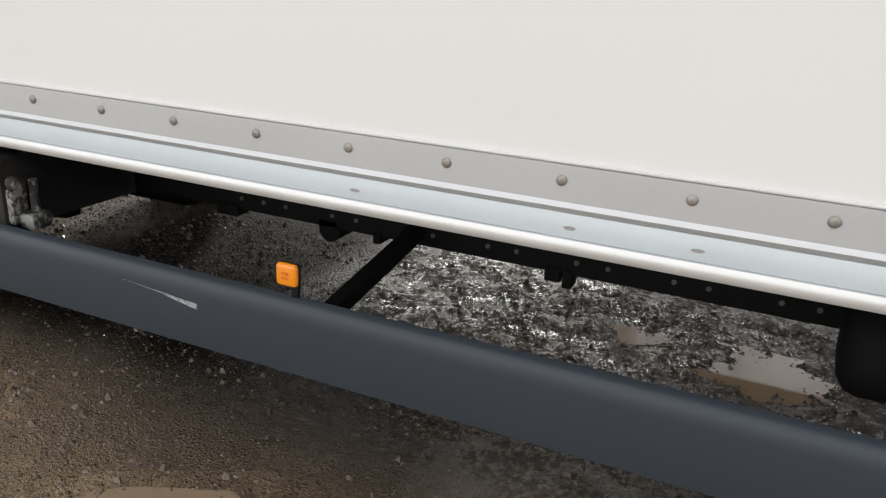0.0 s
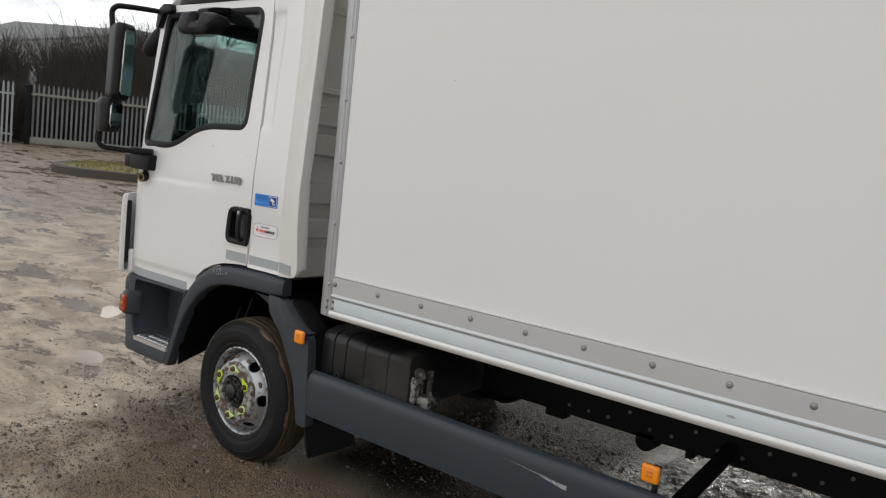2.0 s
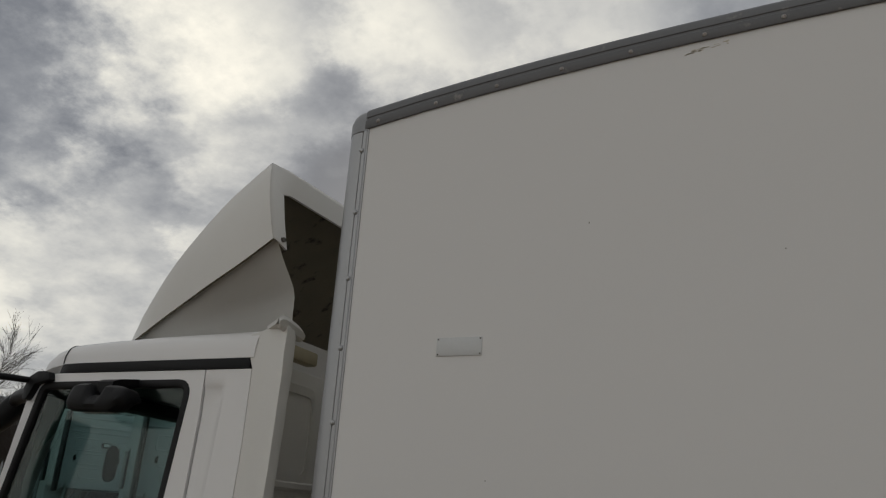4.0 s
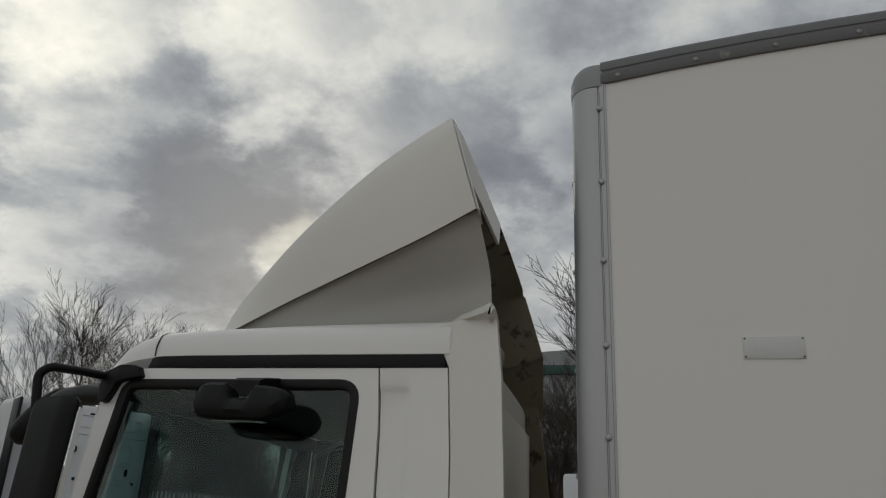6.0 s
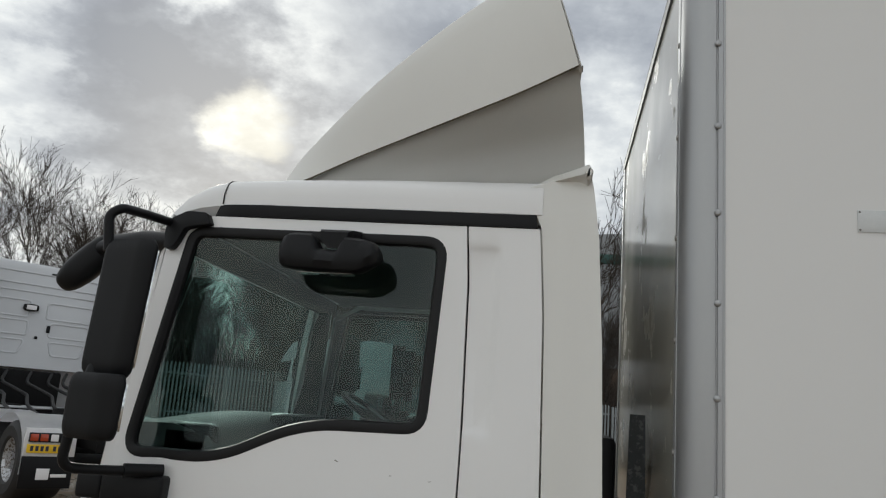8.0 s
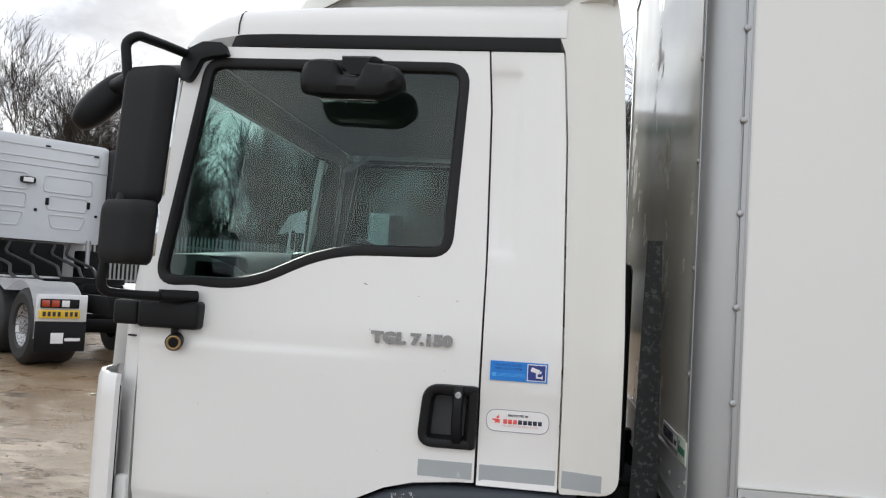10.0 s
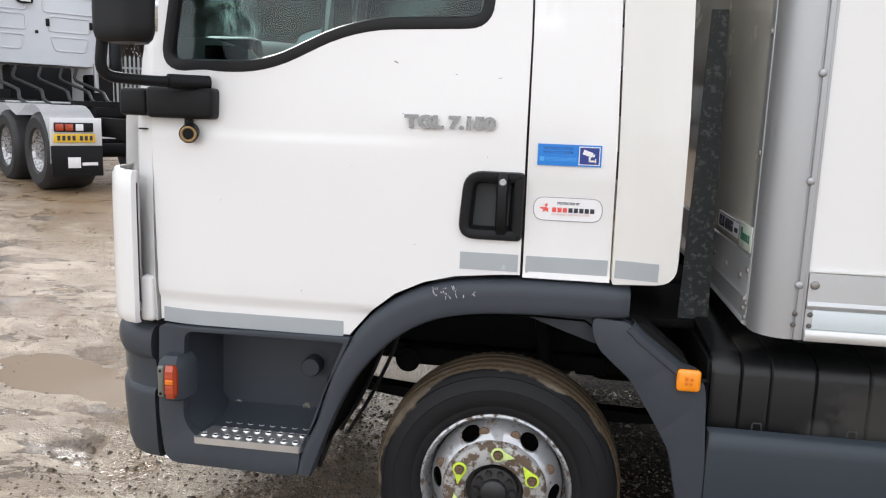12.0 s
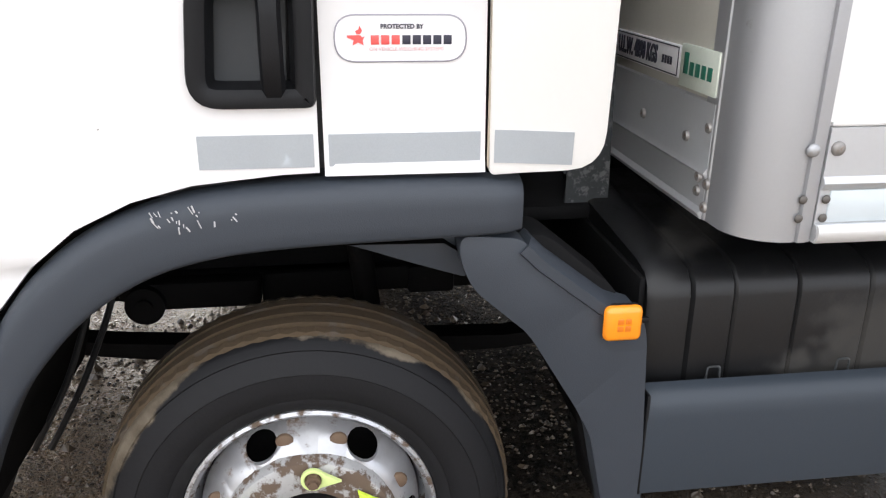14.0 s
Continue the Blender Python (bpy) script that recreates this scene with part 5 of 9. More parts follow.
def build_fairings():
    # side fairing: a curved moulded strip that stands proud of the cab back
    def yf(x, z):
        u = (x + 3.30) / 0.16
        y = ycab(-3.32, z) - 0.004 - 0.030 * smooth01(u * 1.0) * smooth01((z - 0.9) / 0.5) * (1 - 0.4 * smooth01((z - 1.6) / 1.0)) - 0.022 * smooth01(u)
        if z > 2.44:
            y += (z - 2.44) * 0.10
        return y
    out = [(-3.294, 1.018), (-3.122, 1.034), (-3.126, 1.5), (-3.140, 2.0), (-3.158, 2.35), (-3.178, 2.52), (-3.192, 2.592), (-3.235, 2.586), (-3.300, 2.562), (-3.388, 2.533), (-3.362, 2.44), (-3.338, 2.385), (-3.318, 2.1), (-3.306, 1.7), (-3.298, 1.4)]
    rad = [0.01, 0.055, 0.02, 0.02, 0.02, 0.02, 0.022, 0.02, 0.02, 0.01, 0.01, 0.01, 0.01, 0.01, 0.01]
    bm = bmesh.new()
    panel(bm, round_poly(out, rad, 5), [], 0.020, yf, (1.1, 1.2, 1.3, 1.45, 1.6, 1.8, 2.0, 2.2, 2.35, 2.44, 2.5, 2.55), (-3.28, -3.25, -3.22, -3.19, -3.16, -3.14), 0.006)
    f = part("side_fairing", bm, M_CREAM, truck, "cream moulded side fairing behind the cab")
    # its returned rear flange
    bm = bmesh.new()
    rings = []
    for z, x, w in ((1.075, -3.122, 0.060), (1.5, -3.126, 0.062), (2.0, -3.140, 0.066), (2.35, -3.158, 0.072), (2.52, -3.178, 0.072), (2.575, -3.189, 0.05)):
        y = yf(x, z)
        rings.append([Vector((x - 0.018, y + 0.006, z)), Vector((x - 0.004, y + 0.006, z)), Vector((x, y + 0.016, z)), Vector((x - 0.004, y + w, z)), Vector((x - 0.022, y + w, z))])
    loft(bm, rings)
    part("flange", bm, M_CREAM, f)
    # the top turns inwards as a rounded hook over the roof edge
    bm = bmesh.new()
    rings = []
    for y, z, h, xo, fx in ((1.550, 2.566, 0.014, -0.004, 0.10), (1.560, 2.568, 0.026, -0.002, 0.14), (1.585, 2.570, 0.034, 0.0, 0.30), (1.64, 2.564, 0.034, -0.002, 0.75), (1.70, 2.556, 0.032, -0.006, 1.0), (1.735, 2.550, 0.028, -0.010, 1.0), (1.75, 2.548, 0.016, -0.014, 0.9)):
        prof = [(-0.014, -1.0), (0.0, -0.6), (0.004, 0.3), (-0.008, 0.9), (-0.04, 1.0), (-0.10, 0.75), (-0.17, 0.3), (-0.17, -0.2), (-0.10, -0.3), (-0.04, -0.8)]
        rings.append([Vector((-3.187 + xo + a * (fx if a < -0.02 else 1.0), y, z + h * b)) for a, b in prof])
    loft(bm, rings)
    part("hook", bm, M_CREAM, f)
    # bolts and a torn foam block under the hook
    bm = bmesh.new()
    add_box(bm, (-3.25, 1.66, 2.44), (-3.19, 1.86, 2.50), 0.012, 2, Matrix.Translation((0, 0, 0)))
    part("foam_block", bm, mat("yellowed_foam", (0.42, 0.38, 0.27), 0.9, vary=0.2, scale=20, bump=0.4, bscale=80), f, "torn yellowed foam block")
    for z in (2.49, 2.455):
        bm = bmesh.new()
        add_cyl(bm, (-3.20, 1.628, z), (-3.188, 1.628, z), 0.012, n=12)
        part("bolt", bm, M_CHASSIS, f)
    bm = bmesh.new()
    rings = []
    for z, x in ((1.075, -3.17), (1.5, -3.18), (2.0, -3.20), (2.3, -3.225), (2.60, -3.265)):
        y = 2 * MID - yf(x, z)
        rings.append([Vector((x, y, z)), Vector((x - 0.18, y, z)), Vector((x - 0.18, y - 0.02, z)), Vector((x, y - 0.02, z))])
    loft(bm, rings)
    # the dark shell colour stands in for the far fairing's backlit shade
    part("side_fairing", bm, M_INNER, truck, "unpainted inner face of the far side fairing, in a dark colour for its backlit shade")

    # roof deflector: an upper shell that laps over a lower skirt, open at the back
    crest = [(-4.352, 1.930, 2.600), (-4.285, 1.878, 2.668), (-4.200, 1.825, 2.738), (-4.0, 1.737, 2.907), (-3.81, 1.680, 3.053), (-3.63, 1.632, 3.173), (-3.476, 1.598, 3.256), (-3.358, 1.562, 3.302)]
    seam = [(-4.335, 1.900, 2.580), (-4.270, 1.835, 2.581), (-4.20, 1.808, 2.601), (-4.02, 1.745, 2.660), (-3.83, 1.675, 2.714), (-3.63, 1.602, 2.770), (-3.43, 1.546, 2.836), (-3.245, 1.500, 2.911)]

    def fine(pts, n=5):
        """A smooth run through the points."""
        pts, out = [Vector(p) for p in pts], []
        for i in range(len(pts) - 1):
            a, b, c, d = pts[max(i - 1, 0)], pts[i], pts[i + 1], pts[min(i + 2, len(pts) - 1)]
            for k in range(n):
                t = k / n
                out.append(0.5 * (2 * b + (c - a) * t + (2 * a - 5 * b + 4 * c - d) * t * t + (3 * b - a - 3 * c + d) * t ** 3))
        return out + [pts[-1]]
    crest, seam = fine(crest), fine(seam)
    last = len(crest) - 1
    bm = bmesh.new()
    rows = []
    for i in range(last + 1):
        c, s = crest[i], seam[i]
        row = []
        for k in range(6):
            t = k / 5
            p = s.lerp(c, t)
            p.y -= 0.020 * math.sin(math.pi * t) * (i / last)
            row.append(p)
        # over the top towards the middle, rounded at the crest
        top_z = c.z + 0.05
        row.append(Vector((c.x - 0.006, c.y + 0.012, c.z + 0.007)))
        row.append(Vector((c.x - 0.010, c.y + 0.03, c.z + 0.012)))
        for u in (0.12, 0.3, 0.6, 1.0):
            y = c.y + (MID - c.y) * u
            row.append(Vector((c.x - 0.05 * u * (1 - i / last), y, c.z + 0.012 + (top_z - c.z) * math.sin(u * math.pi / 2))))
        row += [Vector((p.x, 2 * MID - p.y, p.z)) for p in row[-2::-1]]
        rows.append(row)
    loft(bm, rows, closed=False, caps=False)
    bmesh.ops.recalc_face_normals(bm, faces=bm.faces)
    bmesh.ops.solidify(bm, geom=bm.faces[:], thickness=0.012)
    bmesh.ops.recalc_face_normals(bm, faces=bm.faces)
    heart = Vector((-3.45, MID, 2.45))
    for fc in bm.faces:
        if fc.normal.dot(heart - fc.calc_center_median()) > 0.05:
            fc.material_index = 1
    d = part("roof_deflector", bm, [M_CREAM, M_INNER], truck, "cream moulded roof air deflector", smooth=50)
    # lower skirt, set in from the shell: hollow under the lap, then flaring out to its foot
    bm = bmesh.new()
    rows = []
    for i in range(last + 1):
        s = seam[i] + Vector((-0.004, 0.026, 0.022))
        e = smooth01((s.x + 4.05) / 0.75)
        foot = Vector((s.x + 0.040 * e, s.y + 0.022 + 0.150 * e, 2.545))
        row = []
        for k in range(11):
            t = k / 10
            p = s.lerp(foot, t)
            p.x += 0.012 * e * math.sin(math.pi * t)
            hollow = math.exp(-((t - 0.52) / 0.20) ** 2) - 0.55 * math.exp(-((t - 0.92) / 0.16) ** 2)
            p.y += 0.036 * e * hollow
            row.append(p)
        rows.append(row)
    loft(bm, rows, closed=False, caps=False)
    bmesh.ops.solidify(bm, geom=bm.faces[:], thickness=-0.010)
    part("skirt", bm, M_CREAM, d, "cream lower deflector skirt", smooth=50)
    bm = bmesh.new()
    rows = [[Vector((p.x, 2 * MID - p.y, p.z)) for p in (q + Vector((0, 0.03, 0.02)), Vector((q.x, q.y + 0.06, 2.545)))] for q in seam]
    loft(bm, rows, closed=False, caps=False)
    bmesh.ops.solidify(bm, geom=bm.faces[:], thickness=0.010)
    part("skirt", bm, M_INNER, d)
    # folded rear edge of the shell, and a bolt
    bm = bmesh.new()
    edge = [seam[-1], seam[-1].lerp(crest[-1], 0.35) + Vector((0, -0.012, 0)), seam[-1].lerp(crest[-1], 0.7) + Vector((0, -0.012, 0)), crest[-1] + Vector((-0.002, 0.01, 0.0)), Vector((crest[-1].x, 1.72, crest[-1].z + 0.015)), Vector((crest[-1].x, 2.2, crest[-1].z + 0.035)), Vector((crest[-1].x, MID, crest[-1].z + 0.04))]
    rings = [[p + Vector((0.004, -0.002, 0.004)), p + Vector((0.012, 0.012, -0.004)), p + Vector((0.008, 0.095 if k < 4 else 0.0, -0.02 if k < 3 else -0.11)), p + Vector((-0.006, 0.095 if k < 4 else 0.0, -0.02 if k < 3 else -0.11))] for k, p in enumerate(edge)]
    loft(bm, rings)
    part("rear_flange", bm, M_CREAM, d)
    bm = bmesh.new()
    add_cyl(bm, (-3.246, 1.560, 2.925), (-3.230, 1.560, 2.925), 0.011, n=12)
    part("bolt", bm, M_SCREW, d)
    # brown grime along the joint with the cab
    bm = bmesh.new()
    zs = [1.03 + 0.05 * k for k in range(28)]
    xs = [-3.2960 - 0.016 * max(0.0, (z - 1.3) / 1.1) ** 1.6 for z in zs]
    loft(bm, [[Vector((x - 0.0012, 1.5400 + 0.075 * max(0.0, z - 1.45), z)), Vector((x + 0.0012, 1.5400 + 0.075 * max(0.0, z - 1.45), z)), Vector((x + 0.0010, 1.548 + 0.075 * max(0.0, z - 1.45), z)), Vector((x - 0.0010, 1.548 + 0.075 * max(0.0, z - 1.45), z))] for x, z in zip(xs, zs)])
    tagged(part("seam_grime", bm, M_GRIME, f, "thin brown grime line in the joint"), kind="stuff")
    return f, d


FAIRING = build_fairings()[0]


# ---- wheels ----
def front_wheel(near=True):
    cx, cz = -3.598, 0.347
    y0 = 1.592

    def place(bm):
        if not near:
            for v in bm.verts:
                v.co.y = 2 * MID - v.co.y

    # rim: rolled flange and barrel
    bm = bmesh.new()
    spin(bm, [(0.196, 0.20), (0.203, 0.075), (0.209, 0.055), (0.216, 0.040), (0.217, 0.014), (0.221, 0.004), (0.228, -0.002), (0.234, 0.001), (0.2355, 0.008), (0.231, 0.014), (0.228, 0.05), (0.220, 0.20)], (cx, y0 + 0.004, cz), 64)
    place(bm)
    w = part("front_wheel", bm, M_RIM, truck, "silver steel wheel with flaking paint and rust")

    # tyre sidewalls and shoulder
    bm = bmesh.new()
    spin(bm, [(r * (1.0 if r < 0.27 else 1.016), y) for r, y in ((0.228, 0.03), (0.233, 0.012), (0.239, 0.003), (0.252, -0.004), (0.262, -0.003), (0.266, -0.007), (0.285, -0.013), (0.310, -0.012), (0.312, -0.014), (0.330, -0.007), (0.346, 0.006), (0.349, 0.004), (0.360, 0.014), (0.3655, 0.022), (0.366, 0.03), (0.34, 0.05), (0.34, 0.17), (0.366, 0.19), (0.340, 0.215), (0.30, 0.222), (0.24, 0.205))], (cx, y0, cz), 80)
    place(bm)
    part("tyre", bm, M_TYREF if near else M_TYRE, w, "black worn tyre with pale scuffs")
    # tread: ribs and grooves with notched shoulders
    bm = bmesh.new()
    prof = [(0.345, 0.024), (0.3660, 0.0235), (0.3725, 0.030), (0.3752, 0.046), (0.366, 0.048), (0.366, 0.055), (0.3765, 0.057), (0.3775, 0.083), (0.367, 0.085), (0.367, 0.093), (0.378, 0.095), (0.378, 0.122), (0.367, 0.124), (0.367, 0.132), (0.3775, 0.134), (0.3765, 0.160), (0.366, 0.162), (0.366, 0.169), (0.375, 0.171), (0.372, 0.186), (0.366, 0.192)]
    n = 150
    rows = []
    for k in range(n):
        a = 2 * math.pi * k / n
        notch = 0.004 if k % 2 else 0.0
        rows.append([bm.verts.new((cx + (r * 1.016 - (notch if i in (1, 2, 3, 18, 19) else 0)) * math.cos(a), y0 + y, cz + (r * 1.016 - (notch if i in (1, 2, 3, 18, 19) else 0)) * math.sin(a))) for i, (r, y) in enumerate(prof)])
    for k in range(n):
        a, b = rows[k], rows[(k + 1) % n]
        for i in range(len(prof) - 1):
            bm.faces.new((a[i], a[i + 1], b[i + 1], b[i]))
    place(bm)
    part("tread", bm, M_TREAD, w, "ribbed tread caked with brown mud", smooth=30)
    if not near:
        bm = bmesh.new()
        add_cyl(bm, (cx, y0 + 0.06, cz), (cx, y0 + 0.08, cz), 0.22, n=32)
        place(bm)
        part("disc", bm, M_DISC, w)
        return w

    # dished disc with hand holes
    def ydisc(x, z):
        r = math.hypot(x - cx, z - cz)
        return y0 + 0.052 - 0.070 * smooth01((0.212 - r) / 0.055)
    circ = [(cx + 0.2045 * math.cos(a), cz + 0.2045 * math.sin(a)) for a in np.linspace(0, 2 * math.pi, 64, endpoint=False)]
    holes = [[(cx + 0.088 * math.cos(a), cz + 0.088 * math.sin(a)) for a in np.linspace(0, 2 * math.pi, 40, endpoint=False)]]
    for k in range(6):
        a0 = radians(57 + 60 * k)
        hole = []
        for a in np.linspace(0, 2 * math.pi, 18, endpoint=False):
            u, v = 0.0175 * math.cos(a), 0.032 * math.sin(a)
            r = 0.181 + u
            hole.append((cx + r * math.cos(a0 + v / 0.181), cz + r * math.sin(a0 + v / 0.181)))
        holes.append(hole)
    bm = bmesh.new()
    cuts = [0.02 * k for k in range(-10, 11)]
    panel(bm, circ, holes, 0.010, ydisc, [cz + c for c in cuts], [cx + c for c in cuts])
    part("disc", bm, M_DISC, w, "dished disc with rust patches and hand holes", smooth=50)
    bm = bmesh.new()
    spin(bm, [(0.088, -0.020), (0.092, -0.0375), (0.100, -0.0385), (0.146, -0.0385), (0.153, -0.036), (0.160, -0.022), (0.161, -0.005)], (cx, y0, cz), 64)
    part("nut_flange", bm, M_FLAKE, w, "flaking rusty nut flange", smooth=30)
    bm = bmesh.new()
    spin(bm, [(0.0, 0.11), (0.19, 0.11), (0.205, 0.10), (0.205, 0.19)], (cx, y0, cz), 40)
    part("brake_drum", bm, M_CHASSIS, w)
    # hub with its ring of bolts and cap
    hz = cz + 0.008
    bm = bmesh.new()
    spin(bm, [(0.090, 0.03), (0.090, -0.010), (0.080, -0.014), (0.072, -0.012), (0.070, -0.034), (0.046, -0.038), (0.040, -0.040), (0.038, -0.056), (0.030, -0.062), (0.0, -0.064)], (cx, y0, hz), 40)
    part("hub", bm, M_HUB, w, "greasy black hub with cap")
    bm = bmesh.new()
    add_cyl(bm, (0, 0, 0), (0, -0.014, 0), 0.0110, 0.0095, n=6)
    first = part("hub_bolt", bm, M_HUB, w, at=(cx + 0.056, y0 - 0.036, hz))
    for k in range(1, 10):
        a = 2 * math.pi * k / 10
        again(first, (cx + 0.056 * math.cos(a), y0 - 0.036, hz + 0.056 * math.sin(a)), parent=w)
    # wheel nuts with drop-shaped pointers
    bm = bmesh.new()
    add_cyl(bm, (0, 0.02, 0), (0, -0.012, 0), 0.0140, n=6)
    add_cyl(bm, (0, -0.012, 0), (0, -0.020, 0), 0.008, n=10)
    nut = part("wheel_nut", bm, M_NUT, w)
    bm = bmesh.new()
    ring = []
    for k in range(21):
        a = radians(42 + 276 * k / 20)
        ring.append((0.0215 * math.cos(a), 0.0215 * math.sin(a)))
    ring.append((0.050, 0.0))
    inner = [(0.0150 * math.cos(a), 0.0150 * math.sin(a)) for a in np.linspace(0, 2 * math.pi, 16, endpoint=False)]
    panel(bm, ring, [inner], 0.008, lambda x, z: -0.004, bevel=0.0015)
    ptr = part("nut_pointer", bm, M_LIME, w, "fluorescent yellow wheel nut pointer")
    bright = ptr.data
    pale = bright.copy()
    pale.materials.clear()
    pale.materials.append(M_LIME2)
    spots = ((86, -8), (25, 125), (-34, -135), (-93, 8), (-152, 100), (147, -95))
    for i, (ang, way) in enumerate(spots):
        a = radians(ang)
        p = Vector((cx + 0.1257 * math.cos(a), y0 - 0.050, cz + 0.004 + 0.1257 * math.sin(a)))
        for o in (nut, ptr):
            q = o if i == 0 else again(o, p, parent=w)
            q.location = p
            if o is ptr:
                q.data = pale if i in (0, 2, 3, 4) else bright
                q.rotation_euler = (0, radians(-way), 0)
    # rusty bosses pressed out between the hand holes
    bm = bmesh.new()
    spin(bm, [(0.0165, 0.004), (0.0155, -0.001), (0.009, -0.004), (0.0, -0.005)], (0, 0, 0), 14)
    boss = None
    for ang in (103, 72, 24, -32, -90, -150, 160):
        p = (cx + 0.178 * math.cos(radians(ang)), ydisc(cx + 0.178, cz) - 0.001, cz + 0.178 * math.sin(radians(ang)))
        if boss:
            again(boss, p, parent=w)
        else:
            boss = part("rust_boss", bm, M_NUT, w, "round rusty boss on the disc", at=p)
    return w


front_wheel(True)
front_wheel(False)


def rear_wheel(y0, y1):
    bm = bmesh.new()
    cx, cz = 1.05, 0.362
    spin(bm, [(0.20, 0.05), (0.24, 0.0), (0.31, -0.01), (0.36, 0.015), (0.376, 0.03), (0.376, y1 - y0 - 0.03), (0.36, y1 - y0), (0.2, y1 - y0)], (cx, y0, cz), 48)
    w = part("rear_wheel", bm, M_TYRE, truck)
    bm = bmesh.new()
    spin(bm, [(0.235, 0.0), (0.21, 0.03), (0.19, 0.10), (0.08, 0.11), (0.06, 0.03), (0.0, 0.03)], (cx, y0, cz), 40)
    part("disc", bm, M_DISC, w)


rear_wheel(1.50, 1.98)
rear_wheel(2 * MID - 1.98, 2 * MID - 1.50)


# ---- wheel arch, step, bumper ----
def front_mouldings():
    outer = [(-3.240, 1.010), (-3.392, 1.016), (-3.609, 1.012), (-3.741, 0.999), (-3.83, 0.976), (-3.906, 0.941), (-3.983, 0.883), (-4.040, 0.815), (-4.088, 0.73), (-4.120, 0.64), (-4.150, 0.53), (-4.195, 0.445), (-4.215, 0.36)]
    inner = [(-3.240, 0.926), (-3.343, 0.920), (-3.605, 0.913), (-3.739, 0.896), (-3.829, 0.866), (-3.921, 0.806), (-3.999, 0.720), (-4.050, 0.645), (-4.102, 0.530), (-4.134, 0.44), (-4.165, 0.356)]

    def glide(pts, n):
        """Evenly spaced points on a soft curve through the given ones."""
        q = [Vector(pts[0])] + [Vector(p) for p in pts] + [Vector(pts[-1])]
        fine = []
        for k in range(1, len(q) - 2):
            for t in np.linspace(0, 1, 12, endpoint=False):
                p0, p1, p2, p3 = q[k - 1:k + 3]
                fine.append(0.5 * (2 * p1 + (p2 - p0) * t + (2 * p0 - 5 * p1 + 4 * p2 - p3) * t ** 2 + (3 * p1 - p0 - 3 * p2 + p3) * t ** 3))
        fine.append(q[-1])
        for _ in range(30):
            fine = fine[:1] + [(a + 2 * b + c) / 4 for a, b, c in zip(fine, fine[1:], fine[2:])] + fine[-1:]
        run = [0.0]
        for a, b in zip(fine, fine[1:]):
            run.append(run[-1] + (b - a).length)
        at = np.linspace(0, run[-1], n)
        return list(zip(np.interp(at, run, [p.x for p in fine]), np.interp(at, run, [p.y for p in fine])))

    def ya(x, z):
        r = math.hypot(min(0.0, x + 3.60), (z - 0.36) * 0.93)
        return 1.517 + 2.4 * max(0.0, r - 0.575) ** 1.4
    bm = bmesh.new()
    section = [(0.0, 0.058), (0.0, 0.040), (0.03, 0.026), (0.09, 0.013), (0.18, 0.005), (0.30, 0.001), (0.45, 0.0), (0.70, 0.0), (0.90, 0.001), (0.955, 0.004), (0.985, 0.010), (1.0, 0.020), (1.0, 0.058)]
    rings = []
    stations = list(zip(glide(outer, 72), glide(inner, 72)))
    for k, ((x0, z0), (x1, z1)) in enumerate(stations):
        lead = 0.012 * (1 - min(1.0, k / 2.0)) ** 2
        rings.append([Vector((x0 + (x1 - x0) * u, 1.517 + d + lead, z0 + (z1 - z0) * u)) for u, d in section])
    loft(bm, rings)
    a = part("wheel_arch", bm, M_GREY, truck, "blue-grey plastic wheel arch with scuffs")
    # pale scuffs near the crown of the arch
    rnd = random.Random(4)
    bm = bmesh.new()
    for k in range(26):
        x = -3.80 + 0.13 * rnd.random()
        z = 0.978 + 0.25 * (x + 3.80) * 0.6 - 0.035 * rnd.random()
        w, h = 0.0005 + 0.0007 * rnd.random() ** 2, 0.001 + 0.0060 * rnd.random() ** 2
        add_box(bm, (-w, -0.0006, -h), (w, 0.0006, h), m=Matrix.Translation((x, min(ya(x, z), 1.519) - 0.0006, z)) @ Matrix.Rotation(radians(-45 + 50 * rnd.random()), 4, "Y"))
    tagged(part("scuff", bm, mat("scuffed_pale_plastic", (0.50, 0.50, 0.50), 0.7), a), kind="stuff")
    # liner of the arch
    bm = bmesh.new()
    inner = [(-4.13, 0.44), (-4.10, 0.55), (-4.03, 0.68), (-3.93, 0.80), (-3.80, 0.875), (-3.60, 0.905), (-3.36, 0.90), (-3.24, 0.82), (-3.13, 0.70), (-3.06, 0.52), (-3.04, 0.40)]
    rows = [[Vector((x, y, z)) for x, z in inner] for y in (1.56, 1.80, 2.12)]
    loft(bm, rows, closed=False, caps=False)
    bmesh.ops.solidify(bm, geom=bm.faces[:], thickness=0.008)
    part("arch_liner", bm, M_CHASSIS, truck, "black wheel arch liner")
    # rear leg of the arch
    leg = [(-3.340, 0.922), (-3.238, 0.914), (-3.214, 0.882), (-3.094, 0.790), (-3.026, 0.768), (-3.014, 0.729), (-2.988, 0.336), (-3.056, 0.337), (-3.100, 0.54), (-3.132, 0.60), (-3.222, 0.747), (-3.318, 0.832), (-3.338, 0.88)]
    bm = bmesh.new()
    panel(bm, round_poly(leg, 0.022, 4), [], 0.05, lambda x, z: 1.523 + 0.06 * max(0, z - 0.80), (0.5, 0.6, 0.7, 0.8), (), 0.012)
    lg = part("arch_rear_leg", bm, M_GREY, truck, "blue-grey rear leg of the wheel arch")
    # raised rib that follows the outer edge, and the dark inside of the leg
    bm = bmesh.new()
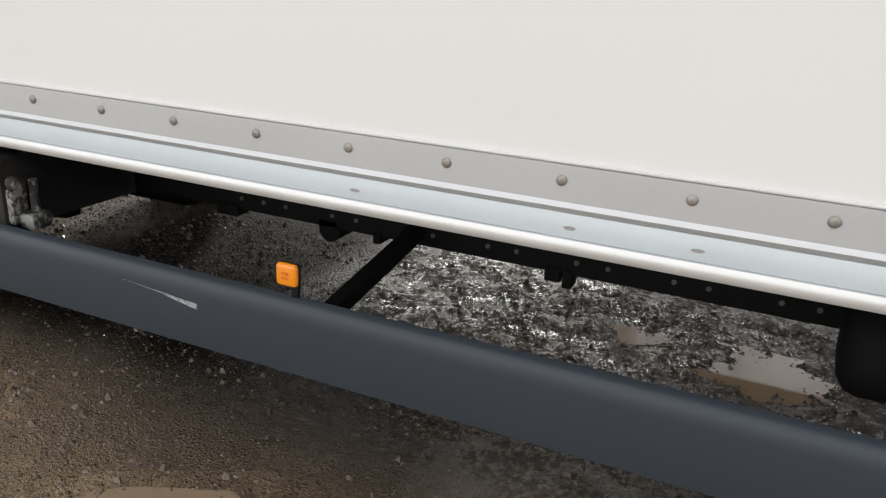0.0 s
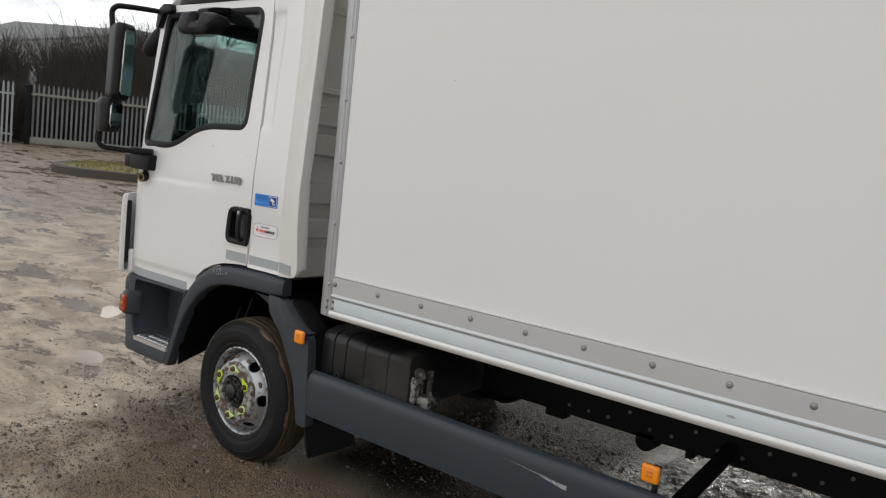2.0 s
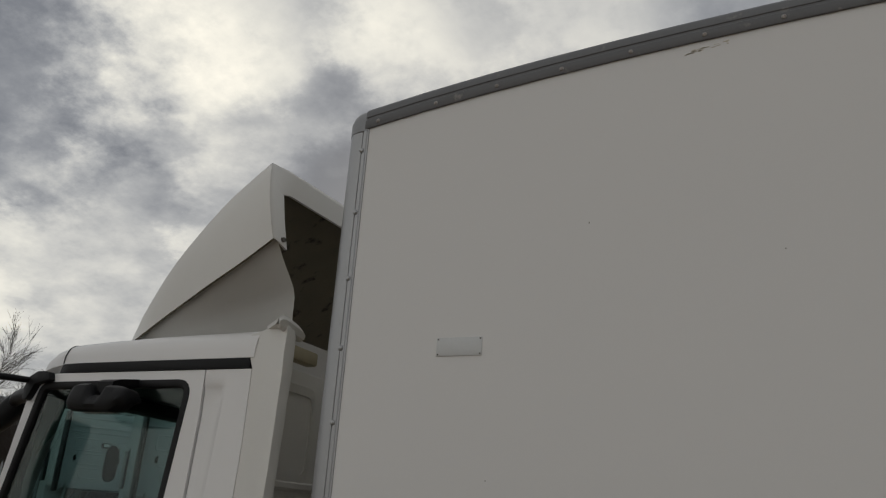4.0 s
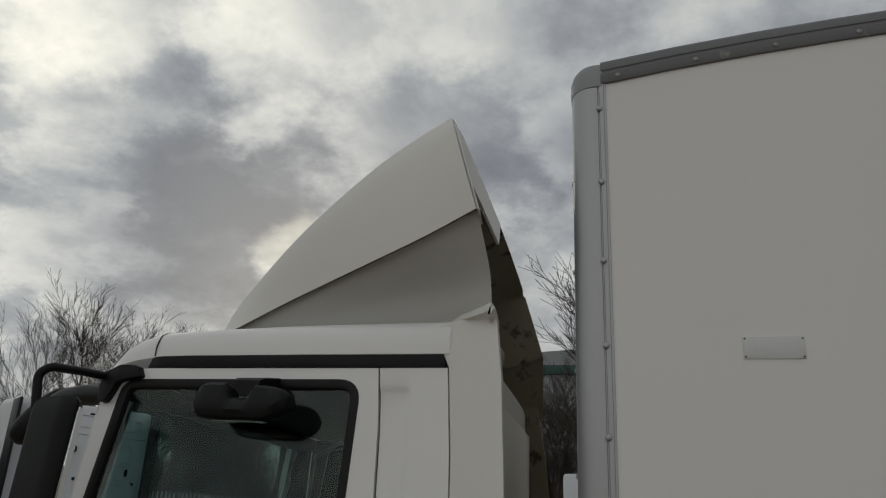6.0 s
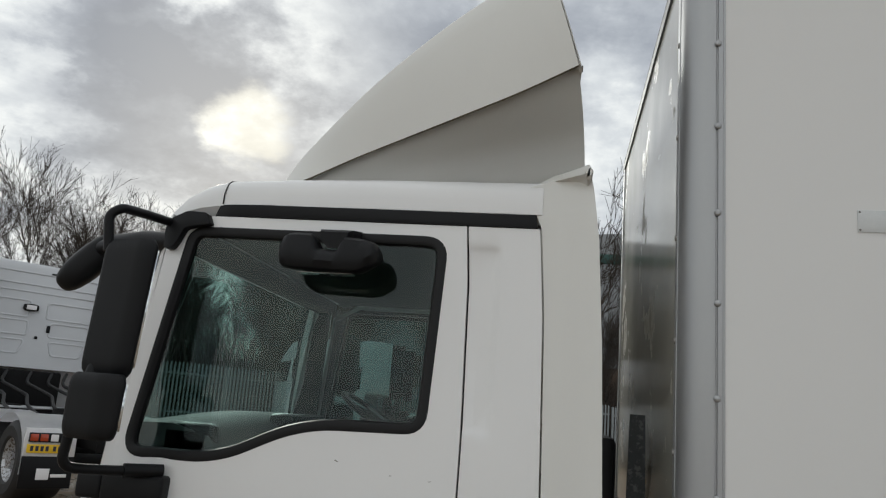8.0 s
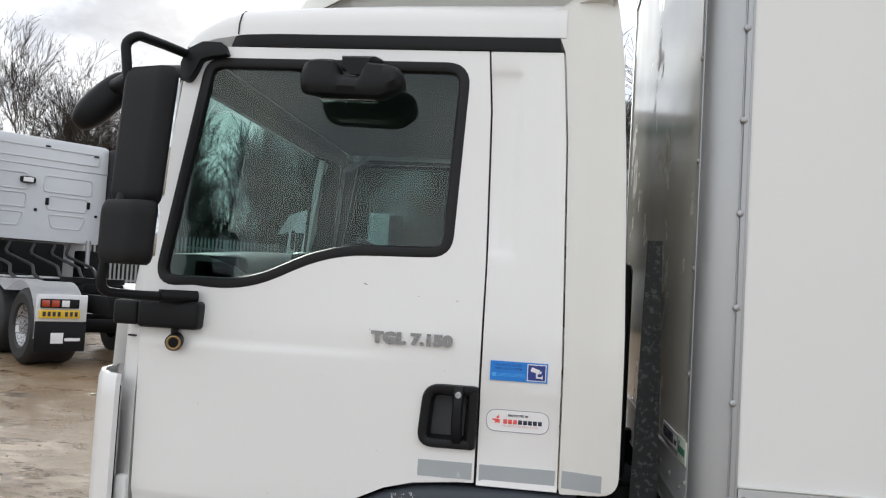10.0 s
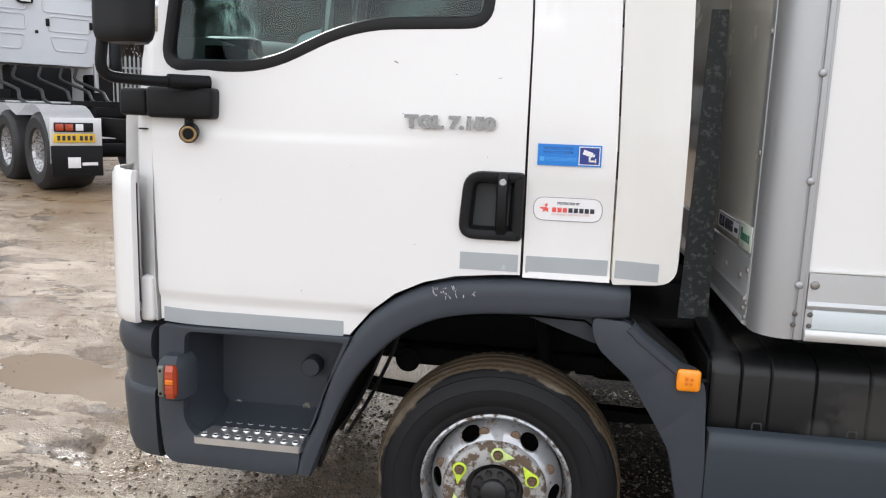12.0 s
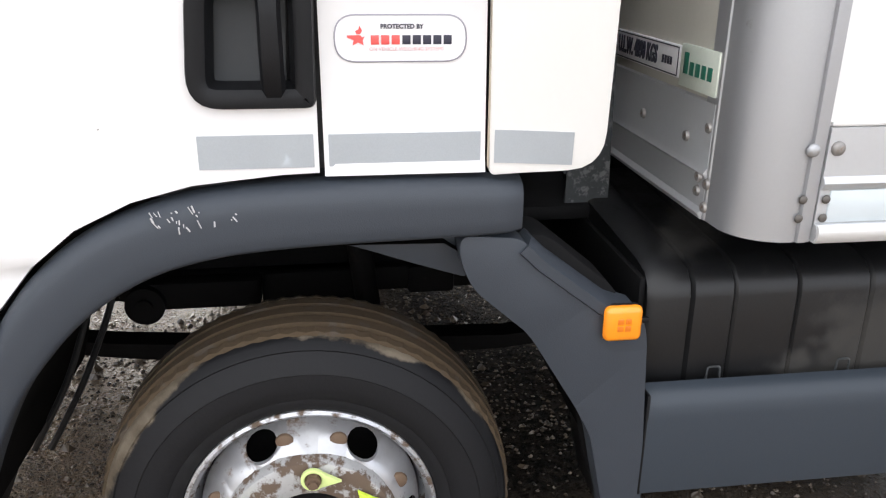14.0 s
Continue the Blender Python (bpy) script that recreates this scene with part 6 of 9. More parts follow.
    loft(bm, [[Vector((x + a, 1.523 + 0.06 * max(0, z - 0.80) + d, z + b)) for a, b, d in ((-0.010, -0.010, 0.006), (-0.006, -0.006, -0.007), (0.006, 0.006, -0.007), (0.014, 0.014, 0.012), (0.014, 0.014, 0.06), (-0.010, -0.010, 0.06))] for x, z in ((-3.236, 0.898), (-3.205, 0.868), (-3.145, 0.822), (-3.096, 0.785), (-3.05, 0.768))])
    part("leg_rib", bm, M_GREY, lg)
    bm = bmesh.new()
    panel(bm, round_poly([(-3.30, 0.90), (-3.19, 0.905), (-3.06, 0.80), (-3.02, 0.70), (-3.0, 0.36), (-3.05, 0.36), (-3.09, 0.55), (-3.21, 0.76)], 0.02, 3), [], 0.10, lambda x, z: 1.574, (), (), 0.006)
    part("leg_lining", bm, M_CHASSIS, lg)
    # gusset between arch and leg
    bm = bmesh.new()
    panel(bm, round_poly([(-3.565, 0.909), (-3.320, 0.909), (-3.318, 0.828), (-3.41, 0.858), (-3.50, 0.890)], 0.008, 2), [], 0.05, lambda x, z: 1.585, (), (), 0.006)
    part("arch_gusset", bm, M_GREY, lg)
    # flap
    bm = bmesh.new()
    loft(bm, [[Vector((x + d, y, z)) for d, y in ((0, 1.545), (0.012, 1.545), (0.012, 1.86), (0, 1.86))] for x, z in ((-3.03, 0.42), (-3.02, 0.32), (-2.995, 0.22), (-2.98, 0.19))])
    part("mud_flap", bm, M_BLACK, truck, "black rubber mud flap")
    bm = bmesh.new()
    loft(bm, [[Vector((x + d, y, z + 0.35 * low * (y - 1.58))) for d, y in ((0, 1.58), (0.012, 1.58), (0.012, 1.80), (0.012, 1.98), (0, 1.98), (0, 1.80))] for x, z, low in ((-4.13, 0.66, 0.0), (-4.15, 0.52, 0.2), (-4.16, 0.36, 1.0))])
    part("mud_flap", bm, M_BLACK, truck)

    # step well
    bm = bmesh.new()
    well_out = [(-4.662, 0.800), (-4.045, 0.806), (-4.12, 0.64), (-4.155, 0.53), (-4.20, 0.44), (-4.205, 0.352), (-4.645, 0.358), (-4.672, 0.50)]
    hole = [(-4.572, 0.788), (-4.066, 0.790), (-4.130, 0.62), (-4.166, 0.52), (-4.20, 0.446), (-4.545, 0.444), (-4.582, 0.50)]
    ys = lambda x, z: 1.528 - 0.01 * smooth01((z - 0.45) / -0.08) + 0.5 * max(0, -4.60 - x) ** 1.3
    panel(bm, round_poly(well_out, [0.02, 0.01, 0.01, 0.01, 0.01, 0.03, 0.05, 0.03], 4), [round_poly(hole, [0.03, 0.006, 0.01, 0.01, 0.01, 0.045, 0.04], 5)], 0.03, ys, (0.4, 0.5, 0.6, 0.7), (-4.64, -4.62, -4.5, -4.3), 0.016)
    s = part("step_well", bm, M_GREY, truck, "blue-grey moulded entry step well")
    # inner walls of the well
    bm = bmesh.new()
    ring1 = [(-4.585, 0.785), (-4.06, 0.80), (-4.11, 0.62), (-4.16, 0.52), (-4.19, 0.44), (-4.555, 0.44), (-4.592, 0.50)]
    ring2 = [(-4.54, 0.79), (-4.06, 0.80), (-4.10, 0.62), (-4.14, 0.55), (-4.16, 0.462), (-4.52, 0.462), (-4.545, 0.52)]
    loft(bm, [[Vector((x, 1.545, z)) for x, z in ring1], [Vector((x, 1.70, z + (0.0 if z > 0.45 else 0.006))) for x, z in ring2], [Vector((x, 1.742, z)) for x, z in [(a, b + (0.0 if b > 0.47 else 0.03)) for a, b in ring2]]], caps=False)
    vs = [bm.verts.new((x, 1.742, z)) for x, z in [(a, b + (0.0 if b > 0.47 else 0.03)) for a, b in ring2]]
    bm.faces.new(vs)
    part("well_lining", bm, M_GREY, s)
    # pierced tread plate
    bm = bmesh.new()
    tz = 0.450
    out = round_poly([(-4.552, 1.518), (-4.200, 1.518), (-4.185, 1.57), (-4.205, 1.735), (-4.485, 1.735)], [0.02, 0.008, 0.01, 0.012, 0.012], 4)
    vs = [bm.verts.new((x, y, tz)) for x, y in out]
    f = bm.faces.new(vs)
    r = bmesh.ops.extrude_face_region(bm, geom=[f])
    for v in r["geom"]:
        if isinstance(v, bmesh.types.BMVert):
            v.co.z -= 0.022
    tread = part("tread_plate", bm, M_STEP, s, "pierced aluminium step plate")
    bm = bmesh.new()
    spin(bm, [(0.0135, 0.0), (0.0115, 0.0042), (0.0085, 0.0048), (0.0078, 0.0014), (0.0, 0.0010)], (0, 0, 0), 12)
    for v in bm.verts:
        v.co = Vector((v.co.x, v.co.z, v.co.y))
    for fc in bm.faces:
        if fc.calc_center_median().xy.length < 0.007:
            fc.material_index = 1
    stud = part("grip_stud", bm, [M_STEP, M_CHASSIS], tread, at=(0, 0, 0))
    k = 0
    for j, y in enumerate((1.545, 1.598, 1.650, 1.702)):
        for i in range(9):
            x = -4.520 + 0.0375 * i + (0.006 if j % 2 else 0)
            if x > -4.212 or x < -4.545 + (y - 1.52) * 0.31 + 0.016:
                continue
            if k == 0:
                stud.location = (x, y, tz)
            else:
                again(stud, (x, y, tz))
            k += 1
    # knob and screws on the back wall
    bm = bmesh.new()
    spin(bm, [(0.032, 0.05), (0.032, 0.0), (0.028, -0.006), (0.0, -0.006)], (-4.222, 1.70, 0.646), 24)
    part("round_stop", bm, M_GREY, s, "round blue-grey rubber stop")
    bm = bmesh.new()
    spin(bm, [(0.014, 0.0), (0.013, -0.004), (0.008, -0.005), (0.007, -0.002), (0.0, -0.002)], (0, 0, 0), 16)
    sc = part("wall_screw", bm, M_CLEAR, s, at=(-4.49, 1.742, 0.484))
    again(sc, (-4.249, 1.742, 0.494))
    # side marker on the corner
    bm = bmesh.new()
    loft(bm, [[Vector((x, y, z)) for x, y in ((-4.646 + g, 1.560), (-4.642 + g, 1.488 + g), (-4.618, 1.478 + g), (-4.580, 1.480 + g), (-4.560 - g, 1.50 + g), (-4.548 - g, 1.560))] for z, g in ((0.572, 0.012), (0.580, 0.003), (0.60, 0.0), (0.68, 0.0), (0.698, 0.004), (0.716, 0.018))])
    part("marker_housing", bm, M_GREY, s)
    bm = bmesh.new()
    rows = []
    for k in range(13):
        z = 0.588 + 0.104 * k / 12
        end = 0.007 * (abs(k - 6) / 6.0) ** 6
        rib = 0.0016 * (k % 2)
        rows.append([Vector((x, y, z)) for x, y in ((-4.612 + end, 1.50), (-4.612 + end, 1.470 + end + rib), (-4.606, 1.463 + end + rib), (-4.582, 1.463 + end + rib), (-4.574 - end, 1.472 + end + rib), (-4.574 - end, 1.50))])
    loft(bm, rows)
    lens = part("marker_lens", bm, M_REDL, s, "orange-red corner marker lens", smooth=20)
    bm = bmesh.new()
    add_box(bm, (-4.606, 1.4605, 0.634), (-4.580, 1.468, 0.650), 0.002)
    part("reflector_strip", bm, M_AMBER2, lens)
    bm = bmesh.new()
    add_box(bm, (-4.636, 1.470, 0.588), (-4.613, 1.50, 0.690), 0.007, 3)
    clear = part("clear_lens", bm, M_CLEAR, s, "grimy clear lens beside the marker")
    for z in (0.602, 0.674):
        bm = bmesh.new()
        add_cyl(bm, (-4.625, 1.472, z), (-4.625, 1.4685, z), 0.0045, n=10)
        part("lens_screw", bm, M_CHASSIS, clear)

    # bumper: a rounded section swept round the front corner
    bm = bmesh.new()
    path = [(-4.700, 1.575), (-4.755, 1.585), (-4.815, 1.62), (-4.87, 1.69), (-4.93, 1.83), (-5.0, 2.1), (-5.04, 2.4), (-5.05, MID)]
    path += [(x, 2 * MID - y) for x, y in path[-2::-1]]
    prof = [(0.06, 0.334), (0.030, 0.330), (0.016, 0.338), (0.008, 0.36), (0.003, 0.42), (-0.001, 0.50), (-0.003, 0.55), (0.000, 0.565), (0.010, 0.574), (0.012, 0.59), (0.011, 0.64), (0.008, 0.668), (-0.008, 0.682), (-0.013, 0.70), (-0.014, 0.73), (-0.009, 0.756), (0.004, 0.775), (0.025, 0.784), (0.07, 0.786)]
    rings = []
    for i, p in enumerate(path):
        a, b = Vector(path[max(i - 1, 0)]), Vector(path[min(i + 1, len(path) - 1)])
        t = (b - a).normalized()
        nx, ny = t.y, -t.x
        rings.append([Vector((p[0] + nx * o, p[1] + ny * o, z)) for o, z in prof])
    loft(bm, rings)
    b = part("bumper", bm, M_GREY, truck, "blue-grey plastic front bumper")
    bm = bmesh.new()
    add_box(bm, (-4.905, 1.70, 0.580), (-4.84, 1.83, 0.672), 0.02, 3, Matrix.Translation((0.024, 0.0, 0)))
    part("headlamp", bm, M_CLEAR, b, "clear headlamp at the bumper corner")
    # dark gap behind the bumper
    bm = bmesh.new()
    add_box(bm, (-4.72, 1.60, 0.34), (-4.63, 1.9, 0.80), 0.01)
    part("bumper_mount", bm, M_CHASSIS, b)
    # white corner vane, and the lower hinge cover
    bm = bmesh.new()
    rings = []
    for z, g in ((0.802, 0.014), (0.816, 0.002), (0.84, 0.0), (1.0, -0.002), (1.20, -0.002), (1.262, 0.002), (1.276, 0.014)):
        pts = [(-4.724 - g * 0.2, 1.512 + g), (-4.775, 1.528 + g), (-4.825, 1.580 + g), (-4.865, 1.655 + g), (-4.885, 1.78 + g)]
        ring = [Vector((x, y, z)) for x, y in pts] + [Vector((x + 0.006, y + 0.018, z)) for x, y in pts[::-1]]
        rings.append(ring)
    loft(bm, rings)
    part("corner_vane", bm, M_WHITE, truck, "white air vane at the front corner")
    # dark block added for the shade in the gap behind the vane
    bm = bmesh.new()
    add_box(bm, (-4.775, 1.540, 0.860), (-4.736, 1.572, 1.235), 0.003)
    part("vane_recess", bm, M_GAP, truck, "dark block standing in for the shaded gap behind the corner vane")
    bm = bmesh.new()
    add_box(bm, (-4.735, 1.560, 0.800), (-4.690, 1.62, 0.945), 0.012, 3)
    part("hinge_cover", bm, M_WHITE, truck)
    bm = bmesh.new()
    add_box(bm, (-4.735, 1.585, 1.397), (-4.684, 1.64, 1.402))
    part("panel_gap", bm, M_GAP, truck)


front_mouldings()


# ---- side guard, tank, chassis ----
def side_guard(y, s, length):
    prof = [(0.012, 0.400), (0.000, 0.403), (-0.002, 0.412), (-0.002, 0.560), (0.000, 0.585), (0.008, 0.602), (0.020, 0.612), (0.036, 0.617), (0.044, 0.612), (0.044, 0.606), (0.022, 0.600), (0.012, 0.58), (0.012, 0.42)]
    bm = bmesh.new()
    loft(bm, [[Vector((x, y + s * a, z)) for a, z in prof] for x in (-2.996, -2.2, -1.4, -0.6, length)])
    return part("side_guard", bm, M_GUARD, truck, "blue-grey side underrun guard with a pale scrape")


GUARD = side_guard(1.524, 1, 0.62)
side_guard(2 * MID - 1.524, -1, 0.62)


def guard_details():
    bm = bmesh.new()
    add_box(bm, (-3.0, 1.522, 0.402), (-2.994, 1.565, 0.612), 0.002)
    part("end_cap", bm, M_BLACK, GUARD)
    # the long scrape
    M_SCR = mat("bare_scraped_metal", (0.42, 0.43, 0.44), 0.5, 0.3, vary=0.3, scale=80, dirt=(0.08, 0.09, 0.11), dirt_at=0.52, dirt_scale=70)
    bm = bmesh.new()
    for pts in (((-1.582, 0.520), (-1.582, 0.538), (-1.66, 0.541), (-1.70, 0.540), (-1.66, 0.533)), ((-1.60, 0.5375), (-1.70, 0.546), (-1.80, 0.551), (-1.70, 0.543)), ((-1.72, 0.545), (-1.86, 0.556), (-1.78, 0.551))):
        vs = [bm.verts.new((x, 1.5213, z)) for x, z in pts]
        f = bm.faces.new(vs)
        r = bmesh.ops.extrude_face_region(bm, geom=[f])
        for v in r["geom"]:
            if isinstance(v, bmesh.types.BMVert):
                v.co.y += 0.0012
    tagged(part("scrape", bm, M_SCR, GUARD, "long pale scrape in the paint"), kind="stuff")

    def marker(x, y, z, stalk):
        bm = bmesh.new()
        add_box(bm, (x - 0.033, y, z - 0.032), (x + 0.033, y + 0.022, z + 0.032), 0.011, 3)
        m = part("side_marker", bm, M_AMBER, truck, "square amber side marker lamp")
        bm = bmesh.new()
        add_box(bm, (x - 0.030, y + 0.022, z - 0.029), (x + 0.030, y + 0.03, z + 0.029), 0.006)
        if stalk:
            add_box(bm, (x + 0.005, y + 0.018, z - 0.085), (x + 0.028, y + 0.028, z - 0.02), 0.003)
        else:
            add_box(bm, (x + 0.025, y + 0.012, z - 0.004), (x + 0.048, y + 0.02, z + 0.006), 0.002)
        part("lamp_base", bm, M_BLACK, m)
        for dx in (-0.0065, 0.0065):
            for dz in (-0.0065, 0.0065):
                bm = bmesh.new()
                add_box(bm, (x + dx - 0.005, y - 0.001, z + dz - 0.005), (x + dx + 0.005, y + 0.002, z + dz + 0.005), 0.001)
                part("diode", bm, M_AMBER2, m)
        return m
    marker(-3.066, 1.500, 0.765, False)
    marker(-1.288, 1.535, 0.680, True)
    marker(0.25, 1.535, 0.680, True)
    # guard brackets back to the chassis rail
    for x in (-1.25, 0.35):
        bm = bmesh.new()
        loft(bm, [[Vector((x - 0.022, y, z)), Vector((x + 0.022, y, z)), Vector((x + 0.022, y, z + 0.05)), Vector((x - 0.022, y, z + 0.05))] for y, z in ((1.56, 0.485), (1.64, 0.490), (2.16, 0.575), (2.25, 0.60))])
        g = part("guard_bracket", bm, M_CHASSIS, truck, "black steel guard bracket")
        bm = bmesh.new()
        add_box(bm, (x - 0.03, 1.556, 0.44), (x + 0.03, 1.572, 0.60), 0.004)
        part("bracket_foot", bm, M_CHASSIS, g)
    # small wire clips along the top of the guard
    bm = bmesh.new()
    add_tube(bm, curve_pts([(-0.014, 0, -0.02), (-0.012, 0, 0.022), (0.012, 0, 0.022), (0.014, 0, -0.02)], 0.006, 3), 0.0022, 6)
    clip = part("wire_clip", bm, M_GALV, GUARD, at=(-2.857, 1.572, 0.612))
    again(clip, (-2.600, 1.572, 0.612))


guard_details()


def tank_and_chassis():
    # ribbed black cover over the tank
    def prof(o):
        return [(1.596 - o, 0.580), (1.592 - o, 0.60), (1.594 - o, 0.765), (1.600 - o, 0.79 + o * 0.4), (1.618, 0.808 + o), (1.66, 0.818 + o), (2.15, 0.850 + o), (2.15, 0.580)]
    bm = bmesh.new()
    xs = [(-2.990, 0.0), (-2.978, 0.006), (-2.912, 0.006), (-2.908, -0.002), (-2.902, 0.006), (-2.830, 0.006), (-2.826, 0.0), (-2.820, 0.006), (-2.708, 0.006), (-2.702, 0.0), (-2.698, 0.006), (-2.565, 0.006), (-2.559, 0.0), (-2.553, 0.006), (-2.445, 0.006), (-2.435, 0.0)]
    loft(bm, [[Vector((x, y, z)) for y, z in prof(o)] for x, o in xs])
    t = part("tank_cover", bm, M_COVER, truck, "black ribbed plastic tank cover")
    bm = bmesh.new()
    add_box(bm, (-2.99, 1.585, 0.560), (-2.40, 1.65, 0.590), 0.004)
    part("tank_tray", bm, M_CHASSIS, t)
    bm = bmesh.new()
    add_box(bm, (-3.00, 1.61, 0.58), (-2.987, 2.2, 0.80), 0.004)
    part("tank_end", bm, M_CHASSIS, t)
    # corroded valve block at its rear end
    M_COR = mat("corroded_alloy", (0.33, 0.32, 0.30), 0.7, 0.4, vary=0.4, scale=30, grain=0.2, bump=0.6, bscale=60, dirt=(0.04, 0.037, 0.035), dirt_at=0.47, dirt_scale=20)
    bm = bmesh.new()
    add_box(bm, (-2.432, 1.60, 0.60), (-2.40, 1.66, 0.72), 0.008)
    add_box(bm, (-2.41, 1.62, 0.585), (-2.34, 1.70, 0.64), 0.012)
    add_cyl(bm, (-2.40, 1.605, 0.745), (-2.36, 1.605, 0.745), 0.022, n=14)
    add_cyl(bm, (-2.37, 1.66, 0.62), (-2.37, 1.66, 0.75), 0.014, n=12)
    v = part("valve_block", bm, M_COR, truck, "white-corroded alloy valve block")
    # chassis rails and sub-frame
    for y0, y1, yw in ((2.25, 2.33, 2.25), (3.05, 3.13, 3.12)):
        bm = bmesh.new()
        yo, yi, w = (y0, y1, 0.01) if yw == y0 else (y1, y0, -0.01)
        loft(bm, [[Vector((x, y, z)) for y, z in ((yo, 0.556), (yi, 0.556), (yi, 0.570), (yo + w, 0.570), (yo + w, 0.770), (yi, 0.770), (yi, 0.784), (yo, 0.784))] for x in (-4.55, 3.2)])
        r = part("chassis_rail", bm, M_CHASSIS, truck, "black steel chassis rail")
        bm = bmesh.new()
        add_box(bm, (-2.95, y0, 0.785), (3.2, y1, 0.985))
        part("bearer", bm, M_CHASSIS, r)
        if y0 < 2.5:
            bm = bmesh.new()
            spin(bm, [(0.008, 0.0), (0.008, -0.006), (0.0, -0.007)], (0, 0, 0), 8)
            bolt = part("rail_bolt", bm, M_SCREW, r, at=(-2.0, 2.249, 0.60))
            for i in range(1, 34):
                again(bolt, (-2.0 + 0.1 * i, 2.249, 0.60 + (0.05 if i % 3 == 0 else 0.0)))
    for x in np.arange(-2.8, 3.2, 0.45):
        bm = bmesh.new()
        add_box(bm, (float(x), 1.50, 0.90), (float(x) + 0.05, 2 * MID - 1.50, 0.984))
        part("cross_bearer", bm, M_CHASSIS, truck)
    for x in (-2.4, -0.6, 1.8):
        bm = bmesh.new()
        add_box(bm, (x, 2.26, 0.58), (x + 0.08, 3.12, 0.76))
        part("cross_member", bm, M_CHASSIS, truck)
    # things hung below the rail
    hang = bmesh.new()
    add_cyl(hang, (-1.62, 2.26, 0.540), (-1.62, 2.36, 0.540), 0.045, n=16)
    add_box(hang, (-1.66, 2.25, 0.54), (-1.58, 2.33, 0.58), 0.004)
    part("hanging_bush", hang, M_CHASSIS, truck)
    for x, w, d in ((-2.12, 0.10, 0.035), (-1.43, 0.03, 0.03), (-0.80, 0.05, 0.035), (-0.74, 0.03, 0.05)):
        bm = bmesh.new()
        add_box(bm, (x, 2.24, 0.56 - d), (x + w, 2.31, 0.57), 0.004)
        part("bracket", bm, M_CHASSIS, truck)
    # air tank
    bm = bmesh.new()
    rings = []
    for k, rr in ((-0.02, 0.03), (-0.012, 0.09), (0.01, 0.122), (0.04, 0.132), (0.6, 0.132), (0.63, 0.122), (0.65, 0.08)):
        rings.append([Vector((0.06 + k, 2.0 + rr * math.cos(a), 0.63 + rr * math.sin(a))) for a in np.linspace(0, 2 * math.pi, 28, endpoint=False)])
    loft(bm, rings)
    part("air_tank", bm, M_CHASSIS, truck, "black steel air tank under the box")
    # transmission, engine, springs, axle, pipes
    bm = bmesh.new()
    add_box(bm, (-4.4, 2.4, 0.50), (-3.35, 3.0, 0.98), 0.06, 3)
    part("engine", bm, M_CHASSIS, truck)
    bm = bmesh.new()
    add_box(bm, (-3.3, 2.50, 0.40), (-2.5, 2.95, 0.85), 0.06, 3)
    part("gearbox", bm, M_CHASSIS, truck)
    # unseen box added under the far side, to shade the mud below
    bm = bmesh.new()
    add_box(bm, (-3.0, 3.25, 0.39), (-1.75, 3.78, 0.86), 0.03, 2)
    part("battery_box", bm, M_CHASSIS, truck, "unseen black box added under the far side to shade the mud")
    bm = bmesh.new()
    add_cyl(bm, (-2.45, MID, 0.62), (0.9, MID, 0.48), 0.05, n=14)
    part("prop_shaft", bm, M_CHASSIS, truck)
    bm = bmesh.new()
    add_box(bm, (-3.66, 1.78, 0.30), (-3.54, 2 * MID - 1.78, 0.40), 0.02)
    part("front_axle", bm, M_CHASSIS, truck)
    for y in (2.22, 3.08):
        bm = bmesh.new()
        rings = []
        for x, z, h in ((-4.32, 0.435, 0.016), (-4.1, 0.405, 0.022), (-3.85, 0.385, 0.034), (-3.6, 0.378, 0.044), (-3.35, 0.378, 0.034), (-3.1, 0.370, 0.022), (-2.92, 0.385, 0.016)):
            rings.append([Vector((x, y, z - h)), Vector((x, y + 0.07, z - h)), Vector((x, y + 0.07, z + 0.016)), Vector((x, y, z + 0.016))])
        loft(bm, rings)
        part("leaf_spring", bm, M_CHASSIS, truck)
    bm = bmesh.new()
    add_box(bm, (-4.34, 2.21, 0.535), (-2.95, 2.26, 0.60), 0.01)
    part("spring_hanger_plate", bm, M_CHASSIS, truck)
    for x, w, d in ((-4.28, 0.12, 0.05), (-4.06, 0.10, 0.02), (-3.72, 0.26, 0.09), (-3.36, 0.12, 0.03), (-3.00, 0.08, 0.05)):
        bm = bmesh.new()
        add_box(bm, (x, 2.20, 0.556 - d), (x + w, 2.30, 0.60), 0.012)
        part("spring_bracket", bm, M_CHASSIS, truck)
    bm = bmesh.new()
    add_cyl(bm, (-3.985, 2.14, 0.552), (-3.985, 2.22, 0.552), 0.046, n=20)
    add_cyl(bm, (-3.985, 2.13, 0.552), (-3.985, 2.14, 0.552), 0.020, n=12)
    add_box(bm, (-3.98, 2.16, 0.53), (-3.72, 2.22, 0.60), 0.01)
    part("steering_arm", bm, M_CHASSIS, truck)
    bm = bmesh.new()
    add_cyl(bm, (-3.45, 2.14, 0.42), (-3.50, 2.16, 0.86), 0.03, n=12)
    part("damper", bm, M_CHASSIS, truck)
    for i, pts in enumerate((((-3.98, 1.90, 0.82), (-4.02, 1.88, 0.68), (-4.08, 1.86, 0.52), (-4.16, 1.84, 0.38)), ((-3.95, 1.93, 0.82), (-3.99, 1.91, 0.66), (-4.06, 1.89, 0.5), (-4.14, 1.87, 0.36)), ((-3.32, 1.9, 0.80), (-3.25, 1.88, 0.71), (-3.15, 1.88, 0.69), (-3.05, 1.9, 0.74)))):
        bm = bmesh.new()
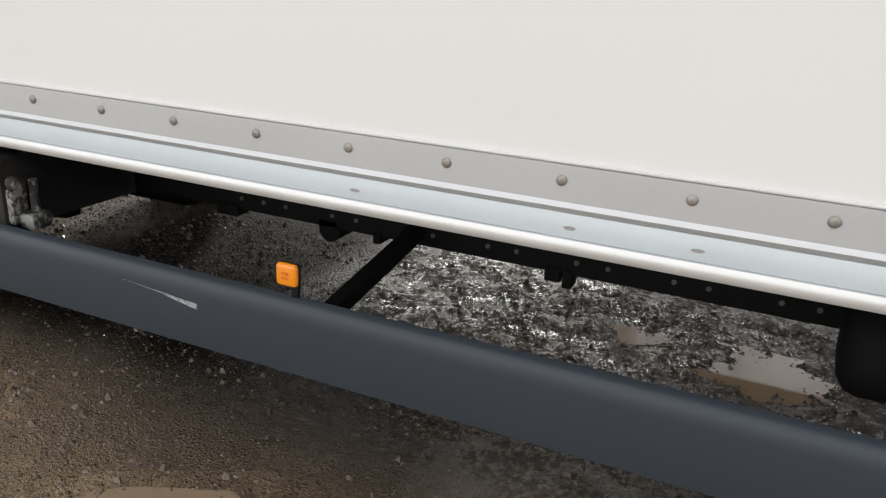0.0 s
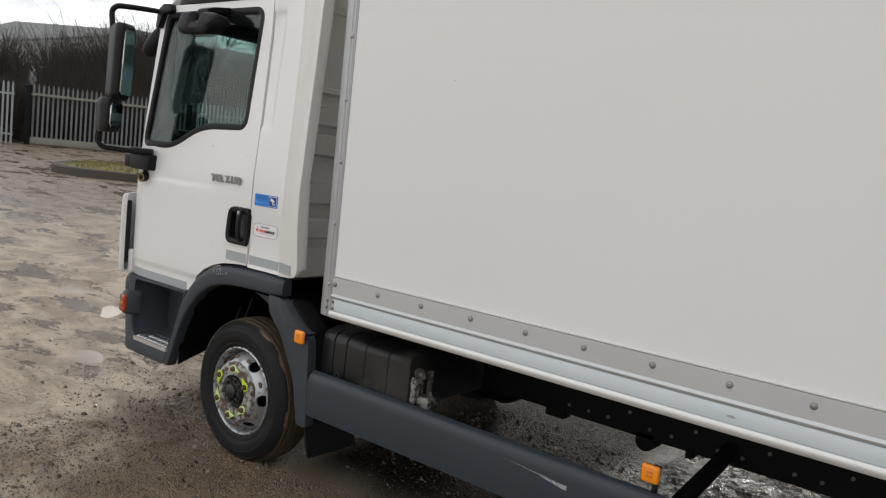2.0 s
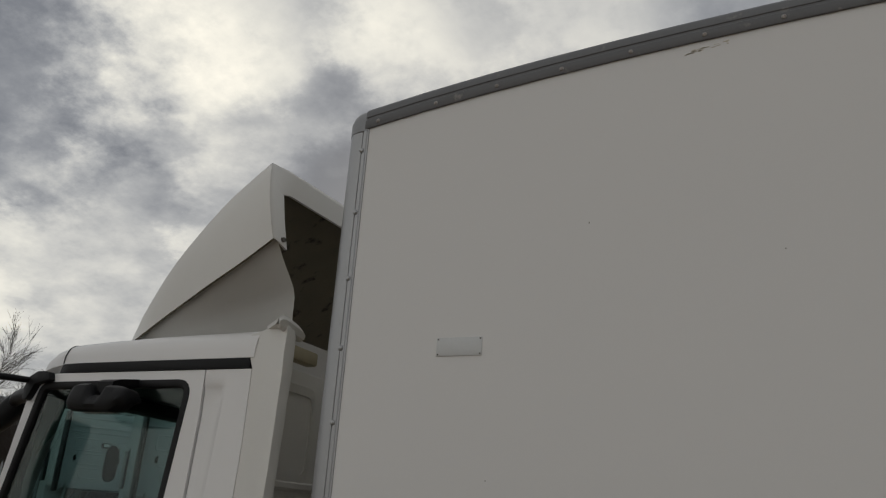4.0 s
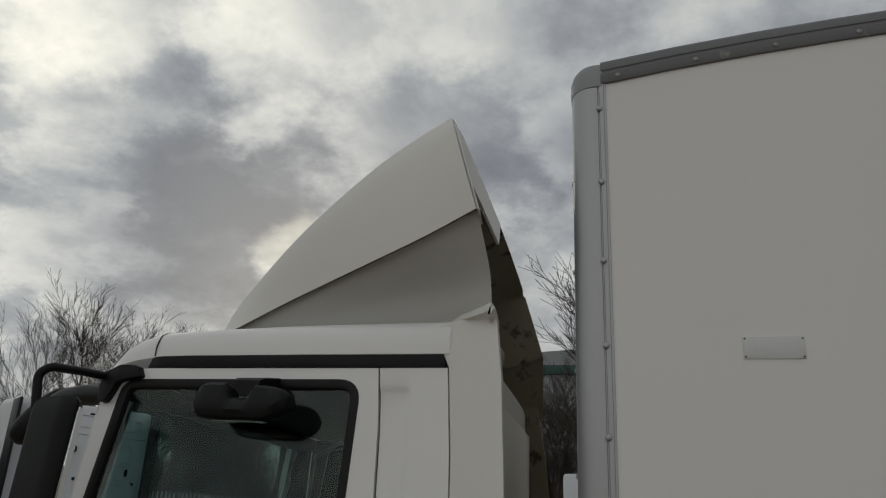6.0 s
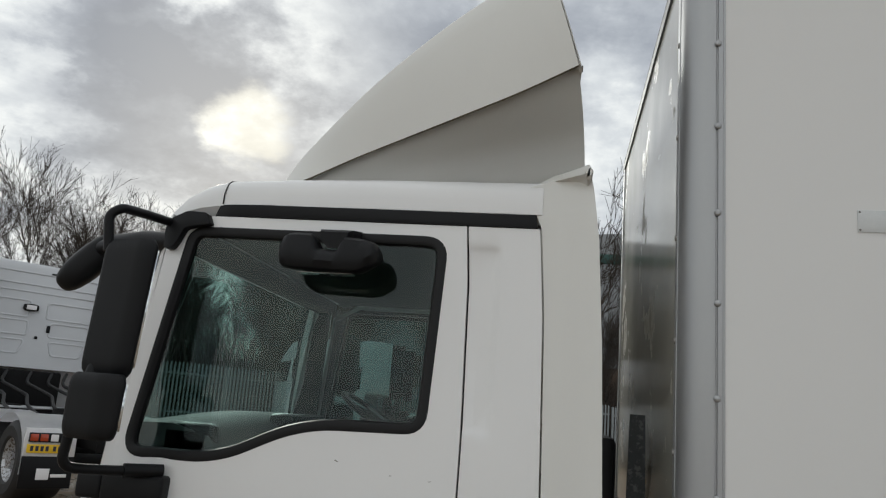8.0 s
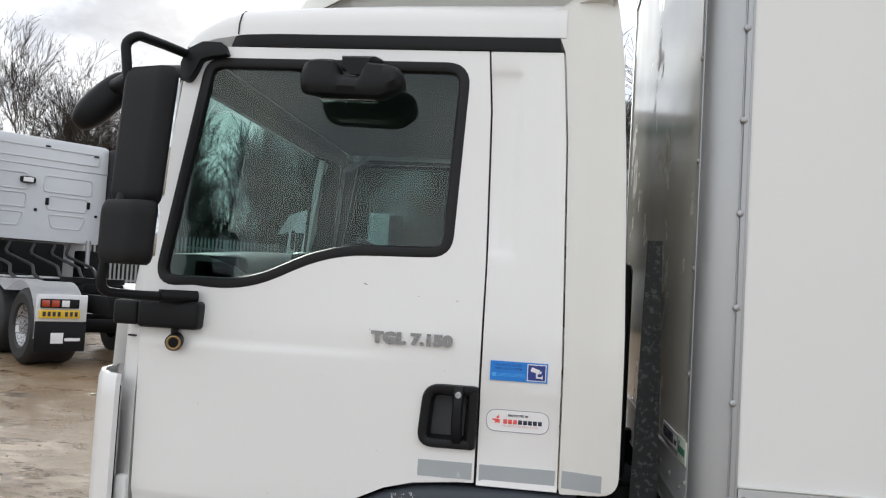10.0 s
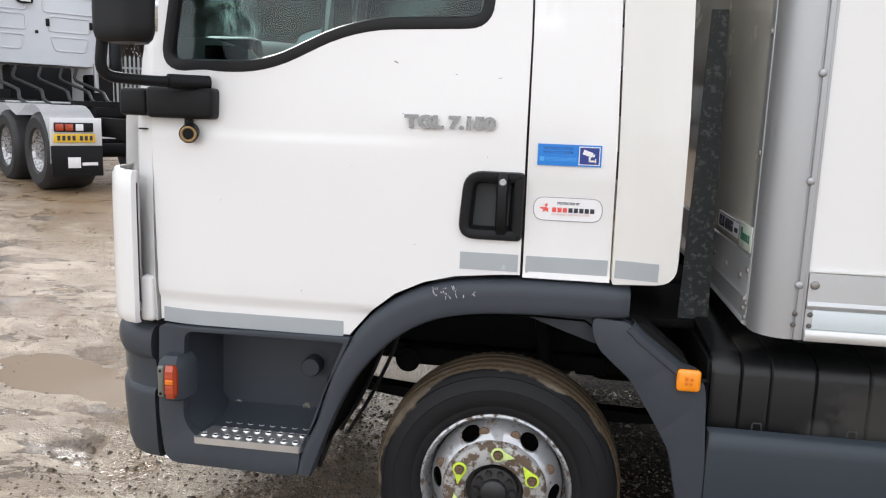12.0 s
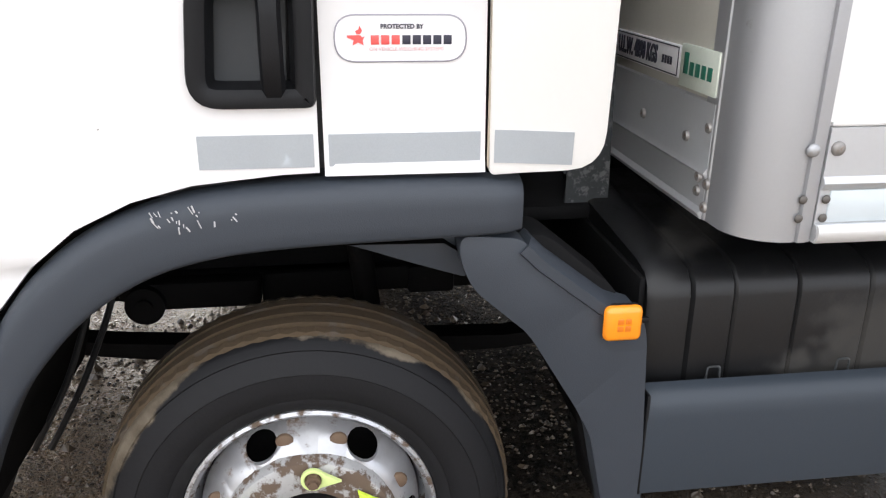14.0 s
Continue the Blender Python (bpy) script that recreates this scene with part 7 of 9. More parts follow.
        add_tube(bm, curve_pts(pts, 0.06, 4), 0.007, 7)
        part("hose", bm, M_WIRE, truck)
    # galvanised upright in the gap behind the cab
    bm = bmesh.new()
    rings = []
    for z, w, x, y in ((0.834, 0.097, -2.994, 1.955), (1.28, 0.077, -2.989, 1.97), (1.83, 0.052, -2.985, 2.0)):
        rings.append([Vector((x - w / 2, y, z)), Vector((x + w / 2, y, z)), Vector((x + w / 2, y + 0.05, z)), Vector((x + w / 2 - 0.008, y + 0.05, z)), Vector((x + w / 2 - 0.008, y + 0.008, z)), Vector((x - w / 2, y + 0.008, z))])
    loft(bm, rings)
    part("body_upright", bm, M_GALV, truck, "rusting galvanised upright behind the cab")
    bm = bmesh.new()
    add_box(bm, (-3.20, 2.05, 0.95), (-3.05, 3.4, 1.75), 0.03)
    part("air_intake_box", bm, M_BLACK, truck, "black box between cab and body")
    bm = bmesh.new()
    add_box(bm, (-3.30, 1.94, 0.80), (-2.93, 3.4, 0.833), 0.008)
    part("deck_plate", bm, M_CHASSIS, truck)


tank_and_chassis()


# ---- mirrors ----
def pod(bm, c, size, power=3.2, n=20, m=8, tilt=None, taper=0.0):
    """A rounded housing: a squarish ellipsoid."""
    rings = []
    for j in range(m + 1):
        t = -1 + 2 * j / m
        t = math.copysign(abs(t) ** 0.75, t)
        k = (1 - abs(t) ** power) ** (1 / power) if abs(t) < 1 else 0.0
        k = max(k, 0.35)
        ring = []
        for i in range(n):
            a = 2 * math.pi * i / n
            ca, sa = math.cos(a), math.sin(a)
            q = (abs(ca) ** power + abs(sa) ** power) ** (-1 / power)
            ring.append(Vector((size[0] / 2 * ca * q * k * (1 + taper * t), size[1] / 2 * sa * q * k * (1 + taper * t), size[2] / 2 * t)))
        rings.append(ring)
    mt = Matrix.Translation(c) @ (tilt if tilt is not None else Matrix.Identity(4))
    loft(bm, [[mt @ p for p in r] for r in rings])


def mirrors():
    def housing(corners, z0, z1, shear, end, rounding):
        """A deep moulded shell on four corners in plan (front outer, ridge, rear outer, rear inner, front inner), rounded at both ends."""
        plan = curve_pts([(x, y, 0) for x, y in corners], rounding, 5, closed=True)
        c = sum(plan, Vector()) / len(plan)
        rings = []
        n = 18
        for k in range(n + 1):
            u = -1 + 2 * k / n
            z = (z0 + z1) / 2 + (z1 - z0) / 2 * math.copysign(abs(u) ** 0.72, u)
            d = min(z - z0, z1 - z) / end
            q = 0.80 + 0.20 * math.sqrt(max(0.0, 1 - (1 - min(d, 1.0)) ** 2))
            q *= 1.0 + 0.04 * (z - z0) / (z1 - z0)
            rings.append([Vector((c.x + (p.x - c.x) * q + shear * (z - z0), c.y + (p.y - c.y) * q, z)) for p in plan])
        bm = bmesh.new()
        loft(bm, rings)
        return bm

    def glass(corners, z0, z1, shear, inset):
        """The silvered pane, a few millimetres proud of the rear face."""
        a, b = Vector((*corners[2], 0)), Vector((*corners[3], 0))
        w = (b - a).normalized()
        o = Vector((w.y, -w.x, 0)) * (1 if Vector((w.y, -w.x, 0)).x > 0 else -1)
        lo = [a + w * inset, b - w * inset * 0.6]
        bm = bmesh.new()
        rings = []
        for z, t in ((z0, 0.012), (z0 + 0.02, 0.0), (z1 - 0.02, 0.0), (z1, 0.012)):
            sh = Vector((shear * (z - z0), 0, z))
            rings.append([lo[0] + w * t + sh + o * 0.006, lo[1] - w * t + sh + o * 0.006, lo[1] - w * t + sh - o * 0.01, lo[0] + w * t + sh - o * 0.01])
        loft(bm, rings)
        return bm
    main = [(-4.700, 1.335), (-4.555, 1.295), (-4.512, 1.318), (-4.572, 1.425), (-4.675, 1.425)]
    a = part("main_mirror", housing(main, 1.815, 2.235, 0.06, 0.05, 0.022), M_MIRR, truck, "black main mirror housing")
    part("mirror_glass", glass(main, 1.845, 2.205, 0.06, 0.010), M_MGLASS, a, "silvered mirror glass")
    wide = [(-4.700, 1.290), (-4.565, 1.245), (-4.497, 1.262), (-4.568, 1.378), (-4.680, 1.385)]
    b = part("wide_mirror", housing(wide, 1.632, 1.822, 0.03, 0.045, 0.026), M_MIRR, truck, "black lower wide-angle mirror housing")
    part("mirror_glass", glass(wide, 1.660, 1.795, 0.03, 0.012), M_MGLASS, b)
    # arms
    bm = bmesh.new()
    add_tube(bm, curve_pts([(-4.600, 1.640, 2.358), (-4.635, 1.48, 2.352), (-4.655, 1.360, 2.342), (-4.685, 1.345, 2.315), (-4.672, 1.352, 2.20)], 0.035, 6), 0.0155, 12)
    part("upper_mirror_arm", bm, M_MIRR, truck, "black tubular mirror arm")
    bm = bmesh.new()
    add_tube(bm, curve_pts([(-4.645, 1.345, 1.85), (-4.650, 1.325, 1.79)], 0.05, 6), 0.022, 12)
    part("mirror_link", bm, M_MIRR, truck)
    bm = bmesh.new()
    add_tube(bm, curve_pts([(-4.672, 1.31, 1.66), (-4.690, 1.315, 1.545), (-4.60, 1.42, 1.538), (-4.50, 1.51, 1.540)], 0.045, 6), 0.0155, 12)
    add_cyl(bm, (-4.565, 1.45, 1.540), (-4.478, 1.53, 1.540), 0.021, n=14)
    part("lower_mirror_arm", bm, M_MIRR, truck, "black tubular mirror arm")
    # hinge block on the door front, and the small camera below it
    bm = bmesh.new()
    add_box(bm, (-4.660, 1.490, 1.436), (-4.455, 1.570, 1.526), 0.014, 3)
    add_box(bm, (-4.755, 1.510, 1.440), (-4.665, 1.60, 1.520), 0.014, 3)
    part("mirror_hinge", bm, M_MIRR, truck, "black mirror hinge block")
    bm = bmesh.new()
    add_cyl(bm, (-4.545, 1.545, 1.398), (-4.532, 1.500, 1.392), 0.027, 0.027, 20)
    add_cyl(bm, (-4.545, 1.53, 1.42), (-4.545, 1.53, 1.45), 0.012, n=10)
    c = part("side_camera", bm, M_BLACK, truck, "small black side camera with brass ring")
    bm = bmesh.new()
    add_tube(bm, [(-4.5318 + 0.020 * math.cos(t) * 0.96, 1.4995 + 0.020 * math.cos(t) * 0.27, 1.392 + 0.020 * math.sin(t)) for t in np.linspace(0, 2 * math.pi, 25)], 0.0045, 8)
    part("brass_ring", bm, M_BRASS, c)
    # bracket at the top of the front pillar
    bm = bmesh.new()
    out = [(-4.475, 2.392), (-4.455, 2.352), (-4.505, 2.345), (-4.548, 2.335), (-4.567, 2.29), (-4.585, 2.262), (-4.615, 2.262), (-4.622, 2.33), (-4.60, 2.372), (-4.545, 2.396)]
    panel(bm, round_poly(out, 0.010, 3), [], 0.05, lambda x, z: ycab(x, z) - 0.035, (), (), 0.008)
    br = part("mirror_bracket", bm, M_MIRR, truck, "black mirror bracket on the pillar")
    bm = bmesh.new()
    add_tube(bm, [(-4.62, 1.66, 2.30), (-4.76, 1.72, 2.31), (-4.92, 1.80, 2.315), (-5.02, 1.86, 2.30)], [0.035, 0.04, 0.035, 0.03], 12)
    part("front_mirror_arm", bm, M_MIRR, br)
    bm = bmesh.new()
    pod(bm, (-5.07, 1.88, 2.252), (0.28, 0.14, 0.115), 2.6, 32, 16, tilt=Matrix.Rotation(radians(25), 4, "Z") @ Matrix.Rotation(radians(-50), 4, "Y"))
    part("front_mirror", bm, M_MIRR, truck, "black front view mirror pod")
    # kerb mirror over the window
    bm = bmesh.new()
    rings = []
    for t in np.linspace(-1, 1, 33):
        x = -3.995 + 0.158 * t
        e = max((1 - abs(t) ** 5) ** (1 / 5) if abs(t) < 1 else 0.0, 0.5)
        dip = 0.046 * smooth01((0.34 - abs(t + 0.02)) / 0.16)
        zt = 2.304 - 0.010 * t - (1 - e) * 0.05
        zb = 2.184 + 0.026 * smooth01((t - 0.55) / 0.45) - 0.004 * t + (1 - e) * 0.04
        y0, y1 = 1.415 + (1 - e) * 0.05, 1.565
        top = zt - dip
        rings.append([Vector((x, y1 - 0.045, zb + 0.012)), Vector((x, y0 + 0.030, zb)), Vector((x, y0 + 0.010, zb + 0.008)), Vector((x, y0, zb + 0.030)), Vector((x, y0 + 0.006, 0.5 * (zb + top) + 0.012)), Vector((x, y0 + 0.020, top - 0.012)), Vector((x, y0 + 0.045, top)), Vector((x, y1 - 0.04, top - 0.006)), Vector((x, y1 - 0.02, top - 0.03))])
    loft(bm, rings)
    k = part("kerb_mirror", bm, M_MIRR, truck, "black kerb mirror above the door window")
    bm = bmesh.new()
    rings = [[Vector((x, y, z)) for x, z in ((-4.045 + d, zz), (-3.930 - d, zz), (-3.935 - d, zz - 0.03), (-3.965, zz - 0.052), (-4.005, zz - 0.052), (-4.04 + d, zz - 0.03))] for y, zz, d in ((1.47, 2.318, 0.012), (1.50, 2.332, 0.004), (1.60, 2.350, 0.0))]
    loft(bm, [[Vector((p.x, p.y, p.z)) for p in r] for r in rings])
    part("mirror_foot", bm, M_MIRR, k)
    bm = bmesh.new()
    add_box(bm, (-4.10, 1.480, 2.1865), (-3.92, 1.525, 2.1895), 0.001)
    part("mirror_glass", bm, M_MGLASS, k)
    # the same on the far side, simply
    for name, c, s in (("main_mirror", (-4.60, 2 * MID - 1.345, 2.043), (0.15, 0.18, 0.395)), ("wide_mirror", (-4.62, 2 * MID - 1.31, 1.72), (0.16, 0.17, 0.185))):
        bm = bmesh.new()
        pod(bm, c, s, 5)
        part(name, bm, M_MIRR, truck)


mirrors()


# ---- decals ----
def decals():
    def strip(name, x0, x1, z0, z1, yfun, material, parent, label=""):
        bm = bmesh.new()
        cuts = [x0 + (x1 - x0) * k / 16 for k in range(1, 16)]
        panel(bm, [(x0, z0), (x1, z0), (x1, z1), (x0, z1)], [], 0.004, lambda x, z: yfun(x, z) - 0.0016, [z0 + (z1 - z0) * k / 4 for k in range(1, 4)], cuts)
        return part(name, bm, material, parent, label)
    yd = ycab
    strip("reflective_tape", -3.727, -3.560, 1.037, 1.087, yd, M_TAPE, DOOR, "grey reflective tape")
    strip("reflective_tape", -3.538, -3.308, 1.036, 1.085, lambda x, z: ycab(x, z) + 0.0055, M_TAPE, QUARTER)
    strip("reflective_tape", -4.656, -4.072, 0.806, 0.853, yd, M_TAPE, DOOR)

    def yf(x, z):
        u = (x + 3.30) / 0.16
        return ycab(-3.32, z) - 0.004 - 0.030 * smooth01(u) * smooth01((z - 0.9) / 0.5) - 0.022 * smooth01(u)
    strip("reflective_tape", -3.288, -3.172, 1.038, 1.089, yf, M_TAPE, FAIRING)
    # chrome badge
    write("badge", "TGL 7.150", 0.047, facing(-3.769, 1.5325, 1.4505), M_CHROME, DOOR, depth=0.002, bold=0.0030, squeeze=1.25, label="chrome model badge")
    # chips and marks in the paint
    rnd = random.Random(9)
    bm = bmesh.new()
    for x, z, w, h in ((-3.757, 1.585, 0.006, 0.0015), (-3.635, 1.578, 0.009, 0.0014), (-3.905, 1.473, 0.003, 0.002), (-3.93, 1.615, 0.012, 0.003), (-3.86, 1.10, 0.0025, 0.002), (-4.2, 0.94, 0.003, 0.002), (-4.45, 1.2, 0.002, 0.003), (-4.05, 1.32, 0.002, 0.0015), (-3.66, 1.36, 0.0015, 0.002)):
        add_box(bm, (-w / 2, -0.0005, -h / 2), (w / 2, 0.0015, h / 2), m=Matrix.Translation((x, ycab(x, z) - 0.0003, z)) @ Matrix.Rotation(radians(rnd.uniform(-35, 35)), 4, "Y"))
    tagged(part("paint_chip", bm, M_CHIP, DOOR), kind="stuff")
    # camera notice
    y = 1.5395
    b = strip("camera_notice", -3.520, -3.345, 1.345, 1.404, lambda x, z: y, M_BLUE, QUARTER, "blue camera notice sticker")
    bm = bmesh.new()
    add_box(bm, (-3.407, y - 0.0018, 1.349), (-3.3495, y - 0.0008, 1.400))
    part("notice_square", bm, M_STICK, QUARTER)
    bm = bmesh.new()
    add_box(bm, (-3.4045, y - 0.0026, 1.3515), (-3.352, y - 0.0014, 1.3975))
    part("notice_square", bm, M_NAVY, QUARTER)
    bm = bmesh.new()
    turn = Matrix.Translation((-3.381, y - 0.0028, 1.381)) @ Matrix.Rotation(radians(18), 4, "Y")
    add_box(bm, (-0.015, -0.0006, -0.0065), (0.012, 0.0006, 0.0065), m=turn)
    add_box(bm, (0.013, -0.0006, -0.004), (0.018, 0.0006, 0.004), m=turn)
    add_box(bm, (-3.380, y - 0.0034, 1.360), (-3.375, y - 0.0022, 1.373))
    add_box(bm, (-3.380, y - 0.0034, 1.3585), (-3.360, y - 0.0022, 1.3635))
    add_box(bm, (-3.3625, y - 0.0034, 1.3565), (-3.3595, y - 0.0022, 1.368))
    part("camera_symbol", bm, M_STICK, QUARTER)
    M_DKB = mat("dark_blue_print", (0.006, 0.05, 0.25), 0.4)
    write("print", "THIS VEHICLE IS FITTED", 0.0096, facing(-3.464, y - 0.0014, 1.3925), M_DKB, QUARTER, depth=0.0003, bold=0.0002, squeeze=0.82)
    write("print", "WITH A CCTV SYSTEM", 0.0096, facing(-3.464, y - 0.0014, 1.3815), M_DKB, QUARTER, depth=0.0003, bold=0.0002, squeeze=0.84)
    M_PALEB = mat("pale_blue_print", (0.08, 0.35, 0.75), 0.4)
    bm = bmesh.new()
    for z in (1.366, 1.3625, 1.359):
        add_box(bm, (-3.498, y - 0.0018, z), (-3.412, y - 0.0012, z + 0.0012))
    add_box(bm, (-3.514, y - 0.0018, 1.357), (-3.501, y - 0.0012, 1.369))
    tagged(part("fine_print", bm, M_PALEB, QUARTER), kind="stuff")
    # rounded white sticker
    ys = 1.5457
    bm = bmesh.new()
    panel(bm, round_poly([(-3.524, 1.190), (-3.333, 1.190), (-3.333, 1.256), (-3.524, 1.256)], 0.0325, 8), [], 0.003, lambda x, z: ys)
    s = part("round_ended_sticker", bm, M_STICK, QUARTER, "white round-ended sticker with red and black emblem")
    bm = bmesh.new()
    lp = round_poly([(-3.524, 1.190), (-3.333, 1.190), (-3.333, 1.256), (-3.524, 1.256)], 0.0325, 8)
    sweep_ring(bm, lp, [(0.0008, -0.0003), (0.0, -0.0008), (-0.0012, -0.0008), (-0.0014, 0.0)], lambda x, z: ys)
    part("sticker_border", bm, mat("grey_print", (0.30, 0.29, 0.33), 0.4), QUARTER)
    write("print", "PROTECTED BY", 0.0088, facing(-3.427, ys - 0.0008, 1.2395), M_INK, QUARTER, depth=0.0003, bold=0.0003)
    # the maker's word as plain bars: red, then black
    for x0, n, m_ in ((-3.472, 3, M_RED), (-3.4265, 5, M_INK)):
        for i in range(n):
            bm = bmesh.new()
            add_box(bm, (x0 + i * 0.0150, ys - 0.0012, 1.2145), (x0 + i * 0.0150 + 0.0118, ys - 0.0004, 1.2275), 0.0012, 2)
            part("emblem_bar", bm, m_, QUARTER)
    bm = bmesh.new()
    star = [(-3.506, 1.2275), (-3.487, 1.2275), (-3.4835, 1.2245), (-3.480, 1.2265), (-3.4835, 1.2205), (-3.482, 1.2135), (-3.490, 1.2175), (-3.498, 1.2135), (-3.4965, 1.2205), (-3.506, 1.2245)]
    panel(bm, star, [], 0.0008, lambda x, z: ys - 0.0012)
    bmf = bmesh.new()
    part("emblem", bm, M_RED, QUARTER)
    panel(bmf, [(-3.492, 1.229), (-3.487, 1.229), (-3.484, 1.234), (-3.488, 1.241), (-3.489, 1.236), (-3.494, 1.233)], [], 0.0008, lambda x, z: ys - 0.0012)
    part("emblem_flame", bmf, M_RED, QUARTER)
    write("print", "ON VEHICLE WEIGHING SYSTEMS", 0.0072, facing(-3.420, ys - 0.0008, 1.2080), mat("faded_red_print", (0.70, 0.42, 0.42), 0.5), QUARTER, depth=0.0002)


decals()


# ---- loose stones on the yard ----
def gravel():
    rnd = np.random.RandomState(7)
    n = 40000
    verts, faces = [], []
    ang = np.arange(5) * 1.2566
    made = 0
    while made < n:
        if rnd.rand() < 0.75:
            x, y = rnd.uniform(-5.6, 0.6), rnd.uniform(-0.2, 3.6)
        else:
            x, y = rnd.uniform(-9, -3.5), rnd.uniform(0.5, 7)
        if x < -4.7 and rnd.rand() < 0.72:
            continue
        clump = noise.noise(Vector((x * 1.3, y * 1.3, 11.0))) + 0.6 * noise.noise(Vector((x * 4.0, y * 4.0, 3.0)))
        if clump < rnd.uniform(-0.6, 0.3):
            continue
        r = 0.0035 + 0.0055 * rnd.rand() ** 2 + (0.014 * rnd.rand() if rnd.rand() < 0.05 else 0)
        z = ground_z(x, y)
        a = rnd.uniform(0, 6.28)
        rr = r * (0.7 + 0.6 * rnd.rand(5))
        h = r * (0.45 + 0.6 * rnd.rand())
        k = len(verts)
        for q, w in zip(ang, rr):
            verts.append((x + w * 1.3 * math.cos(q + a), y + w * math.sin(q + a), z - 0.3 * r))
        t = 0.45 * r
        verts.append((x + t * math.cos(a), y + t * math.sin(a), z + h))
        verts.append((x - t * math.cos(a + 0.4), y - t * math.sin(a + 0.4), z + h * (0.6 + 0.5 * rnd.rand())))
        faces += [(k, k + 1, k + 5), (k + 1, k + 2, k + 5), (k + 2, k + 6, k + 5), (k + 2, k + 3, k + 6), (k + 3, k + 4, k + 6), (k + 4, k + 5, k + 6), (k + 4, k, k + 5)]
        made += 1
    me = bpy.data.meshes.new("gravel")
    me.from_pydata(verts, [], faces)
    m = bpy.data.materials.new("wet_stone")
    m.use_nodes = True
    nt = m.node_tree
    b = nt.nodes["Principled BSDF"]
    ge, ra = nt.nodes.new("ShaderNodeNewGeometry"), nt.nodes.new("ShaderNodeValToRGB")
    nt.links.new(ge.outputs["Random Per Island"], ra.inputs[0])
    e = ra.color_ramp.elements
    e[0].color, e[1].color = (0.035, 0.025, 0.016, 1), (0.165, 0.128, 0.090, 1)
    k = e.new(0.55)
    k.color = (0.085, 0.060, 0.038, 1)
    nt.links.new(ra.outputs[0], b.inputs["Base Color"])
    b.inputs["Roughness"].default_value = 0.32
    me.materials.append(m)
    return tagged(new("gravel", me), "small wet brown and grey stones on the mud", "gravel", kind="stuff")


gravel()

# ---- yard edge: kerbed island, fence, scrub, trees, buildings ----
M_KERB = mat("weathered_concrete_kerb", (0.060, 0.050, 0.040), 0.8, vary=0.2, scale=3, grain=0.1, bump=0.3, bscale=40)
M_GRASS = mat("patchy_winter_grass", (0.19, 0.18, 0.050), 0.9, vary=0.35, scale=2, grain=0.2, gscale=40, bump=0.8, bscale=30, dirt=(0.15, 0.12, 0.06), dirt_at=0.5, dirt_scale=1.5)
M_STEEL = mat("galvanised_palisade", (0.28, 0.30, 0.305), 0.6, 0.0, vary=0.15, scale=2, grain=0.06)
M_TWIG = mat("brown_twigs", (0.042, 0.032, 0.025), 0.9, vary=0.35, scale=0.4, grain=0.1)
M_BARK = mat("grey_brown_bark", (0.085, 0.072, 0.060), 0.9, vary=0.3, scale=3, grain=0.15, bump=0.4, bscale=40)
M_BANK = mat("scrubby_bank", (0.040, 0.032, 0.023), 0.95, vary=0.45, scale=0.7, grain=0.3, gscale=9, bump=1.0, bscale=6)
M_CLAD = mat("pale_grey_cladding", (0.28, 0.29, 0.30), 0.6, 0.1, vary=0.06, scale=0.3, grain=0.03)
M_CLADG = mat("green_cladding", (0.03, 0.085, 0.075), 0.6, vary=0.08, scale=0.3)
M_CLADD = mat("brown_brick_base", (0.11, 0.075, 0.055), 0.85, vary=0.25, scale=1.5, grain=0.1)
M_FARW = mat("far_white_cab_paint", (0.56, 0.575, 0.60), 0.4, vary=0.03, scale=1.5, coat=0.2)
M_CHEQ = mat("bright_chequer_plate", (0.72, 0.72, 0.73), 0.4, 0.1, vary=0.08, scale=8, bump=0.6, bscale=30)
M_YEL = mat("yellow_plate", (0.75, 0.48, 0.02), 0.4, vary=0.04)


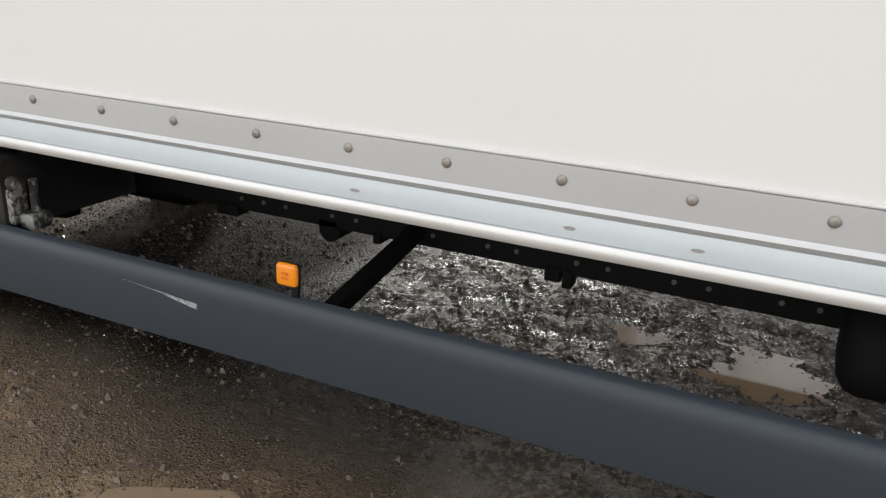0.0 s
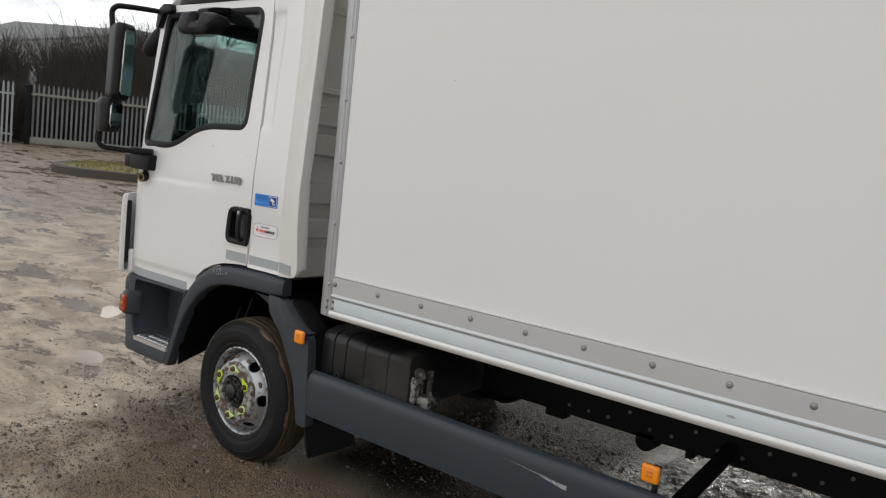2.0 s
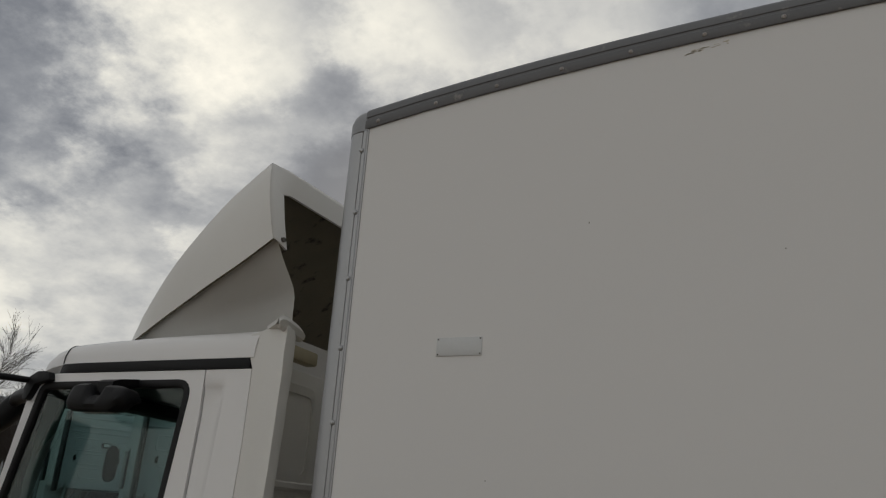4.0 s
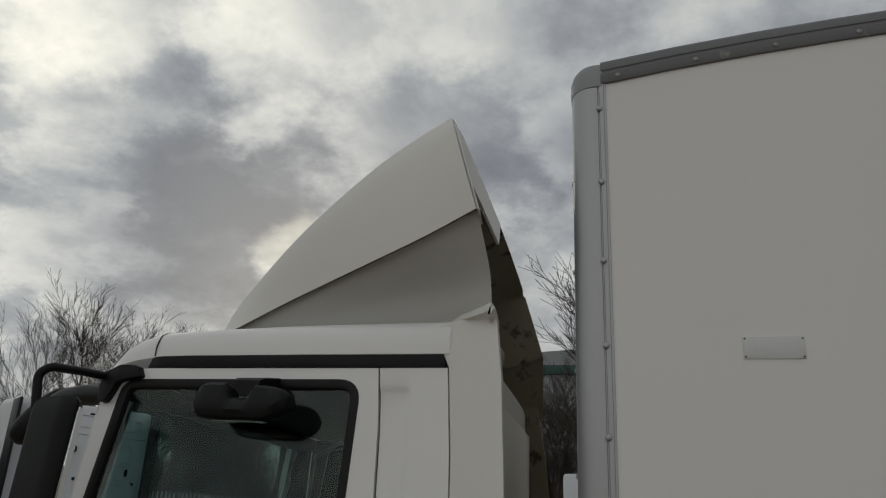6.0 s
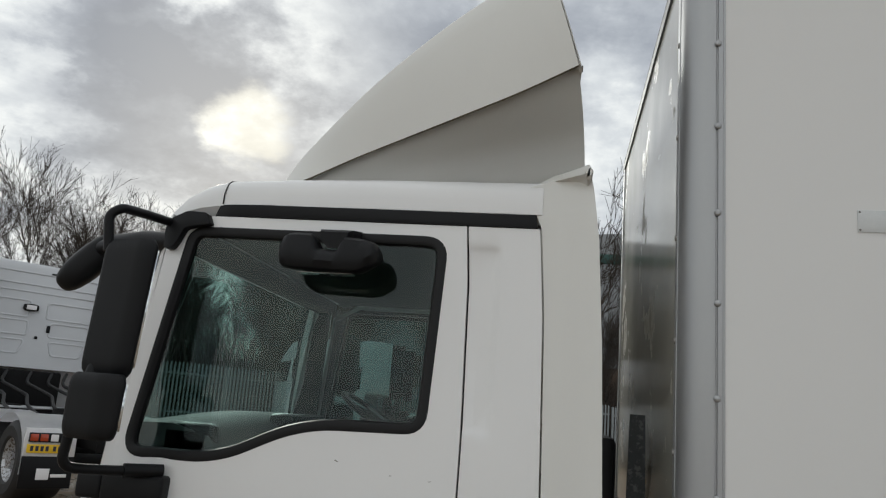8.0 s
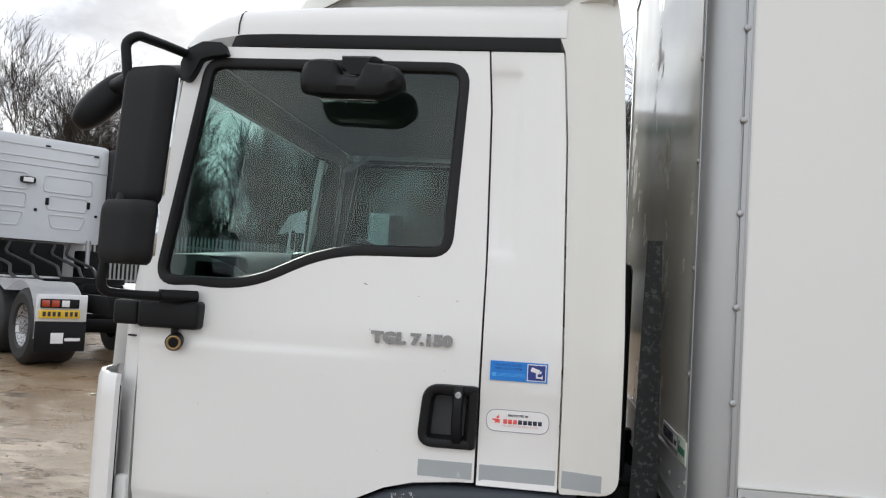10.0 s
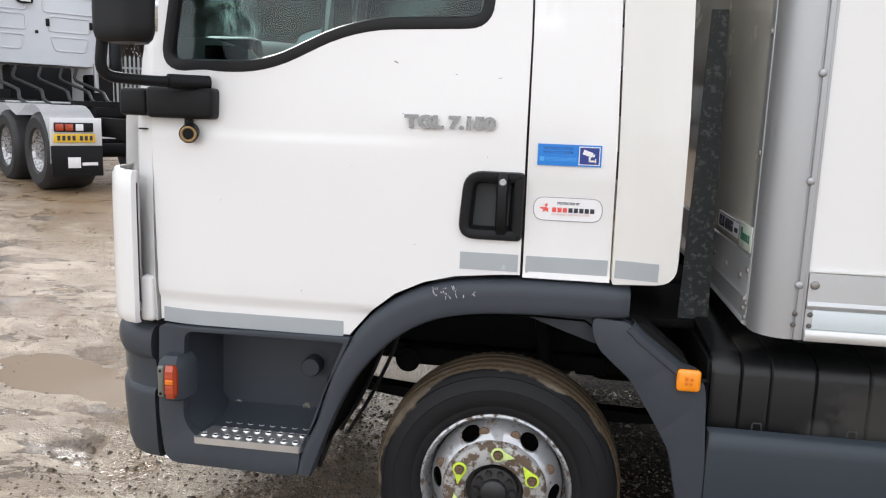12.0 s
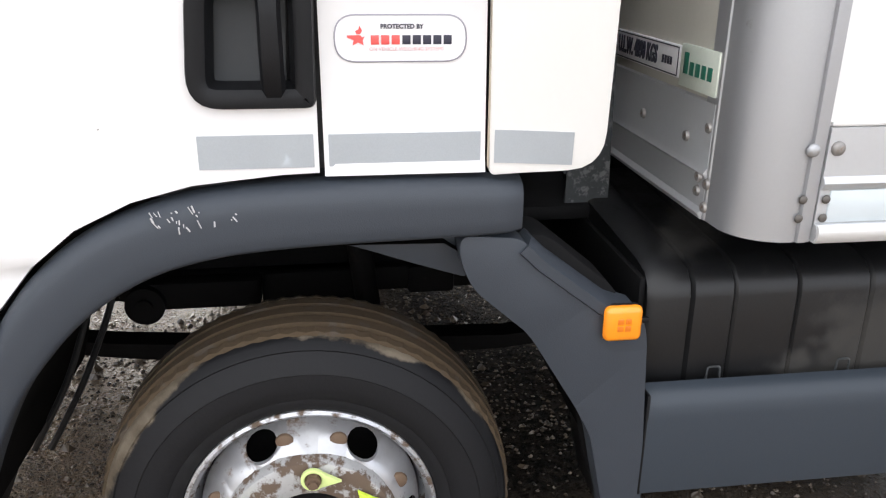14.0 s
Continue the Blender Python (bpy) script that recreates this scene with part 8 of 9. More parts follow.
def island():
    c = Vector((-19.7, 11.0))
    ca, sa = math.cos(radians(75)), math.sin(radians(75))
    bm = bmesh.new()
    n = 56
    def pt(a, k, z):
        p, q = 2.7 * k * math.cos(a), 2.0 * k * math.sin(a)
        x, y = c.x + p * ca - q * sa, c.y + p * sa + q * ca
        return Vector((x, y, ground_z(x, y) + z))
    rings = []
    for k, z in ((1.04, -0.35), (1.04, 0.18), (1.03, 0.205), (0.955, 0.205), (0.945, 0.18), (0.94, 0.05)):
        rings.append([pt(2 * math.pi * i / n, k, z) for i in range(n)])
    loft(bm, rings, caps=False)
    e = thing("kerbed_island", (c.x, c.y, ground_z(c.x, c.y)), "low dark-kerbed traffic island with mossy grass", "island")
    part("kerb", bm, M_KERB, e)
    bm = bmesh.new()
    rings = []
    for k in (0.95, 0.9, 0.8, 0.65, 0.5, 0.35, 0.2, 0.02):
        rings.append([pt(2 * math.pi * i / n, k, 0.17 + 0.10 * (1 - k * k) + 0.04 * noise.noise(Vector((k * 5 * math.cos(i * 0.112), k * 5 * math.sin(i * 0.112), 2)))) for i in range(n)])
    loft(bm, rings, caps=False)
    part("grass_top", bm, M_GRASS, e)
    rnd = np.random.RandomState(9)
    verts, faces = [], []
    for _ in range(5000):
        a, k = rnd.uniform(0, 6.283), 0.94 * math.sqrt(rnd.rand())
        p = pt(a, k, 0.17 + 0.10 * (1 - k * k))
        h, w, t = rnd.uniform(0.03, 0.11), rnd.uniform(0, 6.283), rnd.uniform(0.0, 0.06)
        j = len(verts)
        dx, dy = 0.008 * math.cos(w), 0.008 * math.sin(w)
        verts += [(p.x - dx, p.y - dy, p.z - 0.02), (p.x + dx, p.y + dy, p.z - 0.02), (p.x + t * math.sin(w), p.y - t * math.cos(w), p.z + h)]
        faces.append((j, j + 1, j + 2))
    me = bpy.data.meshes.new("grass")
    me.from_pydata(verts, [], faces)
    me.materials.append(M_GRASS)
    tagged(new("grass", me), "short yellow-green winter grass on the island", "grass", kind="stuff")


island()

FENCE_BACK = [(42.0, -30.0), (20.0, -42.0), (-12.0, -44.0), (-32.0, -34.0), (-40.0, -20.0), (-38.0, -8.0)]
FENCE = [(-38.0, -8.0), (-34.0, 3.0), (-30.6, 12.0), (-27.9, 17.3), (-22.5, 24.5), (-16.2, 29.4), (-9.0, 37.0), (8.0, 41.0), (26.0, 42.0)]


def palisade():
    W, H = 2.75, 2.3
    root = thing("palisade_fence", (0, 0, 0), "galvanised steel palisade fence panel on bare ground", "fence", "palisade fence panels")
    verts, faces = [], []
    def box(x0, x1, y0, y1, z0, z1, tip=False):
        k = len(verts)
        verts.extend([(x0, y0, z0), (x1, y0, z0), (x1, y1, z0), (x0, y1, z0), (x0, y0, z1), (x1, y0, z1), (x1, y1, z1), (x0, y1, z1)])
        faces.extend([(k, k + 1, k + 5, k + 4), (k + 1, k + 2, k + 6, k + 5), (k + 2, k + 3, k + 7, k + 6), (k + 3, k, k + 4, k + 7)])
        if tip:
            t = len(verts)
            verts.append(((x0 + x1) / 2, (y0 + y1) / 2, z1 + 0.09))
            faces.extend([(k + 4, k + 5, t), (k + 5, k + 6, t), (k + 6, k + 7, t), (k + 7, k + 4, t)])
        else:
            faces.append((k + 4, k + 5, k + 6, k + 7))
    for i in range(18):
        x = 0.1 + i * 0.15
        box(x, x + 0.072, -0.03, -0.012, 0.05, H - 0.1, True)
    me = bpy.data.meshes.new("paling")
    me.from_pydata(verts, [], faces)
    me.materials.append(M_STEEL)
    pales = new("paling", me)
    pales.parent = root
    tagged(pales, kind="stuff")
    for z in (0.35, 1.80):
        bm = bmesh.new()
        add_box(bm, (0.05, -0.045, z), (W, -0.032, z + 0.07))
        part("rail", bm, M_STEEL, root)
    bm = bmesh.new()
    add_box(bm, (-0.05, -0.02, -0.3), (0.05, 0.10, H - 0.05))
    part("post", bm, M_STEEL, root)
    first = True
    for (ax, ay), (bx, by) in [*zip(FENCE, FENCE[1:]), *zip(FENCE_BACK, FENCE_BACK[1:])]:
        L = math.hypot(bx - ax, by - ay)
        n = max(1, round(L / W))
        yaw = math.atan2(by - ay, bx - ax)
        for i in range(n):
            x, y = ax + (bx - ax) * i / n, ay + (by - ay) * i / n
            if -30.7 < x < -28.4 and 11.9 < y < 17.0:
                continue
            m = Matrix.Translation((x, y, ground_z(x, y) - 0.02)) @ Matrix.Rotation(yaw, 4, "Z")
            if first:
                root.matrix_basis = m
                first = False
            else:
                copy_thing(root, m)


palisade()


def gate():
    a, b = Vector((-30.6, 12.0)), Vector((-28.05, 17.0))
    L = (b - a).length
    e = thing("sliding_gate", (0, 0, 0), "grey steel palisade sliding gate with deep bottom beam", "gate")
    M_BEAM = mat("mossy_painted_beam", (0.20, 0.20, 0.165), 0.7, vary=0.2, scale=2, grain=0.1)
    for name, z0, z1, m in (("bottom_beam", 0.05, 0.30, M_BEAM), ("top_rail", 1.80, 1.90, M_BEAM)):
        bm = bmesh.new()
        add_box(bm, (0.05, -0.06, z0), (L - 0.05, 0.03, z1), 0.01)
        part(name, bm, m, e)
    for x in (0.0, L):
        bm = bmesh.new()
        add_box(bm, (x - 0.09, -0.10, -0.4), (x + 0.09, 0.10, 2.15), 0.01)
        part("gate_post", bm, M_CHASSIS, e, "dark steel gate post")
    n = int((L - 0.3) / 0.155)
    for i in range(n):
        bm = bmesh.new()
        x = 0.16 + i * (L - 0.32) / (n - 1)
        vs = [bm.verts.new(p) for p in ((x - 0.036, 0.035, 0.10), (x + 0.036, 0.035, 0.10), (x + 0.036, 0.035, 2.12), (x, 0.035, 2.26), (x - 0.036, 0.035, 2.12))]
        f = bm.faces.new(vs)
        bmesh.ops.solidify(bm, geom=[f], thickness=0.012)
        part("pale", bm, M_STEEL, e)
    e.matrix_basis = Matrix.Translation((a.x, a.y, ground_z(a.x, a.y))) @ Matrix.Rotation(math.atan2(b.y - a.y, b.x - a.x), 4, "Z")


gate()


def along(t):
    """A place on the fence line, t from 0 to 1, and the way outwards."""
    seg = [math.hypot(b[0] - a[0], b[1] - a[1]) for a, b in zip(FENCE, FENCE[1:])]
    d = t * sum(seg)
    for (a, b), l in zip(zip(FENCE, FENCE[1:]), seg):
        if d <= l:
            k = d / l
            w = Vector((b[0] - a[0], b[1] - a[1])).normalized()
            return Vector((a[0] + (b[0] - a[0]) * k, a[1] + (b[1] - a[1]) * k)), Vector((-w.y, w.x))
        d -= l
    return Vector(FENCE[-1]), Vector((0, 1))


def bank_height(d, t):
    return (0.3 + 2.6 * smooth01((d - 1.5) / 7.0)) * (0.8 + 0.4 * noise.noise(Vector((t * 30, d * 0.2, 1.0))))


def bank_and_scrub():
    bm = bmesh.new()
    rows = []
    for i in range(121):
        t = i / 120
        p, o = along(t)
        row = []
        for d in (0.6, 1.5, 3, 5, 8, 12, 18, 26):
            q = p + o * d
            row.append(Vector((q.x, q.y, ground_z(p.x, p.y) + bank_height(d, t) - (0.5 if d < 1 else 0))))
        rows.append(row)
    loft(bm, rows, closed=False, caps=False)
    tagged(link("bank", bm, M_BANK), "brown scrubby earth bank behind the fence", "bank", kind="structure")
    rnd = np.random.RandomState(3)
    verts, faces = [], []
    for k in range(28000):
        t = 0.16 + 0.27 * rnd.rand() if k < 15000 else 0.16 + 0.64 * rnd.rand()
        d = 1.2 + 13 * rnd.rand() ** 1.5
        p, o = along(t)
        q = p + o * d
        z = ground_z(p.x, p.y) + bank_height(d, t) - 0.1
        h = (1.3 + 2.2 * rnd.rand()) * (0.7 + 0.9 * max(0, noise.noise(Vector((q.x * 0.22, q.y * 0.22, 5)))))
        lean = rnd.normal(0, 0.28, 2)
        r = 0.010 + 0.012 * rnd.rand()
        a0 = rnd.uniform(0, 6.28)
        j = len(verts)
        for f, rr in ((0.0, r), (0.55, r * 0.8), (1.0, r * 0.35)):
            bx, by = q.x + lean[0] * h * f * (0.6 + 0.6 * f), q.y + lean[1] * h * f * (0.6 + 0.6 * f)
            for s in range(3):
                verts.append((bx + rr * math.cos(a0 + s * 2.094), by + rr * math.sin(a0 + s * 2.094), z + h * f))
        for f in range(2):
            for s in range(3):
                s2 = (s + 1) % 3
                faces.append((j + f * 3 + s, j + f * 3 + s2, j + f * 3 + 3 + s2, j + f * 3 + 3 + s))
        for _ in range(3):
            f = rnd.uniform(0.35, 0.95)
            bx, by, bz = q.x + lean[0] * h * f * (0.6 + 0.6 * f), q.y + lean[1] * h * f * (0.6 + 0.6 * f), z + h * f
            a, le = rnd.uniform(0, 6.28), h * rnd.uniform(0.15, 0.4)
            ex, ey, ez = bx + le * 0.7 * math.cos(a), by + le * 0.7 * math.sin(a), bz + le * rnd.uniform(0.2, 0.9)
            j = len(verts)
            verts += [(bx - r * 0.5, by, bz), (bx + r * 0.5, by, bz), (bx, by + r * 0.6, bz), (ex, ey, ez)]
            faces += [(j, j + 1, j + 3), (j + 1, j + 2, j + 3), (j + 2, j, j + 3)]
    me = bpy.data.meshes.new("scrub")
    me.from_pydata(verts, [], faces)
    me.materials.append(M_TWIG)
    tagged(new("scrub", me), "dense leafless brown scrub on the bank", "scrub", kind="stuff")


bank_and_scrub()


def bare_tree(seed, height, spread, birch=False):
    rnd = random.Random(seed)
    limbs = {0: ([], []), 1: ([], [])}

    def tube(kind, a, b, r0, r1, n):
        verts, faces = limbs[kind]
        d = (b - a).normalized()
        u = d.orthogonal().normalized()
        v = d.cross(u)
        k = len(verts)
        for p, r in ((a, r0), (b, r1)):
            for i in range(n):
                w = 2 * math.pi * i / n
                q = p + (u * math.cos(w) + v * math.sin(w)) * r
                verts.append((q.x, q.y, q.z))
        for i in range(n):
            j = (i + 1) % n
            faces.append((k + i, k + j, k + n + j, k + n + i))

    def grow(p, d, length, r, depth):
        steps = 4 if depth < 2 else 3 if depth < 4 else 1
        for s in range(steps):
            nd = (d + Vector((rnd.gauss(0, 1), rnd.gauss(0, 1), rnd.gauss(0.25 if not birch else 0.0, 0.6))) * 0.13).normalized()
            q = p + nd * (length / steps)
            r1 = r * 0.86
            tube(0 if depth < 2 else 1, p, q, r, r1, 7 if depth == 0 else 5 if depth < 3 else 3)
            p, d, r = q, nd, r1
            if depth < 4 and (depth > 0 or s >= 1):
                for _ in range(2):
                    side = d.orthogonal().normalized()
                    side.rotate(Matrix.Rotation(rnd.uniform(0, 6.283), 3, d))
                    lift = rnd.uniform(0.5, 1.1) * spread
                    nd2 = (d + side * lift).normalized()
                    nl = length * rnd.uniform(0.42, 0.66)
                    if nl > 0.22:
                        grow(p, nd2, nl, max(r * 0.50, 0.0085), depth + 1)
    grow(Vector((0, 0, -0.2)), Vector((0, 0, 1)), height * 0.62, height * 0.0105, 0)
    root = thing("bare_tree", (0, 0, 0), "tall leafless birch with fine twigs" if birch else "leafless winter tree with spreading branches", "tree", "trees behind the fence")
    for kind, name in ((0, "trunk"), (1, "crown")):
        verts, faces = limbs[kind]
        me = bpy.data.meshes.new(name)
        me.from_pydata(verts, [], faces)
        me.materials.append(M_BARK if kind == 0 else M_TWIG)
        o = new(name, me)
        o.parent = root
    return root


TREES = [bare_tree(11, 9.5, 0.55), bare_tree(23, 11.0, 0.40, True), bare_tree(5, 9.0, 0.60)]


def plant():
    rnd = random.Random(21)
    spots = []
    for i in range(88):
        t = 0.42 + 0.25 * (i + 0.8 * rnd.random()) / 50 if i < 50 else 0.27 + 0.60 * (i - 50 + 0.8 * rnd.random()) / 38
        d = 3.5 + 8 * rnd.random()
        p, o = along(t)
        q = p + o * d
        spots.append((q.x, q.y, ground_z(p.x, p.y) + bank_height(d, t) - 0.2, rnd.randrange(3), rnd.uniform(0.42, 0.78) * (0.72 if t < 0.40 else 0.82 if t < 0.56 else 1.0)))
    used = set()
    for x, y, z, kind, sc in spots:
        m = Matrix.Translation((x, y, z)) @ Matrix.Rotation(rnd.uniform(0, 6.28), 4, "Z") @ Matrix.Scale(sc, 4)
        if kind not in used:
            TREES[kind].matrix_basis = m
            used.add(kind)
        else:
            o = copy_thing(TREES[kind], m)
            o.matrix_basis = m
    # a row of tall ones past the bend of the fence
    for x, y, kind, sc in ((-25.4, 27.5, 1, 0.70), (-24.3, 28.3, 1, 0.74), (-23.2, 29.1, 1, 0.66), (-21.6, 30.1, 0, 0.78), (-20.2, 30.9, 2, 0.76), (-18.8, 31.6, 0, 0.80)):
        m = Matrix.Translation((x, y, ground_z(x, y) + 0.7)) @ Matrix.Rotation(x * 7, 4, "Z") @ Matrix.Scale(sc, 4)
        copy_thing(TREES[kind], m).matrix_basis = m
    # the one seen between cab and box
    m = Matrix.Translation((-2.9, 24.5, ground_z(-2.9, 24.5))) @ Matrix.Rotation(1.1, 4, "Z") @ Matrix.Scale(0.88, 4)
    copy_thing(TREES[0], m).matrix_basis = m
    m = Matrix.Translation((-1.2, 27.0, ground_z(-1.2, 27))) @ Matrix.Rotation(2.6, 4, "Z") @ Matrix.Scale(1.0, 4)
    copy_thing(TREES[2], m).matrix_basis = m


plant()


def shed(name, x0, x1, y0, y1, h, green, label):
    e = thing(name, ((x0 + x1) / 2, (y0 + y1) / 2, 0), label, "building")
    zb = ground_z((x0 + x1) / 2, y0) - 0.5
    bm = bmesh.new()
    prof = []
    n = int((x1 - x0) / 0.5)
    for i in range(n):
        x = x0 + (x1 - x0) * i / n
        w = (x1 - x0) / n
        prof += [(x, y0), (x + w * 0.5, y0), (x + w * 0.6, y0 - 0.05), (x + w * 0.9, y0 - 0.05)]
    prof += [(x1, y0), (x1, y1), (x0, y1)]
    loft(bm, [[Vector((x, y, z)) for x, y in prof] for z in (h * 0.42, h * 0.95)])
    part("clad_wall", bm, M_CLAD, e)
    bm = bmesh.new()
    add_box(bm, (x0 + 0.02, y0 + 0.02, zb), (x1 - 0.02, y1, h * 0.42))
    part("base_wall", bm, M_CLADD, e)
    bm = bmesh.new()
    add_box(bm, (x0 - 0.2, y0 - 0.2, h * 0.95), (x1 + 0.2, y1 + 0.2, h), 0.05)
    part("parapet", bm, M_CLADG if green else M_CLAD, e)
    bm = bmesh.new()
    loft(bm, [[Vector((x, y, z)) for x, z in ((x0, h - 0.1), ((x0 + x1) / 2, h + (x1 - x0) * 0.03), (x1, h - 0.1))] for y in (y0 - 0.15, y1)])
    part("roof", bm, M_CLAD, e)


shed("warehouse", -26, 30, 58, 80, 14.5, True, "large grey-clad warehouse with green parapet behind trees")
shed("low_shed", -96, -56, 30, 60, 9.2, False, "long low grey shed beyond the scrub bank")
# ---- parked tractor units ----
def spoked_wheel(root, x, y, r, w, out):
    """Wheel with its axle along local x; out: which way its face looks."""
    bm = bmesh.new()
    spin(bm, [(r * 0.55, 0.03), (r * 0.60, 0.0), (r * 0.85, -0.012), (r * 0.97, 0.03), (r, 0.06), (r, w - 0.06), (r * 0.95, w), (r * 0.55, w)], (0, 0, 0), 36)
    m = Matrix.Translation((x, y, r)) @ Matrix.Rotation(radians(-90 if out < 0 else 90), 4, "Z")
    for v in bm.verts:
        v.co = m @ v.co
    t = part("wheel", bm, M_TYRE, root)
    bm = bmesh.new()
    spin(bm, [(r * 0.57, 0.02), (r * 0.53, 0.05), (r * 0.45, 0.12), (r * 0.24, 0.13), (r * 0.22, 0.02), (0.0, 0.01)], (0, 0, 0), 30)
    for v in bm.verts:
        v.co = m @ v.co
    part("rim", bm, M_RIM, t)


def tractor_unit(pos, yaw, group=""):
    root = thing("tractor_unit", (0, 0, 0), "white six-wheel tractor unit with bright chequer-plate wings", "lorry")
    # chassis
    for x in (-0.42, 0.34):
        bm = bmesh.new()
        add_box(bm, (x, -0.9, 0.72), (x + 0.08, 5.2, 0.98), 0.01)
        part("chassis_rail", bm, M_CHASSIS, root)
    bm = bmesh.new()
    add_box(bm, (-0.42, -0.92, 0.70), (0.42, -0.86, 0.95), 0.01)
    part("rear_cross_member", bm, M_CHASSIS, root)
    bm = bmesh.new()
    add_cyl(bm, (0, 0.75, 1.12), (0, 0.75, 1.20), 0.46, n=28)
    add_box(bm, (-0.3, 0.3, 0.98), (0.3, 1.2, 1.12), 0.02)
    part("fifth_wheel", bm, M_CHASSIS, root, "greasy fifth-wheel coupling")
    for y in (0.0, 1.36):
        for s in (-1, 1):
            spoked_wheel(root, s * 1.22, y, 0.52, 0.62, s)
        bm = bmesh.new()
        add_cyl(bm, (-0.7, y, 0.52), (0.7, y, 0.52), 0.10, n=12)
        part("axle", bm, M_CHASSIS, root)
    for s in (-1, 1):
        spoked_wheel(root, s * 1.22, 4.7, 0.52, 0.32, s)
    # wings over the rear wheels
    for s in (-1, 1):
        x0, x1 = (-1.25, -0.60) if s < 0 else (0.60, 1.25)
        pts = []
        for k in range(9):
            a = radians(-12 + 102 * k / 8)
            pts.append((-0.62 * math.cos(a), 0.52 + 0.62 * math.sin(a)))
        pts += [(0.25, 1.12), (0.5, 1.03), (0.68, 0.98), (0.86, 1.03), (1.1, 1.12)]
        for k in range(6):
            a = radians(90 - 70 * k / 5)
            pts.append((1.36 + 0.62 * math.cos(a), 0.52 + 0.62 * math.sin(a)))
        bm = bmesh.new()
        loft(bm, [[Vector((x, y, z)) for y, z in pts] for x in (x0, x1)], closed=False, caps=False)
        bmesh.ops.solidify(bm, geom=bm.faces[:], thickness=0.02)
        wing = part("wing", bm, M_CHEQ, root, "bright chequer-plate wing")
        bm = bmesh.new()
        add_box(bm, (x0, -0.66, 0.62), (x1, -0.62, 0.98), 0.008)
        part("lamp_panel", bm, M_CHEQ, wing)
        bm = bmesh.new()
        add_box(bm, (x0 + 0.04, -0.70, 0.80), (x1 - 0.12, -0.655, 0.92), 0.012)
        part("tail_lamp", bm, M_BLACK, wing, "dark red tail lamp cluster")
        for i, mm in ((0.05, M_REDL), (0.17, M_REDL), (0.30, M_STICK)):
            bm = bmesh.new()
            add_box(bm, (x0 + i, -0.705, 0.815), (x0 + i + 0.10, -0.69, 0.905), 0.008)
            part("lamp_section", bm, mm, wing)
        bm = bmesh.new()
        add_box(bm, (x0 + 0.03, -0.69, 0.665), (x0 + 0.55, -0.675, 0.775), 0.004)
        part("number_plate", bm, M_YEL, wing, "yellow number plate")
        for i in range(7):
            bm = bmesh.new()
            add_box(bm, (x0 + 0.07 + 0.063 * i + (0.03 if i > 3 else 0), -0.694, 0.690), (x0 + 0.107 + 0.063 * i + (0.03 if i > 3 else 0), -0.688, 0.752))
            part("plate_bar", bm, M_INK, wing)
        bm = bmesh.new()
        add_box(bm, (x0, -0.665, 0.22), (x1, -0.645, 0.62), 0.004)
        part("mud_flap", bm, M_BLACK, root)
        bm = bmesh.new()
        add_box(bm, (x0 + 0.20, -0.672, 0.33), (x0 + 0.36, -0.662, 0.47), 0.002)
        add_box(bm, (x0 + 0.38, -0.672, 0.36), (x0 + 0.58, -0.662, 0.40), 0.002)
        part("flap_print", bm, M_STICK, root)
    # cab
    cy = 3.5
    bm = bmesh.new()
    rings = []
    for y, zt, w in ((cy, 3.60, 1.20), (cy + 0.05, 3.66, 1.24), (cy + 0.9, 3.72, 1.25), (cy + 1.0, 3.72, 1.25), (cy + 1.6, 3.60, 1.22), (cy + 2.0, 2.9, 1.18), (cy + 2.1, 1.9, 1.18), (cy + 2.13, 1.0, 1.15)):
        zb = 1.80 if y < cy + 0.95 else 0.6
        pts = curve_pts([(-w, y, zb), (w, y, zb), (w, y, zt), (-w, y, zt)], 0.13, 4, closed=True)
        rings.append(pts)
    loft(bm, rings)
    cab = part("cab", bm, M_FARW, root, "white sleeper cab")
    # pressed fields of the back wall
    for z0, z1, x0, x1, cut in ((2.68, 3.00, -0.95, -0.18, 0), (2.68, 3.00, 0.08, 0.95, 0), (2.36, 2.64, -0.85, -0.18, 0), (2.36, 2.64, 0.16, 0.88, 0), (2.03, 2.30, -0.80, -0.20, 0.08), (2.03, 2.30, 0.18, 0.86, 0.08), (3.26, 3.50, -1.05, 1.05, 0)):
        bm = bmesh.new()
        pan = round_poly([(x0 + cut, z0), (x1 - cut, z0), (x1, z1), (x0, z1)], 0.07, 4)
        inn = round_poly([(x0 + cut + 0.03, z0 + 0.03), (x1 - cut - 0.03, z0 + 0.03), (x1 - 0.03, z1 - 0.03), (x0 + 0.03, z1 - 0.03)], 0.05, 4)
        panel(bm, pan, [inn], 0.03, lambda x, z: cy - 0.014, bevel=0.008)
        part("pressing", bm, M_FARW, cab)
    bm = bmesh.new()
    add_box(bm, (-1.21, cy - 0.012, 3.13), (1.21, cy + 0.01, 3.16), 0.008)
    part("seam_lip", bm, M_FARW, cab)
    for x, z, w, h in ((0.13, 2.45, 0.06, 0.13), (0.86, 2.45, 0.06, 0.13), (-0.92, 2.45, 0.06, 0.13), (0.06, 3.50, 0.09, 0.03), (0.93, 3.44, 0.09, 0.03), (-0.05, 2.32, 0.05, 0.05), (1.02, 2.30, 0.05, 0.05)):
        bm = bmesh.new()
        add_box(bm, (x, cy - 0.025, z), (x + w, cy + 0.01, z + h), 0.01)
        part("grommet", bm, M_BLACK, cab)
    bm = bmesh.new()
    pod(bm, (-0.20, cy - 0.04, 2.86), (0.26, 0.10, 0.13), 4)
